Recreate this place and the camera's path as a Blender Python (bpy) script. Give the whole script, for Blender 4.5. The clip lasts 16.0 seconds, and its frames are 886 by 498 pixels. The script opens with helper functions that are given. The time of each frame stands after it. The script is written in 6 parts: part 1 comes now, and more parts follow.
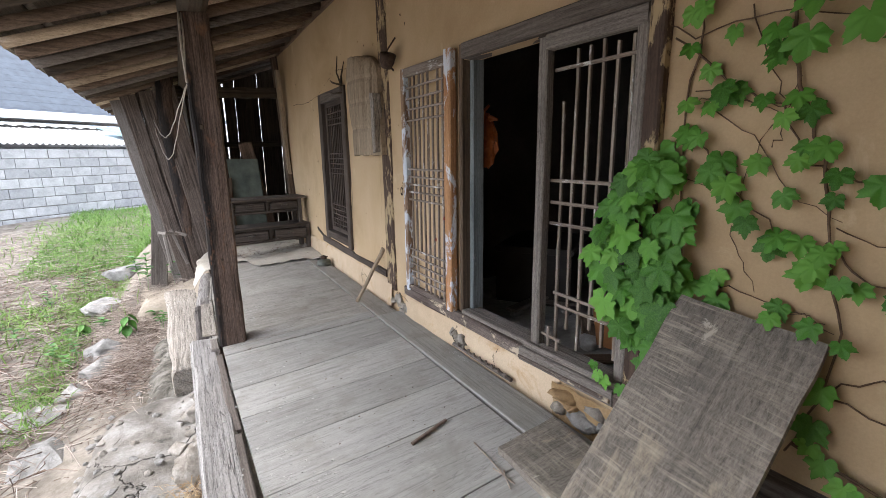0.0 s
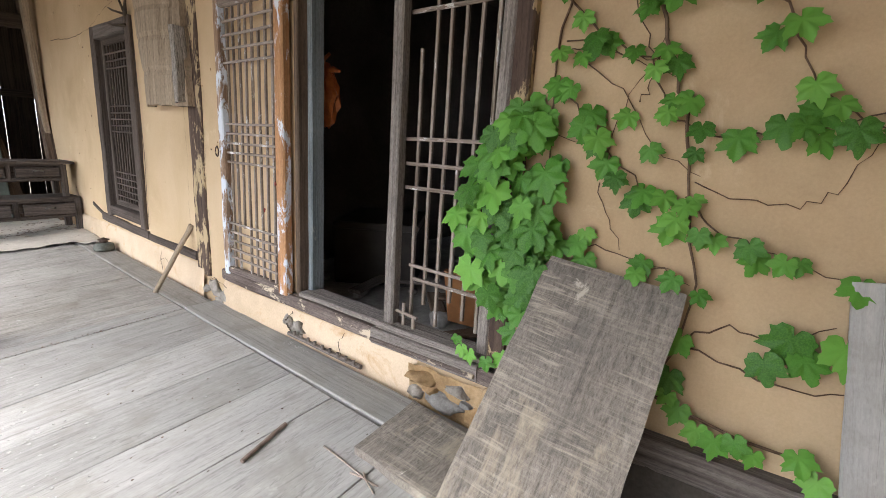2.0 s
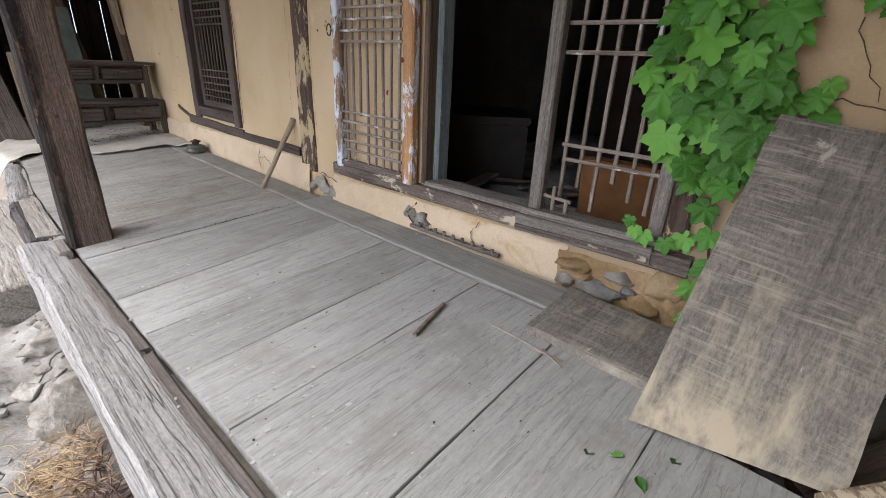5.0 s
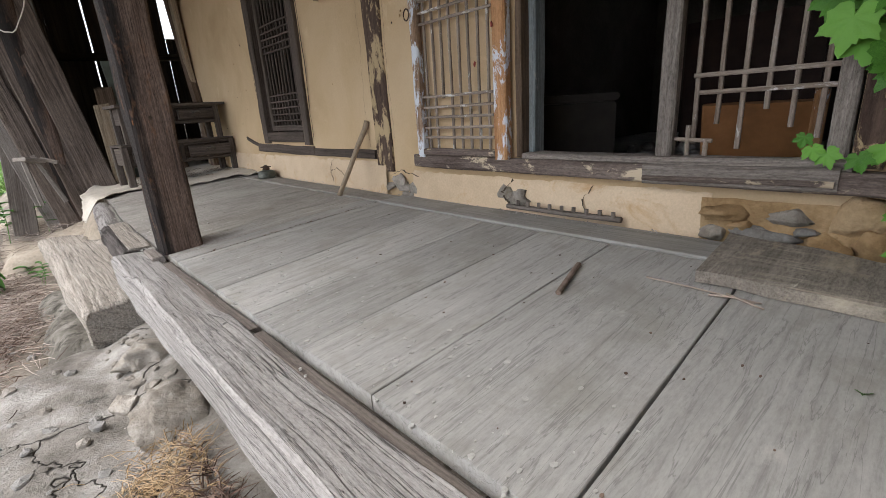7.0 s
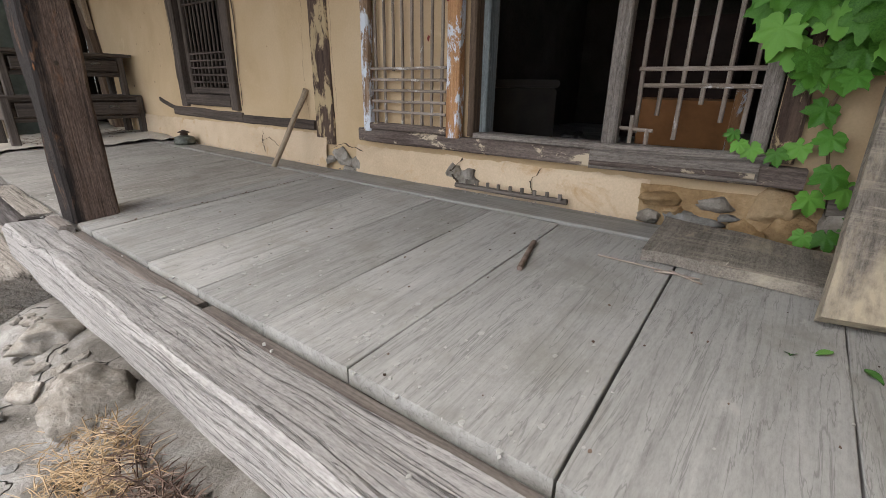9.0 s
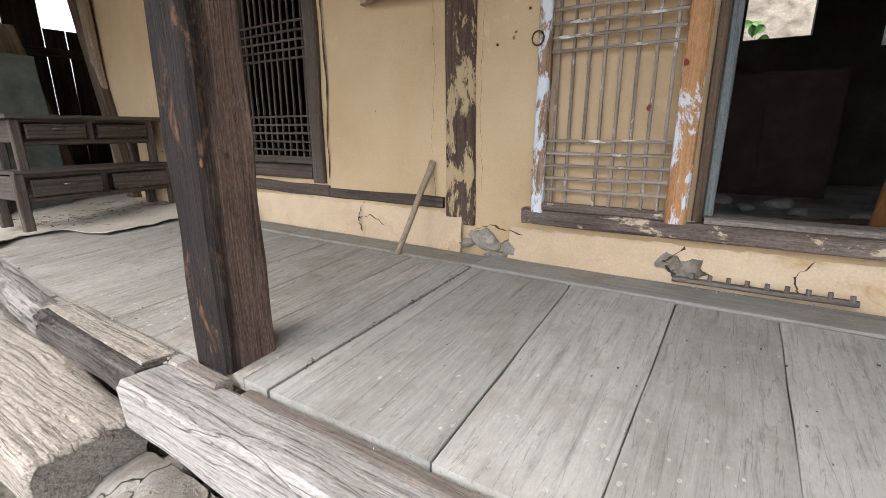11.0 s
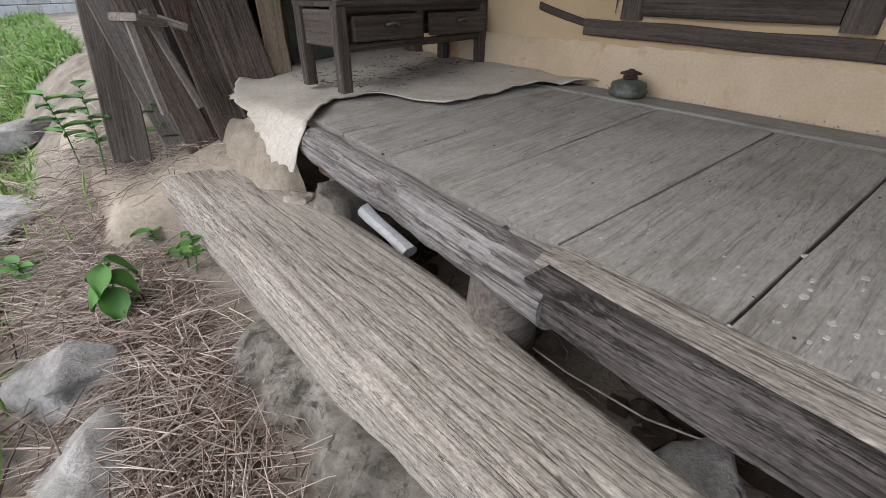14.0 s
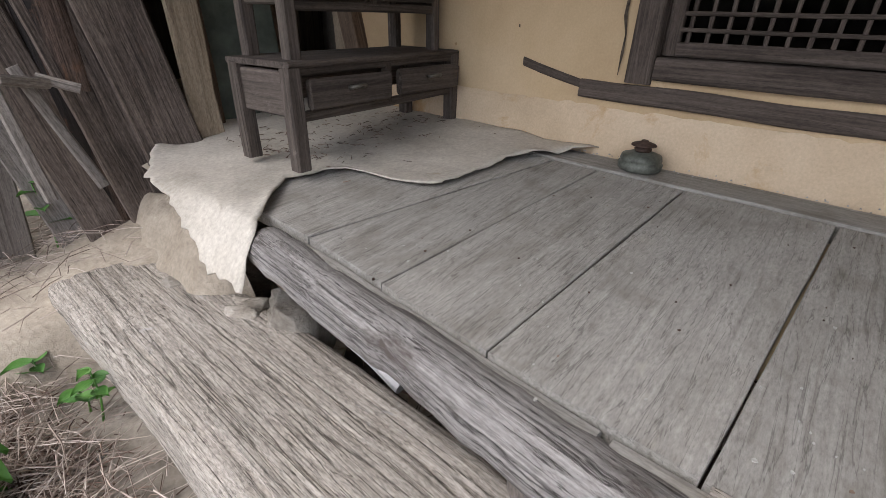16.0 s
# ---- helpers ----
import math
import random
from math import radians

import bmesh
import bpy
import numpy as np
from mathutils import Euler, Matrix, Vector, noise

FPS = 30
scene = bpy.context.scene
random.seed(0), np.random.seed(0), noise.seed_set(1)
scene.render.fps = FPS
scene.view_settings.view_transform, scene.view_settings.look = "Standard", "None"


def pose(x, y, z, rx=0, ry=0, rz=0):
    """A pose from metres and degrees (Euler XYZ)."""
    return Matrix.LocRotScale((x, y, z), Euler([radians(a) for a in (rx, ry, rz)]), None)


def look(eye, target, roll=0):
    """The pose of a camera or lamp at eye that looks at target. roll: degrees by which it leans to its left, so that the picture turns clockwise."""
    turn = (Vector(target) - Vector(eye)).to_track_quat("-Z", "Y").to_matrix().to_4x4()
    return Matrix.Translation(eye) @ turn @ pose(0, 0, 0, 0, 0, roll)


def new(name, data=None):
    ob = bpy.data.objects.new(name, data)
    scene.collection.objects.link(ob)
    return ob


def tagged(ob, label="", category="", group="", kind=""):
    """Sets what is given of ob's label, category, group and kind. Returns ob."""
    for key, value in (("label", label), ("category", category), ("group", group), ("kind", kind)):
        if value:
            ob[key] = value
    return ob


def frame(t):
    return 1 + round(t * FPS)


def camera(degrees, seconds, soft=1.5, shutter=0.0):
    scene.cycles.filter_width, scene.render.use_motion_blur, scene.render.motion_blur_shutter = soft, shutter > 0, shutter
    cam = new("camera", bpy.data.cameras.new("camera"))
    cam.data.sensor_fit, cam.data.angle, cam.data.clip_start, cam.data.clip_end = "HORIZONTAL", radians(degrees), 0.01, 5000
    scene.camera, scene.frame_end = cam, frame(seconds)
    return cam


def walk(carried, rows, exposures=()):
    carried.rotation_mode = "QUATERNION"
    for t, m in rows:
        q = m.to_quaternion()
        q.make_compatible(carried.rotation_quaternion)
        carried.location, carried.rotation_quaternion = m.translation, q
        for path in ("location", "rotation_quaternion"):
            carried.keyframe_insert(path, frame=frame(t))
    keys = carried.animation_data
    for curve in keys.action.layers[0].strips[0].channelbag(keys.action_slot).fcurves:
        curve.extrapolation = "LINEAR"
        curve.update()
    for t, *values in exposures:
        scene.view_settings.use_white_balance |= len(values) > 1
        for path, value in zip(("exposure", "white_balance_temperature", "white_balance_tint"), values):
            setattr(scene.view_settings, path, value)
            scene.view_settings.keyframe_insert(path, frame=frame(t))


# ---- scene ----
cam = camera(88.9, 16.0, soft=0.6)
PATH = [
    (0, (-1.225, -0.031, 1.589), (-0.259, 1.67, 1.175), -0.8),
    (0.5, (-1.195, 0.126, 1.55), (-0.079, 1.722, 1.094), 1.6),
    (1, (-1.14, 0.219, 1.578), (0.179, 1.652, 1.121), 2.0),
    (1.5, (-1.125, 0.208, 1.526), (0.337, 1.503, 1.092), 2.1),
    (2, (-1.156, 0.21, 1.451), (0.384, 1.408, 1.013), 3.5),
    (2.5, (-1.213, 0.251, 1.416), (0.359, 1.385, 0.923), 5.3),
    (3, (-1.376, 0.297, 1.408), (0.178, 1.424, 0.845), 4.6),
    (3.5, (-1.414, 0.31, 1.382), (0.112, 1.453, 0.778), 3.0),
    (4, (-1.387, 0.383, 1.291), (0.085, 1.56, 0.622), 2.5),
    (4.5, (-1.35, 0.469, 1.256), (0.062, 1.679, 0.519), 2.4),
    (5, (-1.371, 0.552, 1.251), (-0.005, 1.797, 0.487), 2.7),
    (5.2, (-1.404, 0.575, 1.242), (-0.046, 1.829, 0.477), 2.0),
    (7.3, (-1.478, 0.791, 0.923), (-0.219, 2.232, 0.339), -4.0),
    (7.5, (-1.457, 0.783, 0.908), (-0.209, 2.22, 0.292), -3.7),
    (8, (-1.445, 0.78, 0.866), (-0.167, 2.141, 0.15), -2.8),
    (8.2, (-1.45, 0.772, 0.864), (-0.143, 2.077, 0.098), -1.7),
    (10.3, (-1.725, 1.436, 1.094), (-0.014, 2.359, 0.619), 0.9),
    (10.5, (-1.718, 1.566, 1.072), (-0.002, 2.48, 0.602), 0.2),
    (11, (-1.712, 1.869, 1.049), (-0.079, 2.906, 0.541), -0.1),
    (11.5, (-1.652, 2.274, 0.983), (-0.155, 3.496, 0.467), -0.2),
    (12, (-1.663, 2.579, 0.959), (-0.257, 3.882, 0.389), 2.3),
    (12.5, (-1.772, 2.938, 0.916), (-0.438, 4.263, 0.234), 1.3),
    (13, (-1.833, 3.073, 0.9), (-0.622, 4.455, 0.111), 0.5),
    (13.5, (-1.82, 3.238, 0.881), (-0.652, 4.579, -0.034), 0.9),
    (14, (-1.797, 3.396, 0.887), (-0.685, 4.721, -0.118), 0.3),
    (14.5, (-1.814, 3.514, 0.871), (-0.733, 4.835, -0.172), 1.1),
    (15, (-1.84, 3.702, 0.898), (-0.708, 4.996, -0.124), 1.7),
    (15.5, (-1.796, 3.766, 0.925), (-0.545, 4.974, -0.064), 2.2),
    (16, (-1.635, 3.848, 0.972), (-0.294, 5.009, 0.048), 1.5),
]
walk(cam, [(t, look(eye, target, roll)) for t, eye, target, roll in PATH],
     [(0, 1.80, 6500, 12), (0.5, 1.75, 6550, 12), (1.0, 2.07, 6600, 12), (2.0, 2.43, 6600, 12), (2.5, 2.35, 6550, 12), (3.5, 1.95, 6500, 12), (4.0, 1.95, 6500, 12), (5, 1.70, 6450, 12), (7.5, 1.25, 6800, 11), (8.2, 1.15, 6800, 11),
      (10.4, 1.90, 6800, 11), (11, 1.80, 6850, 11), (11.5, 1.45, 6950, 12), (12, 1.30, 6850, 12), (12.6, 1.16, 6750, 12), (13, 0.95, 6700, 12), (13.5, 0.85, 6600, 12), (14.5, 0.97, 6550, 12), (16, 1.08, 6600, 13)])

# ---- world and light ----
world = bpy.data.worlds.new("overcast_sky")
scene.world = world
world.use_nodes = True
wn = world.node_tree
bg = wn.nodes["Background"]
sky = wn.nodes.new("ShaderNodeTexSky")
sky.sky_type = "NISHITA"
sky.sun_disc = False
sky.sun_elevation, sky.sun_rotation = radians(56), radians(285)
sky.air_density, sky.dust_density, sky.ozone_density = 1.0, 6.0, 1.0
wmix = wn.nodes.new("ShaderNodeMixRGB")
wmix.inputs[0].default_value = 0.75
wmix.inputs[2].default_value = (6.6, 7.15, 8.1, 1)
wn.links.new(sky.outputs[0], wmix.inputs[1])
wn.links.new(wmix.outputs[0], bg.inputs[0])
bg.inputs[1].default_value = 0.15
sun = new("sun", bpy.data.lights.new("sun", "SUN"))
sun.data.energy, sun.data.angle, sun.data.color = 1.0, radians(60), (1.0, 0.98, 0.96)
sun.matrix_basis = look((-8, 5.2, 13.0), (0, 2, 0))


# ---- materials ----
def material(name, rough=0.8, metal=0.0):
    m = bpy.data.materials.new(name)
    m.use_nodes = True
    b = m.node_tree.nodes["Principled BSDF"]
    b.inputs["Roughness"].default_value = rough
    b.inputs["Metallic"].default_value = metal
    b.inputs["Specular IOR Level"].default_value = 0.25
    return m, m.node_tree, b


def node(nt, kind, **values):
    n = nt.nodes.new(kind)
    for k, v in values.items():
        n.inputs[k].default_value = v
    return n


def coords(nt, scale=(1, 1, 1), spread=True, wobble=0.0):
    """Object coordinates, scaled, and shifted from piece to piece; wobble bends the grain."""
    tc = nt.nodes.new("ShaderNodeTexCoord")
    src = tc.outputs["Object"]
    if wobble:
        wm = nt.nodes.new("ShaderNodeMapping")
        wm.inputs["Scale"].default_value = (3.0, 9.0, 9.0)
        nt.links.new(src, wm.inputs["Vector"])
        wn_ = node(nt, "ShaderNodeTexNoise", Scale=1.0, Detail=3.0, Roughness=0.5)
        nt.links.new(wm.outputs[0], wn_.inputs["Vector"])
        off = nt.nodes.new("ShaderNodeVectorMath")
        off.operation = "MULTIPLY_ADD"
        off.inputs[1].default_value = (0, wobble, wobble)
        nt.links.new(wn_.outputs["Color"], off.inputs[0])
        nt.links.new(src, off.inputs[2])
        src = off.outputs[0]
    mp = nt.nodes.new("ShaderNodeMapping")
    mp.inputs["Scale"].default_value = scale
    if spread:
        oi = nt.nodes.new("ShaderNodeObjectInfo")
        mul = nt.nodes.new("ShaderNodeMath")
        mul.operation = "MULTIPLY"
        mul.inputs[1].default_value = 37.0
        nt.links.new(oi.outputs["Random"], mul.inputs[0])
        nt.links.new(mul.outputs[0], mp.inputs["Location"])
    nt.links.new(src, mp.inputs["Vector"])
    return mp.outputs[0]


def noise_tex(nt, vec, scale, detail=5.0, rough=0.6, distort=0.0):
    n = node(nt, "ShaderNodeTexNoise", Scale=scale, Detail=detail, Roughness=rough, Distortion=distort)
    nt.links.new(vec, n.inputs["Vector"])
    return n.outputs["Fac"]


def ramp(nt, fac, stops):
    r = nt.nodes.new("ShaderNodeValToRGB")
    e = r.color_ramp.elements
    while len(e) < len(stops):
        e.new(0.5)
    for el, (p, c) in zip(e, stops):
        el.position, el.color = p, (*c, 1) if len(c) == 3 else c
    nt.links.new(fac, r.inputs[0])
    return r.outputs[0]


def mix(nt, fac, a, b, mode="MIX"):
    m = nt.nodes.new("ShaderNodeMixRGB")
    m.blend_type = mode
    for sock, v in zip(m.inputs, (fac, a, b)):
        if isinstance(v, (int, float)):
            sock.default_value = v
        elif isinstance(v, tuple):
            sock.default_value = (*v, 1)
        else:
            nt.links.new(v, sock)
    return m.outputs[0]


def bump(nt, b, height, strength=0.5, dist=0.01):
    n = nt.nodes.new("ShaderNodeBump")
    n.inputs["Strength"].default_value, n.inputs["Distance"].default_value = strength, dist
    nt.links.new(height, n.inputs["Height"])
    nt.links.new(n.outputs[0], b.inputs["Normal"])


def mask(nt, fac, lo, hi):
    return ramp(nt, fac, [(lo, (0, 0, 0)), (hi, (1, 1, 1))])


def wood(name, dark, mid, light, grain=60.0, along=1.6, patch=None, patch_at=(0.55, 0.62), rough=0.85, deep=0.6, dist=0.004, tint=0.25, stain=None, lines=0.35, wobble=0.014, rub=None, smear=None, grit=0.45, dark_side=None, checks=0.0, splits=0.0):
    """Timber with the grain along the piece's own X; patch: old paint or mud left on it."""
    m, nt, b = material(name, rough)
    v = coords(nt, (along, grain, grain), True, wobble)
    g1 = noise_tex(nt, v, 1.0, 6, 0.65, 0.6)
    v2 = coords(nt, (along * 0.5, grain * 0.28, grain * 0.28), True, wobble)
    g2 = noise_tex(nt, v2, 1.0, 4, 0.6, 1.2)
    v3 = coords(nt, (1, 1, 1))
    blot = noise_tex(nt, v3, 3.0, 5, 0.6)
    fine = noise_tex(nt, coords(nt, (0.3, 1, 1)), 190.0, 5, 0.75)
    col = ramp(nt, g1, [(0.30, dark), (0.44, mid), (0.68, light)])
    col = mix(nt, mask(nt, g2, 0.35, 0.7), col, mix(nt, 0.32, col, dark), "MIX")
    col = mix(nt, mask(nt, blot, 0.4, 0.75), col, mix(nt, tint + 0.25, col, light))
    col = mix(nt, grit, col, mix(nt, 1.0, col, ramp(nt, fine, [(0.32, (0.42, 0.42, 0.42)), (0.5, (1.05, 1.05, 1.05)), (0.68, (1.5, 1.5, 1.5))]), "MULTIPLY"))
    if stain:
        st = noise_tex(nt, v3, 5.0, 6, 0.65, 0.5)
        col = mix(nt, mask(nt, st, 0.5, 0.8), col, stain)
    vl = coords(nt, (along * 0.35, grain * 0.6, grain * 0.6), True, wobble)
    ln = ramp(nt, noise_tex(nt, vl, 1.0, 5, 0.55, 0.5), [(0.478, (0, 0, 0)), (0.487, (1, 1, 1)), (0.493, (1, 1, 1)), (0.502, (0, 0, 0))])
    col = mix(nt, mix(nt, 1.0, ln, (lines, lines, lines), "MULTIPLY"), col, tuple(c * 0.45 for c in dark))
    h = mix(nt, 0.35, g1, g2)
    h = mix(nt, mix(nt, 1.0, ln, (lines, lines, lines), "MULTIPLY"), h, (0, 0, 0))
    h = mix(nt, 0.22 + 0.2 * grit, h, fine)
    if splits:
        sp = noise_tex(nt, coords(nt, (0.3, 12, 12), True, 0.012), 1.0, 3, 0.5, 0.3)
        sm = ramp(nt, sp, [(0.494, (0, 0, 0)), (0.4985, (1, 1, 1)), (0.5015, (1, 1, 1)), (0.506, (0, 0, 0))])
        sm = mix(nt, 1.0, sm, (splits, splits, splits), "MULTIPLY")
        col = mix(nt, sm, col, tuple(c * 0.3 for c in dark))
        h = mix(nt, sm, h, (0, 0, 0))
    if checks:
        ck = noise_tex(nt, coords(nt, (9, 62, 62), True, 0.05), 1.0, 4, 0.6, 0.8)
        cm = ramp(nt, ck, [(0.485, (0, 0, 0)), (0.496, (1, 1, 1)), (0.504, (1, 1, 1)), (0.515, (0, 0, 0))])
        cm = mix(nt, 1.0, cm, mask(nt, noise_tex(nt, v3, 9.0, 4, 0.6), 0.42, 0.62), "MULTIPLY")
        cm = mix(nt, 1.0, cm, (checks, checks, checks), "MULTIPLY")
        col = mix(nt, cm, col, tuple(c * 0.35 for c in dark))
        h = mix(nt, cm, h, (0, 0, 0))
    if dark_side:  # one side darker, set by own Y and broken up by noise
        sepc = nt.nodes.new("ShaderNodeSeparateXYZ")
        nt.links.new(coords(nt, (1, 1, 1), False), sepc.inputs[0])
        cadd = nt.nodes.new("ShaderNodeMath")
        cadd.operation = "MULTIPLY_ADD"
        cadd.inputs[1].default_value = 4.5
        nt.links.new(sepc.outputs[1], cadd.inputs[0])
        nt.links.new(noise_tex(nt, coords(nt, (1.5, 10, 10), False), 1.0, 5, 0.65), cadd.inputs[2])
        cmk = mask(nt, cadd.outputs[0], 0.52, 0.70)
        col = mix(nt, mix(nt, 1.0, cmk, (0.96, 0.96, 0.96), "MULTIPLY"), col, mix(nt, 0.07, dark_side, col))
    if patch:
        vp = coords(nt, (0.35, 1, 1))
        pn = noise_tex(nt, vp, 16.0, 8, 0.72, 0.4)
        pm = mask(nt, pn, *patch_at)
        col = mix(nt, pm, col, patch)
        h = mix(nt, pm, h, (0.8, 0.8, 0.8))
    if rub:
        across = noise_tex(nt, coords(nt, (70, 5, 5), True, 0.05), 1.0, 6, 0.75, 0.8)
        where = noise_tex(nt, v3, 4.0, 4, 0.6)
        rm = mix(nt, 1.0, mask(nt, across, 0.48, 0.68), mask(nt, where, 0.36, 0.6), "MULTIPLY")
        col = mix(nt, mix(nt, 1.0, rm, (0.8, 0.8, 0.8), "MULTIPLY"), col, rub)
    if smear:
        sep = nt.nodes.new("ShaderNodeSeparateXYZ")
        nt.links.new(coords(nt, (1, 1, 1), False), sep.inputs[0])
        sn = noise_tex(nt, coords(nt, (4, 11, 11), False), 1.0, 6, 0.7, 0.3)
        low = nt.nodes.new("ShaderNodeMath")
        low.operation = "MULTIPLY_ADD"
        low.inputs[1].default_value = 0.42
        nt.links.new(sep.outputs[0], low.inputs[0])
        nt.links.new(sn, low.inputs[2])
        col = mix(nt, mask(nt, low.outputs[0], 0.55, 0.74), col, smear)
    oi = nt.nodes.new("ShaderNodeObjectInfo")
    col = mix(nt, 0.5, col, mix(nt, 1.0, col, ramp(nt, oi.outputs["Random"], [(0, (0.72, 0.72, 0.72)), (1, (1.25, 1.25, 1.25))]), "MULTIPLY"))
    nt.links.new(col, b.inputs["Base Color"])
    bump(nt, b, h, deep, dist)
    return m


def earthy(name, colours, scale=4.0, fine=60.0, deep=0.6, dist=0.02, rough=0.95, spots=None, spots_at=(0.58, 0.66), spots_scale=9.0, spread=False, cracks=0.0, speck=0.5):
    """Plaster, soil, stone and other grainy stuff: colours dark, mid, light."""
    m, nt, b = material(name, rough)
    v = coords(nt, (1, 1, 1), spread)
    a = noise_tex(nt, v, scale, 7, 0.62, 0.3)
    f = noise_tex(nt, v, fine, 5, 0.7)
    col = ramp(nt, a, [(0.28, colours[0]), (0.5, colours[1]), (0.72, colours[2])])
    col = mix(nt, speck, col, mix(nt, 1.0, col, ramp(nt, f, [(0.3, (0.6, 0.58, 0.56)), (0.7, (1.36, 1.36, 1.36))]), "MULTIPLY"))
    h = mix(nt, 0.45, a, f)
    if spots:
        s = noise_tex(nt, v, spots_scale, 8, 0.7, 0.5)
        sm = mask(nt, s, *spots_at)
        col = mix(nt, sm, col, spots)
    if cracks:
        vo = node(nt, "ShaderNodeTexVoronoi", Scale=cracks)
        vo.feature = "DISTANCE_TO_EDGE"
        wob = mix(nt, 0.3, v, noise_tex(nt, v, 3.0, 4, 0.6))
        nt.links.new(wob, vo.inputs["Vector"])
        cm = ramp(nt, vo.outputs["Distance"], [(0.0, (1, 1, 1)), (0.009, (0, 0, 0))])
        col = mix(nt, cm, col, tuple(c * 0.25 for c in colours[0]))
        h = mix(nt, cm, h, (0, 0, 0))
    if spread:
        oi = nt.nodes.new("ShaderNodeObjectInfo")
        col = mix(nt, 0.6, col, mix(nt, 1.0, col, ramp(nt, oi.outputs["Random"], [(0, (0.7, 0.7, 0.7)), (1, (1.25, 1.23, 1.2))]), "MULTIPLY"))
    nt.links.new(col, b.inputs["Base Color"])
    bump(nt, b, h, deep, dist)
    return m


PLASTER = earthy("ochre_plaster", ((0.42, 0.305, 0.18), (0.54, 0.405, 0.25), (0.61, 0.475, 0.315)), 1.3, 130, 0.18, 0.003, 0.92, (0.66, 0.53, 0.35), (0.6, 0.72), 3.0, speck=0.16)
PLASTER_LOW = earthy("pale_plaster", ((0.48, 0.37, 0.25), (0.60, 0.475, 0.335), (0.67, 0.55, 0.40)), 2.2, 120, 0.35, 0.005, 0.92, (0.47, 0.30, 0.15), (0.54, 0.68), 4.0, speck=0.25)
DECK = wood("grey_deck_boards", (0.21, 0.206, 0.194), (0.335, 0.333, 0.318), (0.415, 0.413, 0.395), 55, 1.1, (0.47, 0.465, 0.435), (0.62, 0.74), 0.62, 0.35, 0.002, 0.3, (0.25, 0.24, 0.208), lines=0.4, grit=0.22)
DECK_FAR = wood("brown_grey_deck_boards", (0.165, 0.154, 0.137), (0.305, 0.293, 0.27), (0.39, 0.377, 0.352), 70, 1.3, (0.43, 0.41, 0.36), (0.62, 0.76), 0.7, 0.5, 0.003, 0.3, (0.19, 0.175, 0.15), lines=0.5, grit=0.45)
BEAM = wood("weathered_grey_beam", (0.14, 0.131, 0.126), (0.33, 0.318, 0.308), (0.47, 0.456, 0.442), 130, 2.6, None, rough=0.92, deep=1.0, dist=0.006, lines=0.8, grit=0.5, checks=0.25, wobble=0.008, splits=0.7)
LOG = wood("weathered_brown_log", (0.13, 0.111, 0.09), (0.325, 0.295, 0.258), (0.46, 0.425, 0.382), 120, 2.4, (0.42, 0.41, 0.405), (0.62, 0.72), rough=0.92, deep=1.0, dist=0.005, lines=0.95, grit=0.9, checks=0.45, wobble=0.008, splits=0.75)
ROUND_LOG = wood("dark_patched_grey_log", (0.05, 0.045, 0.042), (0.19, 0.18, 0.173), (0.36, 0.345, 0.335), 110, 2.4, (0.085, 0.073, 0.066), (0.54, 0.68), 0.92, 1.0, 0.007, lines=0.8, grit=0.5, checks=0.25, wobble=0.008, splits=0.7)
ROTTEN = wood("dark_rotten_beam", (0.022, 0.018, 0.017), (0.065, 0.055, 0.051), (0.17, 0.155, 0.148), 110, 2.4, (0.022, 0.018, 0.017), (0.56, 0.62), 0.92, 1.0, 0.008, lines=0.95, grit=0.8, checks=0.9)
SLAB = wood("tan_hollow_log", (0.12, 0.088, 0.06), (0.30, 0.238, 0.17), (0.41, 0.335, 0.25), 40, 1.6, None, rough=0.92, deep=0.6, dist=0.004, lines=0.25, grit=0.55)
POST = wood("dark_old_post", (0.026, 0.019, 0.016), (0.10, 0.068, 0.054), (0.22, 0.162, 0.132), 150, 2.2, (0.24, 0.125, 0.07), (0.55, 0.74), 0.8, 1.0, 0.006, lines=0.8, grit=0.75, dark_side=(0.006, 0.006, 0.007))
PLANK = wood("smoke_black_plank", (0.02, 0.016, 0.015), (0.085, 0.067, 0.058), (0.22, 0.178, 0.15), 90, 1.4, (0.20, 0.12, 0.075), (0.62, 0.80), 0.85, 0.9, 0.006, lines=0.7, grit=0.75)
ORANGE_KNOT = earthy("orange_knot", ((0.05, 0.022, 0.012), (0.17, 0.075, 0.03), (0.27, 0.13, 0.055)), 60, 200, 0.5, 0.003)
DARK = wood("smoke_dark_timber", (0.018, 0.014, 0.011), (0.05, 0.038, 0.028), (0.11, 0.085, 0.062), 40, 1.3, None, rough=0.85, deep=0.7, dist=0.006)
CEIL = wood("pale_eave_boards", (0.13, 0.095, 0.066), (0.38, 0.295, 0.21), (0.52, 0.42, 0.31), 60, 1.2, None, rough=0.9, deep=0.6, dist=0.005)
BROWN = wood("old_brown_timber", (0.035, 0.025, 0.019), (0.11, 0.076, 0.054), (0.22, 0.16, 0.118), 50, 1.5, None, rough=0.88, deep=0.7, dist=0.005)
CHEST = wood("dark_grey_furniture_wood", (0.018, 0.015, 0.013), (0.058, 0.047, 0.041), (0.135, 0.112, 0.097), 70, 1.6, (0.19, 0.16, 0.14), (0.64, 0.72), 0.8, 0.5, 0.003)
FRAME = wood("grey_brown_frame", (0.045, 0.038, 0.033), (0.125, 0.106, 0.093), (0.235, 0.208, 0.187), 70, 1.6, None, rough=0.88, deep=0.7, dist=0.004)
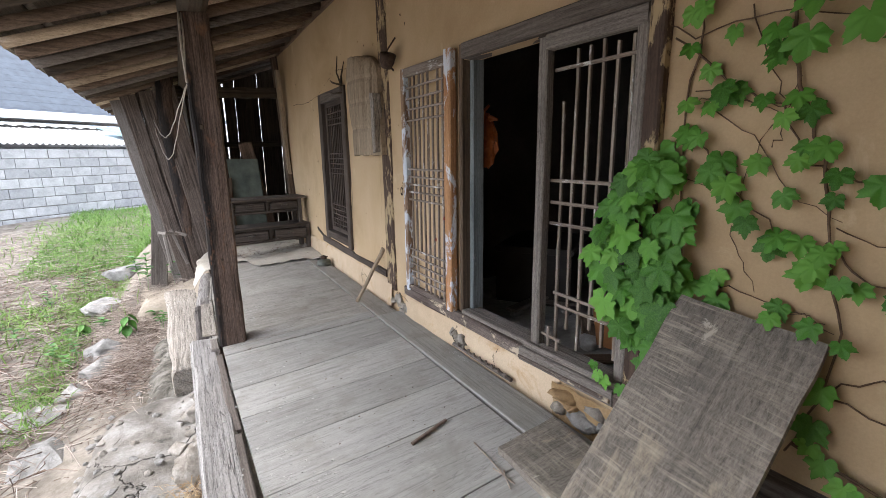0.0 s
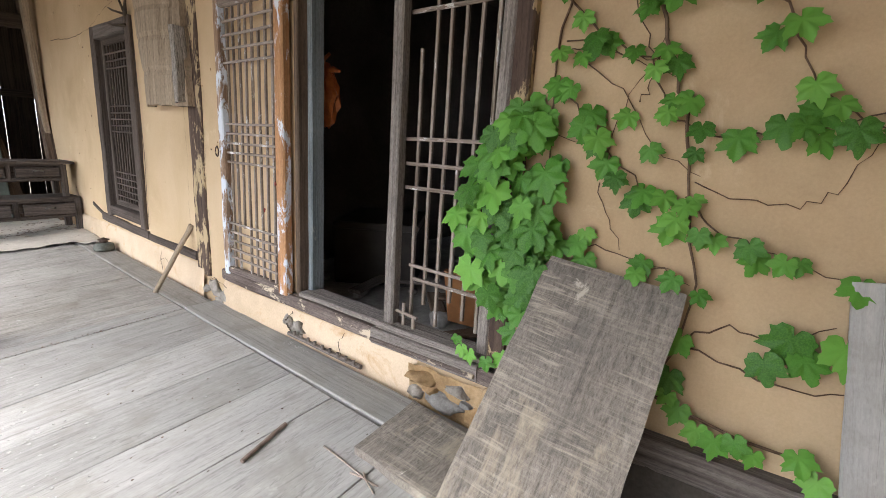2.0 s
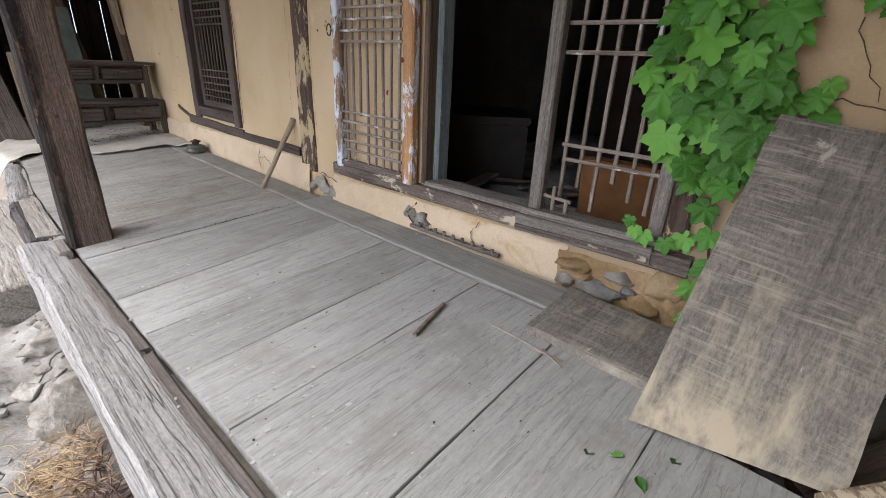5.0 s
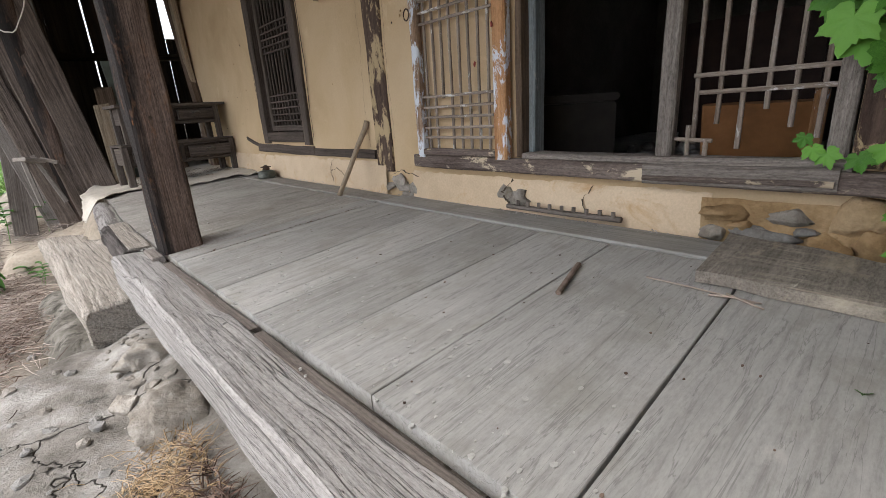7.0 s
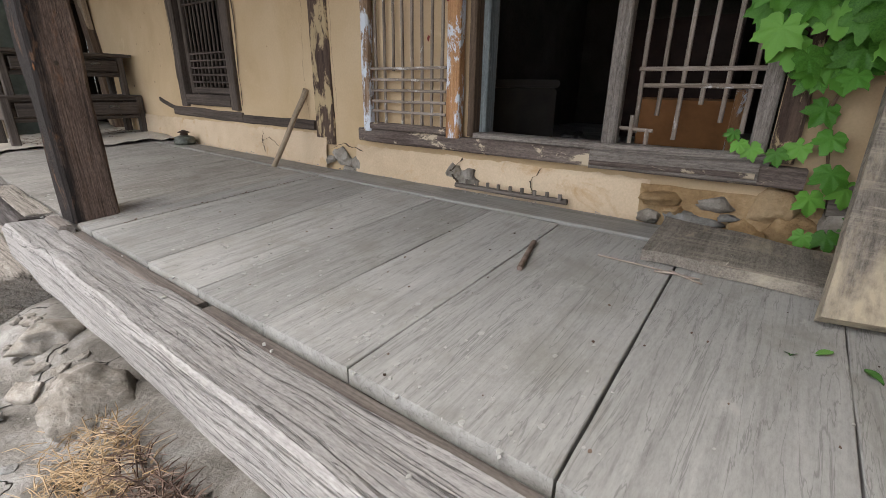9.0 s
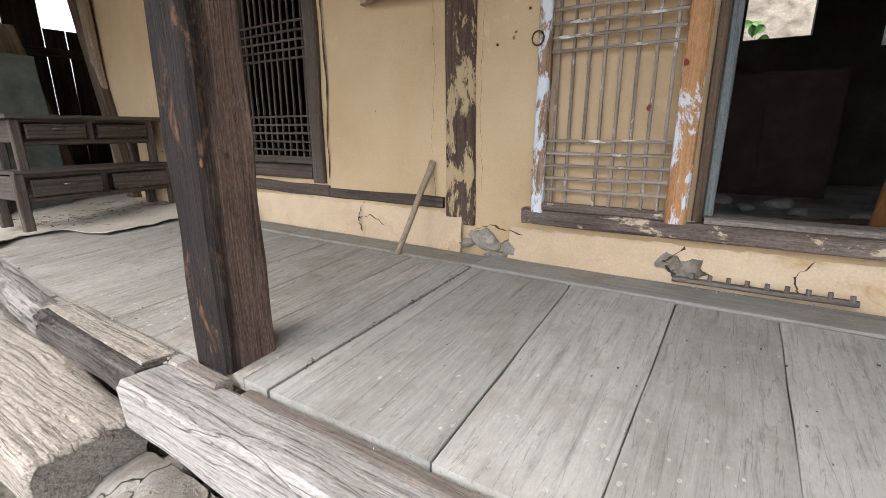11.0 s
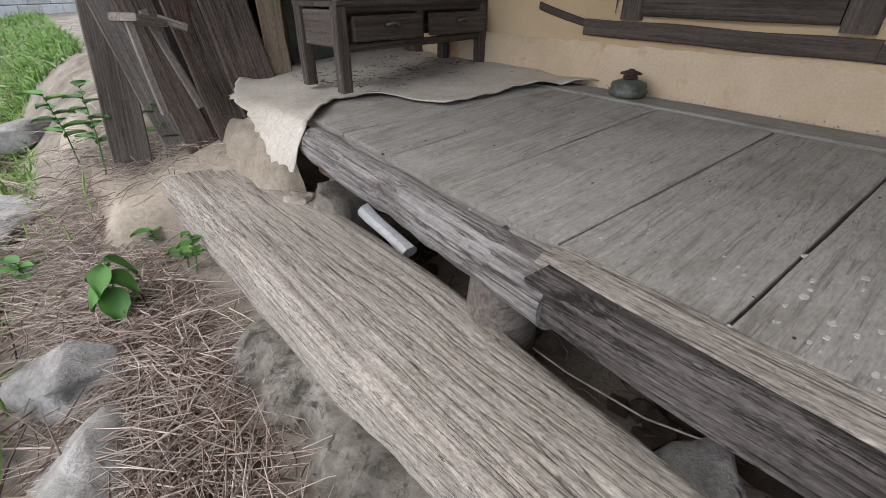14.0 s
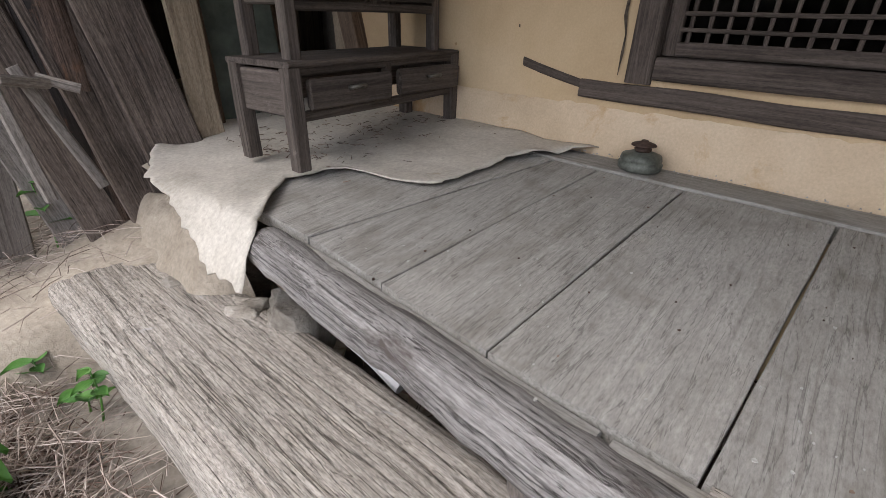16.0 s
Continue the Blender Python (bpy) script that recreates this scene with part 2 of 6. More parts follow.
GREY_FRAME = wood("weathered_grey_door_timber", (0.075, 0.064, 0.056), (0.20, 0.177, 0.158), (0.32, 0.29, 0.265), 110, 2.5, None, rough=0.9, deep=0.7, dist=0.003, grit=0.7)
SILL = wood("chalky_dark_sill", (0.04, 0.03, 0.027), (0.105, 0.08, 0.07), (0.21, 0.175, 0.155), 70, 1.6, (0.52, 0.44, 0.33), (0.555, 0.60), 0.9, 0.7, 0.004, grit=0.7)
PILLAR = wood("plastered_dark_pillar", (0.03, 0.02, 0.016), (0.075, 0.05, 0.04), (0.12, 0.085, 0.066), 40, 1.6, (0.44, 0.34, 0.205), (0.51, 0.56), 0.9, 0.7, 0.005)
ORANGE_WOOD = wood("raw_orange_wood", (0.22, 0.10, 0.045), (0.36, 0.19, 0.09), (0.48, 0.28, 0.15), 60, 1.6, (0.6, 0.64, 0.70), (0.53, 0.57), 0.8, 0.5, 0.003)
PAINTED = wood("flaking_blue_white_stile", (0.10, 0.06, 0.04), (0.22, 0.14, 0.09), (0.34, 0.24, 0.17), 60, 1.6, (0.60, 0.65, 0.71), (0.47, 0.52), 0.85, 0.5, 0.003)
BLUE_WOOD = wood("chipped_blue_frame", (0.10, 0.12, 0.13), (0.20, 0.235, 0.25), (0.32, 0.36, 0.37), 60, 1.6, (0.42, 0.43, 0.41), (0.6, 0.68), 0.85, 0.5, 0.004)
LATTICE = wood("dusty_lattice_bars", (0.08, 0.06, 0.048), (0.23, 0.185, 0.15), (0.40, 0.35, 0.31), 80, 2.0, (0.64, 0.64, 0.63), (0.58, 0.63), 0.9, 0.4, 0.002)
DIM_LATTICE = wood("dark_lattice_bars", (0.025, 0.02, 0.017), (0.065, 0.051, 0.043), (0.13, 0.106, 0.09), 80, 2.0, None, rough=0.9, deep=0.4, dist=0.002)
BOARD = wood("stained_loose_board", (0.105, 0.092, 0.078), (0.185, 0.165, 0.142), (0.27, 0.243, 0.21), 45, 1.2, (0.5, 0.46, 0.39), (0.655, 0.70), 0.88, 0.6, 0.003, 0.3, (0.10, 0.092, 0.084), 0.2, 0.02, (0.5, 0.445, 0.355), (0.45, 0.385, 0.285), grit=0.75)
CREAM_BOARD = wood("flaking_cream_board", (0.10, 0.07, 0.05), (0.22, 0.16, 0.11), (0.33, 0.26, 0.18), 30, 1.2, (0.56, 0.47, 0.33), (0.46, 0.51), 0.88, 0.5, 0.004)
SOIL = earthy("dusty_soil", ((0.11, 0.094, 0.076), (0.23, 0.205, 0.172), (0.36, 0.325, 0.28)), 5.0, 60, 0.9, 0.012, 0.97, (0.12, 0.10, 0.08), (0.6, 0.68), 5.0)
CONCRETE = earthy("cracked_grey_concrete", ((0.10, 0.09, 0.076), (0.25, 0.235, 0.212), (0.44, 0.43, 0.412)), 4.0, 70, 1.0, 0.025, 0.95, (0.10, 0.095, 0.085), (0.62, 0.7), 3.0, False, 1.9)
MOSSY = earthy("mossy_concrete", ((0.05, 0.046, 0.038), (0.15, 0.14, 0.12), (0.30, 0.285, 0.26)), 9.0, 70, 0.9, 0.02, 0.95, (0.05, 0.047, 0.038), (0.52, 0.62), 14.0)
SAND = earthy("pale_sandy_earth", ((0.25, 0.215, 0.17), (0.37, 0.325, 0.265), (0.46, 0.41, 0.34)), 3.0, 50, 0.7, 0.02)
STONE = earthy("field_stone", ((0.15, 0.147, 0.138), (0.30, 0.296, 0.285), (0.47, 0.465, 0.455)), 9.0, 70, 1.0, 0.02, 0.9, (0.36, 0.34, 0.28), (0.6, 0.7), 7.0, True)
PALE_STONE = earthy("pale_rough_stone", ((0.17, 0.15, 0.125), (0.33, 0.305, 0.27), (0.48, 0.455, 0.42)), 9.0, 70, 1.0, 0.02, 0.92, (0.2, 0.17, 0.13), (0.6, 0.7), 6.0, True)
RUBBLE = earthy("clay_rubble", ((0.24, 0.15, 0.07), (0.38, 0.26, 0.14), (0.48, 0.36, 0.22)), 6.0, 60, 0.9, 0.02, 0.95, None, spread=True)
# Earth and stones under the deck: the shade there is put into this colour.
SHADED_EARTH = earthy("shaded_earth", ((0.022, 0.017, 0.014), (0.055, 0.043, 0.035), (0.09, 0.072, 0.06)), 3.0, 40, 0.8, 0.02, 0.7)
DUST = earthy("grey_floor_dust", ((0.2, 0.2, 0.19), (0.36, 0.36, 0.35), (0.5, 0.5, 0.485)), 4.0, 40, 0.8, 0.02)
LIME = earthy("pale_lime_flakes", ((0.36, 0.36, 0.34), (0.45, 0.45, 0.43), (0.52, 0.52, 0.5)), 30.0, 90, 0.3, 0.003)
# Dark grey that puts the gloom of closed-in places into the surface colour.
GLOOM = earthy("gloom_wall", ((0.05, 0.044, 0.037), (0.09, 0.08, 0.068), (0.14, 0.124, 0.105)), 2.0, 60, 0.5, 0.01)
LINO = earthy("cracked_beige_flooring_sheet", ((0.33, 0.307, 0.265), (0.49, 0.46, 0.405), (0.58, 0.55, 0.495)), 2.5, 70, 0.3, 0.006, 0.6, (0.33, 0.28, 0.21), (0.62, 0.72), 4.0)
BLOCK = earthy("whitish_concrete_block", ((0.34, 0.35, 0.36), (0.44, 0.45, 0.465), (0.53, 0.54, 0.555)), 6.0, 60, 0.5, 0.01, 0.95, None, spread=True)


def strandy(name, dark, mid, light):
    """Dry stalks, each of its own shade."""
    m, nt, b = material(name, 0.9)
    geo = nt.nodes.new("ShaderNodeNewGeometry")
    col = ramp(nt, geo.outputs["Random Per Island"], [(0.0, dark), (0.5, mid), (1.0, light)])
    n = noise_tex(nt, coords(nt, (1, 1, 1), False), 30.0, 3, 0.6)
    col = mix(nt, mask(nt, n, 0.35, 0.7), col, mix(nt, 0.4, col, dark))
    nt.links.new(col, b.inputs["Base Color"])
    return m


STRAW = strandy("dry_straw", (0.15, 0.112, 0.092), (0.38, 0.318, 0.27), (0.60, 0.53, 0.47))
DEAD = strandy("dead_brown_stalks", (0.05, 0.032, 0.025), (0.15, 0.10, 0.078), (0.32, 0.24, 0.19))
STEM = earthy("vine_stem", ((0.07, 0.045, 0.03), (0.13, 0.085, 0.055), (0.2, 0.14, 0.1)), 20.0, 90, 0.4, 0.003)
THATCH = earthy("old_eave_thatch", ((0.12, 0.10, 0.08), (0.22, 0.19, 0.155), (0.32, 0.285, 0.24)), 20.0, 120, 0.8, 0.01)
ROPE = earthy("pale_rope", ((0.35, 0.32, 0.27), (0.5, 0.46, 0.4), (0.6, 0.56, 0.5)), 40.0, 200, 0.4, 0.002)


def leafy(name, dark, mid, light):
    m, nt, b = material(name, 0.45)
    v = coords(nt, (1, 1, 1))
    n = noise_tex(nt, v, 18.0, 4, 0.6)
    oi = nt.nodes.new("ShaderNodeObjectInfo")
    geo = nt.nodes.new("ShaderNodeNewGeometry")
    base = ramp(nt, oi.outputs["Random"], [(0.0, dark), (0.5, mid), (1.0, light)])
    isl = ramp(nt, geo.outputs["Random Per Island"], [(0.0, (0.75, 0.78, 0.7)), (1.0, (1.25, 1.2, 1.2))])
    col = mix(nt, 1.0, base, isl, "MULTIPLY")
    col = mix(nt, mask(nt, n, 0.35, 0.7), col, mix(nt, 0.4, col, light))
    nt.links.new(col, b.inputs["Base Color"])
    b.inputs["Transmission Weight"].default_value = 0.0
    b.inputs["Subsurface Weight"].default_value = 0.12
    b.inputs["Subsurface Radius"].default_value = (0.01, 0.02, 0.004)
    bump(nt, b, n, 0.25, 0.004)
    return m


LEAF = leafy("vine_leaf_green", (0.028, 0.105, 0.014), (0.07, 0.225, 0.03), (0.14, 0.35, 0.06))
WEED = leafy("weed_green", (0.04, 0.13, 0.025), (0.07, 0.19, 0.04), (0.13, 0.28, 0.07))
GRASS = leafy("yard_grass", (0.10, 0.21, 0.04), (0.155, 0.285, 0.065), (0.25, 0.36, 0.115))


def plain(name, col, rough=0.5, metal=0.0, vary=0.25, scale=20.0):
    m, nt, b = material(name, rough, metal)
    v = coords(nt, (1, 1, 1))
    n = noise_tex(nt, v, scale, 6, 0.65)
    c = ramp(nt, n, [(0.3, tuple(x * (1 - vary) for x in col)), (0.7, tuple(min(1, x * (1 + vary)) for x in col))])
    nt.links.new(c, b.inputs["Base Color"])
    bump(nt, b, n, 0.2, 0.003)
    return m


IRON = plain("rusty_iron", (0.075, 0.05, 0.04), 0.7, 0.4, 0.4, 60)
BRASS = plain("dull_brass", (0.13, 0.122, 0.108), 0.45, 0.7, 0.3, 60)
LAMP_GREEN = plain("green_painted_tin", (0.11, 0.118, 0.102), 0.5, 0.2, 0.45, 40)
BAG = plain("orange_plastic_bag", (0.42, 0.12, 0.035), 0.35, 0.0, 0.3, 25)
PAPER = plain("faded_door_paper", (0.50, 0.53, 0.56), 0.9, 0.0, 0.15, 10)
PAPER.node_tree.nodes["Principled BSDF"].inputs["Transmission Weight"].default_value = 0.6
CRATE = plain("orange_veneer", (0.25, 0.115, 0.047), 0.55, 0.0, 0.2, 12)
BLACK = plain("dusty_black_lacquer", (0.035, 0.03, 0.027), 0.5, 0.0, 0.4, 6)
MAROON = plain("dusty_maroon_panel", (0.05, 0.028, 0.024), 0.6, 0.0, 0.4, 6)
TIN_WHITE = plain("white_corrugated_sheet", (0.66, 0.69, 0.70), 0.5, 0.2, 0.12, 3)
TIN_BLUE = plain("faded_blue_sheet", (0.16, 0.36, 0.48), 0.5, 0.1, 0.3, 3)
GREEN_PANEL = plain("dull_green_grey_panel", (0.10, 0.12, 0.105), 0.6, 0.0, 0.35, 8)
SLATE = plain("blue_grey_roofing", (0.095, 0.112, 0.135), 0.6, 0.1, 0.2, 4)
RED = plain("faded_red_scrap", (0.28, 0.06, 0.05), 0.7, 0.0, 0.3, 40)
WHITE = plain("white_chalky_paint", (0.62, 0.63, 0.64), 0.85, 0.0, 0.15, 40)
TWIG_RED = plain("reddish_wood_strip", (0.19, 0.145, 0.12), 0.8, 0.0, 0.4, 30)


# ---- building blocks ----
def mesh_from(bm, name):
    me = bpy.data.meshes.new(name)
    bm.normal_update()
    bm.to_mesh(me)
    bm.free()
    return me


def world_of(ob):
    return world_of(ob.parent) @ ob.matrix_basis if ob.parent else ob.matrix_basis.copy()


def part(name, shape, mat, parent=None, label="", m=None):
    """A bmesh or a mesh as one object under a thing, at the world pose m."""
    me = shape if isinstance(shape, bpy.types.Mesh) else mesh_from(shape, name)
    if mat and not me.materials:
        me.materials.append(mat)
    ob = new(name, me)
    m = m if m is not None else Matrix()
    if parent:
        ob.parent = parent
        ob.matrix_basis = world_of(parent).inverted() @ m
    else:
        ob.matrix_basis = m
    if label:
        tagged(ob, label)
    return ob


def thing(name, label, category, at=(0, 0, 0), group="", kind=""):
    ob = new(name)
    ob.empty_display_size = 0.05
    ob.matrix_basis = Matrix.Translation(at)
    return tagged(ob, label, category, group, kind)


def timber(L, w, t, seg=8, rough=0.003, chamfer=0.006, seed=0, taper=1.0, bow=0.0, ends=0.0):
    """A worn piece of timber along X, centred: chamfered section, uneven along its length."""
    bm = bmesh.new()
    c = min(chamfer, w * 0.3, t * 0.3)
    sec = [(-w / 2 + c, -t / 2), (0, -t / 2), (w / 2 - c, -t / 2), (w / 2, -t / 2 + c), (w / 2, t / 2 - c), (w / 2 - c, t / 2), (0, t / 2), (-w / 2 + c, t / 2), (-w / 2, t / 2 - c), (-w / 2, -t / 2 + c)]
    rings = []
    off = Vector((seed * 7.31, seed * 3.17, seed * 1.7))
    for i in range(seg + 1):
        f = i / seg
        k = 1 + (taper - 1) * f
        ring = []
        for y, z in sec:
            p = Vector((L * (f - 0.5), y * k, z * k))
            n = noise.noise_vector(Vector((p.x * 4, p.y * 9, p.z * 9)) + off) * rough
            if i in (0, seg):
                n.x += noise.noise(Vector((y * 30, z * 30, i)) + off) * ends
            else:
                n.x = 0
            p += n
            p.z += bow * (1 - (2 * f - 1) ** 2)
            ring.append(bm.verts.new(p))
        rings.append(ring)
    n = len(sec)
    for a, b in zip(rings, rings[1:]):
        for i in range(n):
            bm.faces.new((a[i], a[(i + 1) % n], b[(i + 1) % n], b[i]))
    bm.faces.new(rings[0][::-1])
    bm.faces.new(rings[-1])
    return bm


def along(a, b, roll=0.0):
    """The pose that lays a piece's X from a to b, its Z as upright as can be."""
    a, b = Vector(a), Vector(b)
    x = (b - a).normalized()
    up = Vector((0, 0, 1)) if abs(x.z) < 0.9 else Vector((0, -1, 0))
    y = up.cross(x).normalized()
    z = x.cross(y)
    m = Matrix((x, y, z)).transposed().to_4x4()
    m.translation = (a + b) / 2
    return m @ Matrix.Rotation(radians(roll), 4, "X")


def bar(name, a, b, w, t, mat, parent=None, label="", roll=0.0, **kw):
    """One timber from a to b: w across, t thick."""
    L = (Vector(b) - Vector(a)).length
    return part(name, timber(L, w, t, **kw), mat, parent, label, along(a, b, roll))


def slab(points, z0, z1, name="slab"):
    """A prism over an outline, z0 to z1."""
    bm = bmesh.new()
    lo = [bm.verts.new((x, y, z0)) for x, y in points]
    hi = [bm.verts.new((x, y, z1)) for x, y in points]
    bm.faces.new(lo[::-1])
    bm.faces.new(hi)
    for i in range(len(points)):
        j = (i + 1) % len(points)
        bm.faces.new((lo[i], lo[j], hi[j], hi[i]))
    return bm


def boxm(x0, x1, y0, y1, z0, z1):
    return slab([(x0, y0), (x1, y0), (x1, y1), (x0, y1)], z0, z1)


def grid(xs, ys, height):
    bm = bmesh.new()
    vs = [[bm.verts.new((x, y, height(x, y))) for y in ys] for x in xs]
    for i in range(len(xs) - 1):
        for j in range(len(ys) - 1):
            bm.faces.new((vs[i][j], vs[i + 1][j], vs[i + 1][j + 1], vs[i][j + 1]))
    for f in bm.faces:
        f.smooth = True
    return bm


def rock(r, seed, flat=0.7, rough=0.35, sub=3):
    bm = bmesh.new()
    bmesh.ops.create_icosphere(bm, subdivisions=sub, radius=r)
    off = Vector((seed * 5.3, seed * 2.9, seed * 8.1))
    rr = random.Random(seed + 900)
    cuts = [(Vector((rr.gauss(0, 1), rr.gauss(0, 1), rr.gauss(0, 1))).normalized(), rr.uniform(0.58, 0.85)) for _ in range(9)]
    for v in bm.verts:
        d = v.co.normalized()
        k = 1 + rough * noise.noise(d * 1.3 + off) + 0.35 * rough * noise.noise(d * 3.5 + off) + 0.05 * noise.noise(d * 8 + off) + 0.03 * noise.noise(d * 18 + off)
        facet = Vector([round(c * 1.6) / 1.6 for c in d])
        big = max(abs(c) for c in (d + 0.35 * noise.noise_vector(off)))
        v.co = (d * 0.45 + facet * 0.3 + d / max(big, 0.55) * 0.22) * r * k
        for n, h in cuts:
            over = v.co.dot(n) - h * r
            if over > 0:
                v.co -= n * over * 0.92
        v.co.z *= flat
    for f in bm.faces:
        f.smooth = True
    return bm


def tube(points, r0, r1=None, sides=6, bm=None, jitter=0.0):
    """A tapered tube along points; joined to bm if one is given."""
    bm = bm or bmesh.new()
    r1 = r0 if r1 is None else r1
    pts = [Vector(p) for p in points]
    prev = None
    for i, p in enumerate(pts):
        d = (pts[min(i + 1, len(pts) - 1)] - pts[max(i - 1, 0)]).normalized()
        s = d.orthogonal().normalized() if abs(d.z) > 0.9 else d.cross(Vector((0, 0, 1))).normalized()
        u = s.cross(d)
        r = (r0 + (r1 - r0) * i / max(1, len(pts) - 1)) * (1 + random.uniform(-jitter, jitter))
        ring = [bm.verts.new(p + (s * math.cos(2 * math.pi * k / sides) + u * math.sin(2 * math.pi * k / sides)) * r) for k in range(sides)]
        if prev:
            for k in range(sides):
                f = bm.faces.new((prev[k], prev[(k + 1) % sides], ring[(k + 1) % sides], ring[k]))
                f.smooth = True
        else:
            bm.faces.new(ring[::-1])
        prev = ring
    bm.faces.new(prev)
    return bm


def pole(name, points, r0, r1, mat, parent, label="", sides=12, jitter=0.05):
    """A round timber along points, with its own X along it."""
    m = along(points[0], points[-1])
    inv = m.inverted()
    return part(name, tube([inv @ Vector(p) for p in points], r0, r1, sides, jitter=jitter), mat, parent, label, m)


def lathe(profile, sides=20):
    bm = bmesh.new()
    rings = [[bm.verts.new((r * math.cos(2 * math.pi * k / sides), r * math.sin(2 * math.pi * k / sides), z)) for k in range(sides)] for r, z in profile]
    for a, b in zip(rings, rings[1:]):
        for k in range(sides):
            f = bm.faces.new((a[k], a[(k + 1) % sides], b[(k + 1) % sides], b[k]))
            f.smooth = True
    bm.faces.new(rings[0][::-1])
    bm.faces.new(rings[-1])
    return bm


def deck_z(x):
    return 0.452 + 0.075 * (x + 1.13)


def wall_x(y):
    """The wall's face, which falls back a little towards its near end."""
    return 0.05 * max(0.0, 2.4 - y)


def smooth(e0, e1, x):
    t = min(1.0, max(0.0, (x - e0) / (e1 - e0)))
    return t * t * (3 - 2 * t)


def ground_z(x, y):
    z = -0.13
    z -= 0.10 * smooth(-1.7, -2.3, x)
    z += 0.60 * smooth(6.0, 13.5, y)
    z += 0.44 * smooth(5.6, 6.4, y) * smooth(-2.3, -1.4, x) * (1 - smooth(8, 12, y))
    if abs(x) < 30 and abs(y) < 40:
        z += 0.035 * noise.noise(Vector((x * 1.3, y * 1.3, 3.0))) + 0.012 * noise.noise(Vector((x * 6, y * 6, 1.0)))
    return z


# ---- ground and yard ----
def ladder(near, far):
    """Even steps near the house, wide ones out to the horizon."""
    out = []
    for s in (-1, 1):
        d = 1.0
        while d < far:
            out.append(s * d)
            d *= 1.6
    return out


gx = sorted(set([round(-4.2 + 0.06 * i, 3) for i in range(78)] + [-4.2 - d for d in (0.5, 1, 2, 4, 8, 16, 40, 100, 300, 800)] + [0.5 + d for d in (0.4, 1, 2, 4, 8, 16, 40, 100, 300, 800)]))
gy = sorted(set([round(-1.0 + 0.08 * i, 3) for i in range(120)] + [8.6 + d for d in (0.5, 1, 1.7, 2.6, 3.8, 5.5, 8, 14, 30, 80, 250, 800)] + [-1.0 - d for d in (0.4, 1, 2, 4, 8, 16, 40, 100, 300, 800)]))
tagged(part("ground", grid(gx, gy, ground_z), SOIL), "dusty brown soil yard round the house", "ground", "", "structure")


def apron_z(x, y):
    return -0.045 + 0.02 * noise.noise(Vector((x * 2.2, y * 2.2, 9))) - 0.20 * smooth(-1.75, -2.05, x + 0.10 * noise.noise(Vector((y * 1.7, 2, 2)))) - 0.2 * smooth(3.3, 3.75, y + 0.2 * noise.noise(Vector((x * 3, 1, 5)))) + 0.06 * smooth(-1.45, -1.25, x)


tagged(part("apron", grid([-2.15 + 0.02 * i for i in range(51)], [-0.9 + 0.025 * i for i in range(191)], lambda x, y: apron_z(x, y) + 0.014 * noise.noise(Vector((x * 8, y * 8, 2))) + 0.008 * noise.noise(Vector((x * 21, y * 21, 4)))), CONCRETE), "cracked grey concrete apron in front of the deck", "pavement", "", "structure")
tagged(part("crawl_space_floor", grid([-1.16 + 0.06 * i for i in range(20)], [-0.4 + 0.15 * i for i in range(36)], lambda x, y: -0.135 + 0.03 * noise.noise(Vector((x * 4, y * 4, 7)))), SHADED_EARTH), "earth under the wooden deck, coloured dark for its shade", "ground", "", "structure")

# ---- house walls ----
HOLES = [(0.94, 1.955, 0.745, 2.03), (3.76, 4.38, 0.86, 2.06)]
ZTOP = 2.95


def lean(y, z):
    return 0.30 * (z - 0.53) * smooth(4.7, 5.75, y)


def front_wall():
    ys = sorted(set([round(-2.0 + 0.1 * i, 3) for i in range(78)] + [h[0] for h in HOLES] + [h[1] for h in HOLES] + [5.75]))
    ys = [y for y in ys if y <= 5.75]
    zs = sorted(set([round(-0.15 + 0.1 * i, 3) for i in range(31)] + [h[2] for h in HOLES] + [h[3] for h in HOLES] + [ZTOP]))
    bm = bmesh.new()

    def vert(i, j, back):
        y, z = ys[i], zs[j]
        x = wall_x(y) + (0.075 if back else 0.007 * noise.noise(Vector((y * 2, z * 2, 4))) + 0.003 * noise.noise(Vector((y * 9, z * 9, 4))))
        return bm.verts.new((x, y + lean(y, z), z))

    F = [[vert(i, j, False) for j in range(len(zs))] for i in range(len(ys))]
    B = [[vert(i, j, True) for j in range(len(zs))] for i in range(len(ys))]

    def solid(i, j):
        if not (0 <= i < len(ys) - 1 and 0 <= j < len(zs) - 1):
            return False
        y, z = (ys[i] + ys[i + 1]) / 2, (zs[j] + zs[j + 1]) / 2
        return not any(a < y < b and c < z < d for a, b, c, d in HOLES)

    for i in range(len(ys) - 1):
        for j in range(len(zs) - 1):
            if not solid(i, j):
                continue
            bm.faces.new((F[i][j], F[i][j + 1], F[i + 1][j + 1], F[i + 1][j])).smooth = True
            bm.faces.new((B[i][j], B[i + 1][j], B[i + 1][j + 1], B[i][j + 1]))
            for di, dj, a, b in ((-1, 0, (i, j), (i, j + 1)), (1, 0, (i + 1, j + 1), (i + 1, j)), (0, -1, (i + 1, j), (i, j)), (0, 1, (i, j + 1), (i + 1, j + 1))):
                if not solid(i + di, j + dj):
                    bm.faces.new((F[a[0]][a[1]], B[a[0]][a[1]], B[b[0]][b[1]], F[b[0]][b[1]]))
    for v in list(bm.verts):
        if not v.link_faces:
            bm.verts.remove(v)
    return bm


wall = tagged(part("wall_front", front_wall(), PLASTER), "ochre clay-plastered house wall with stains and vines", "wall", "", "structure")


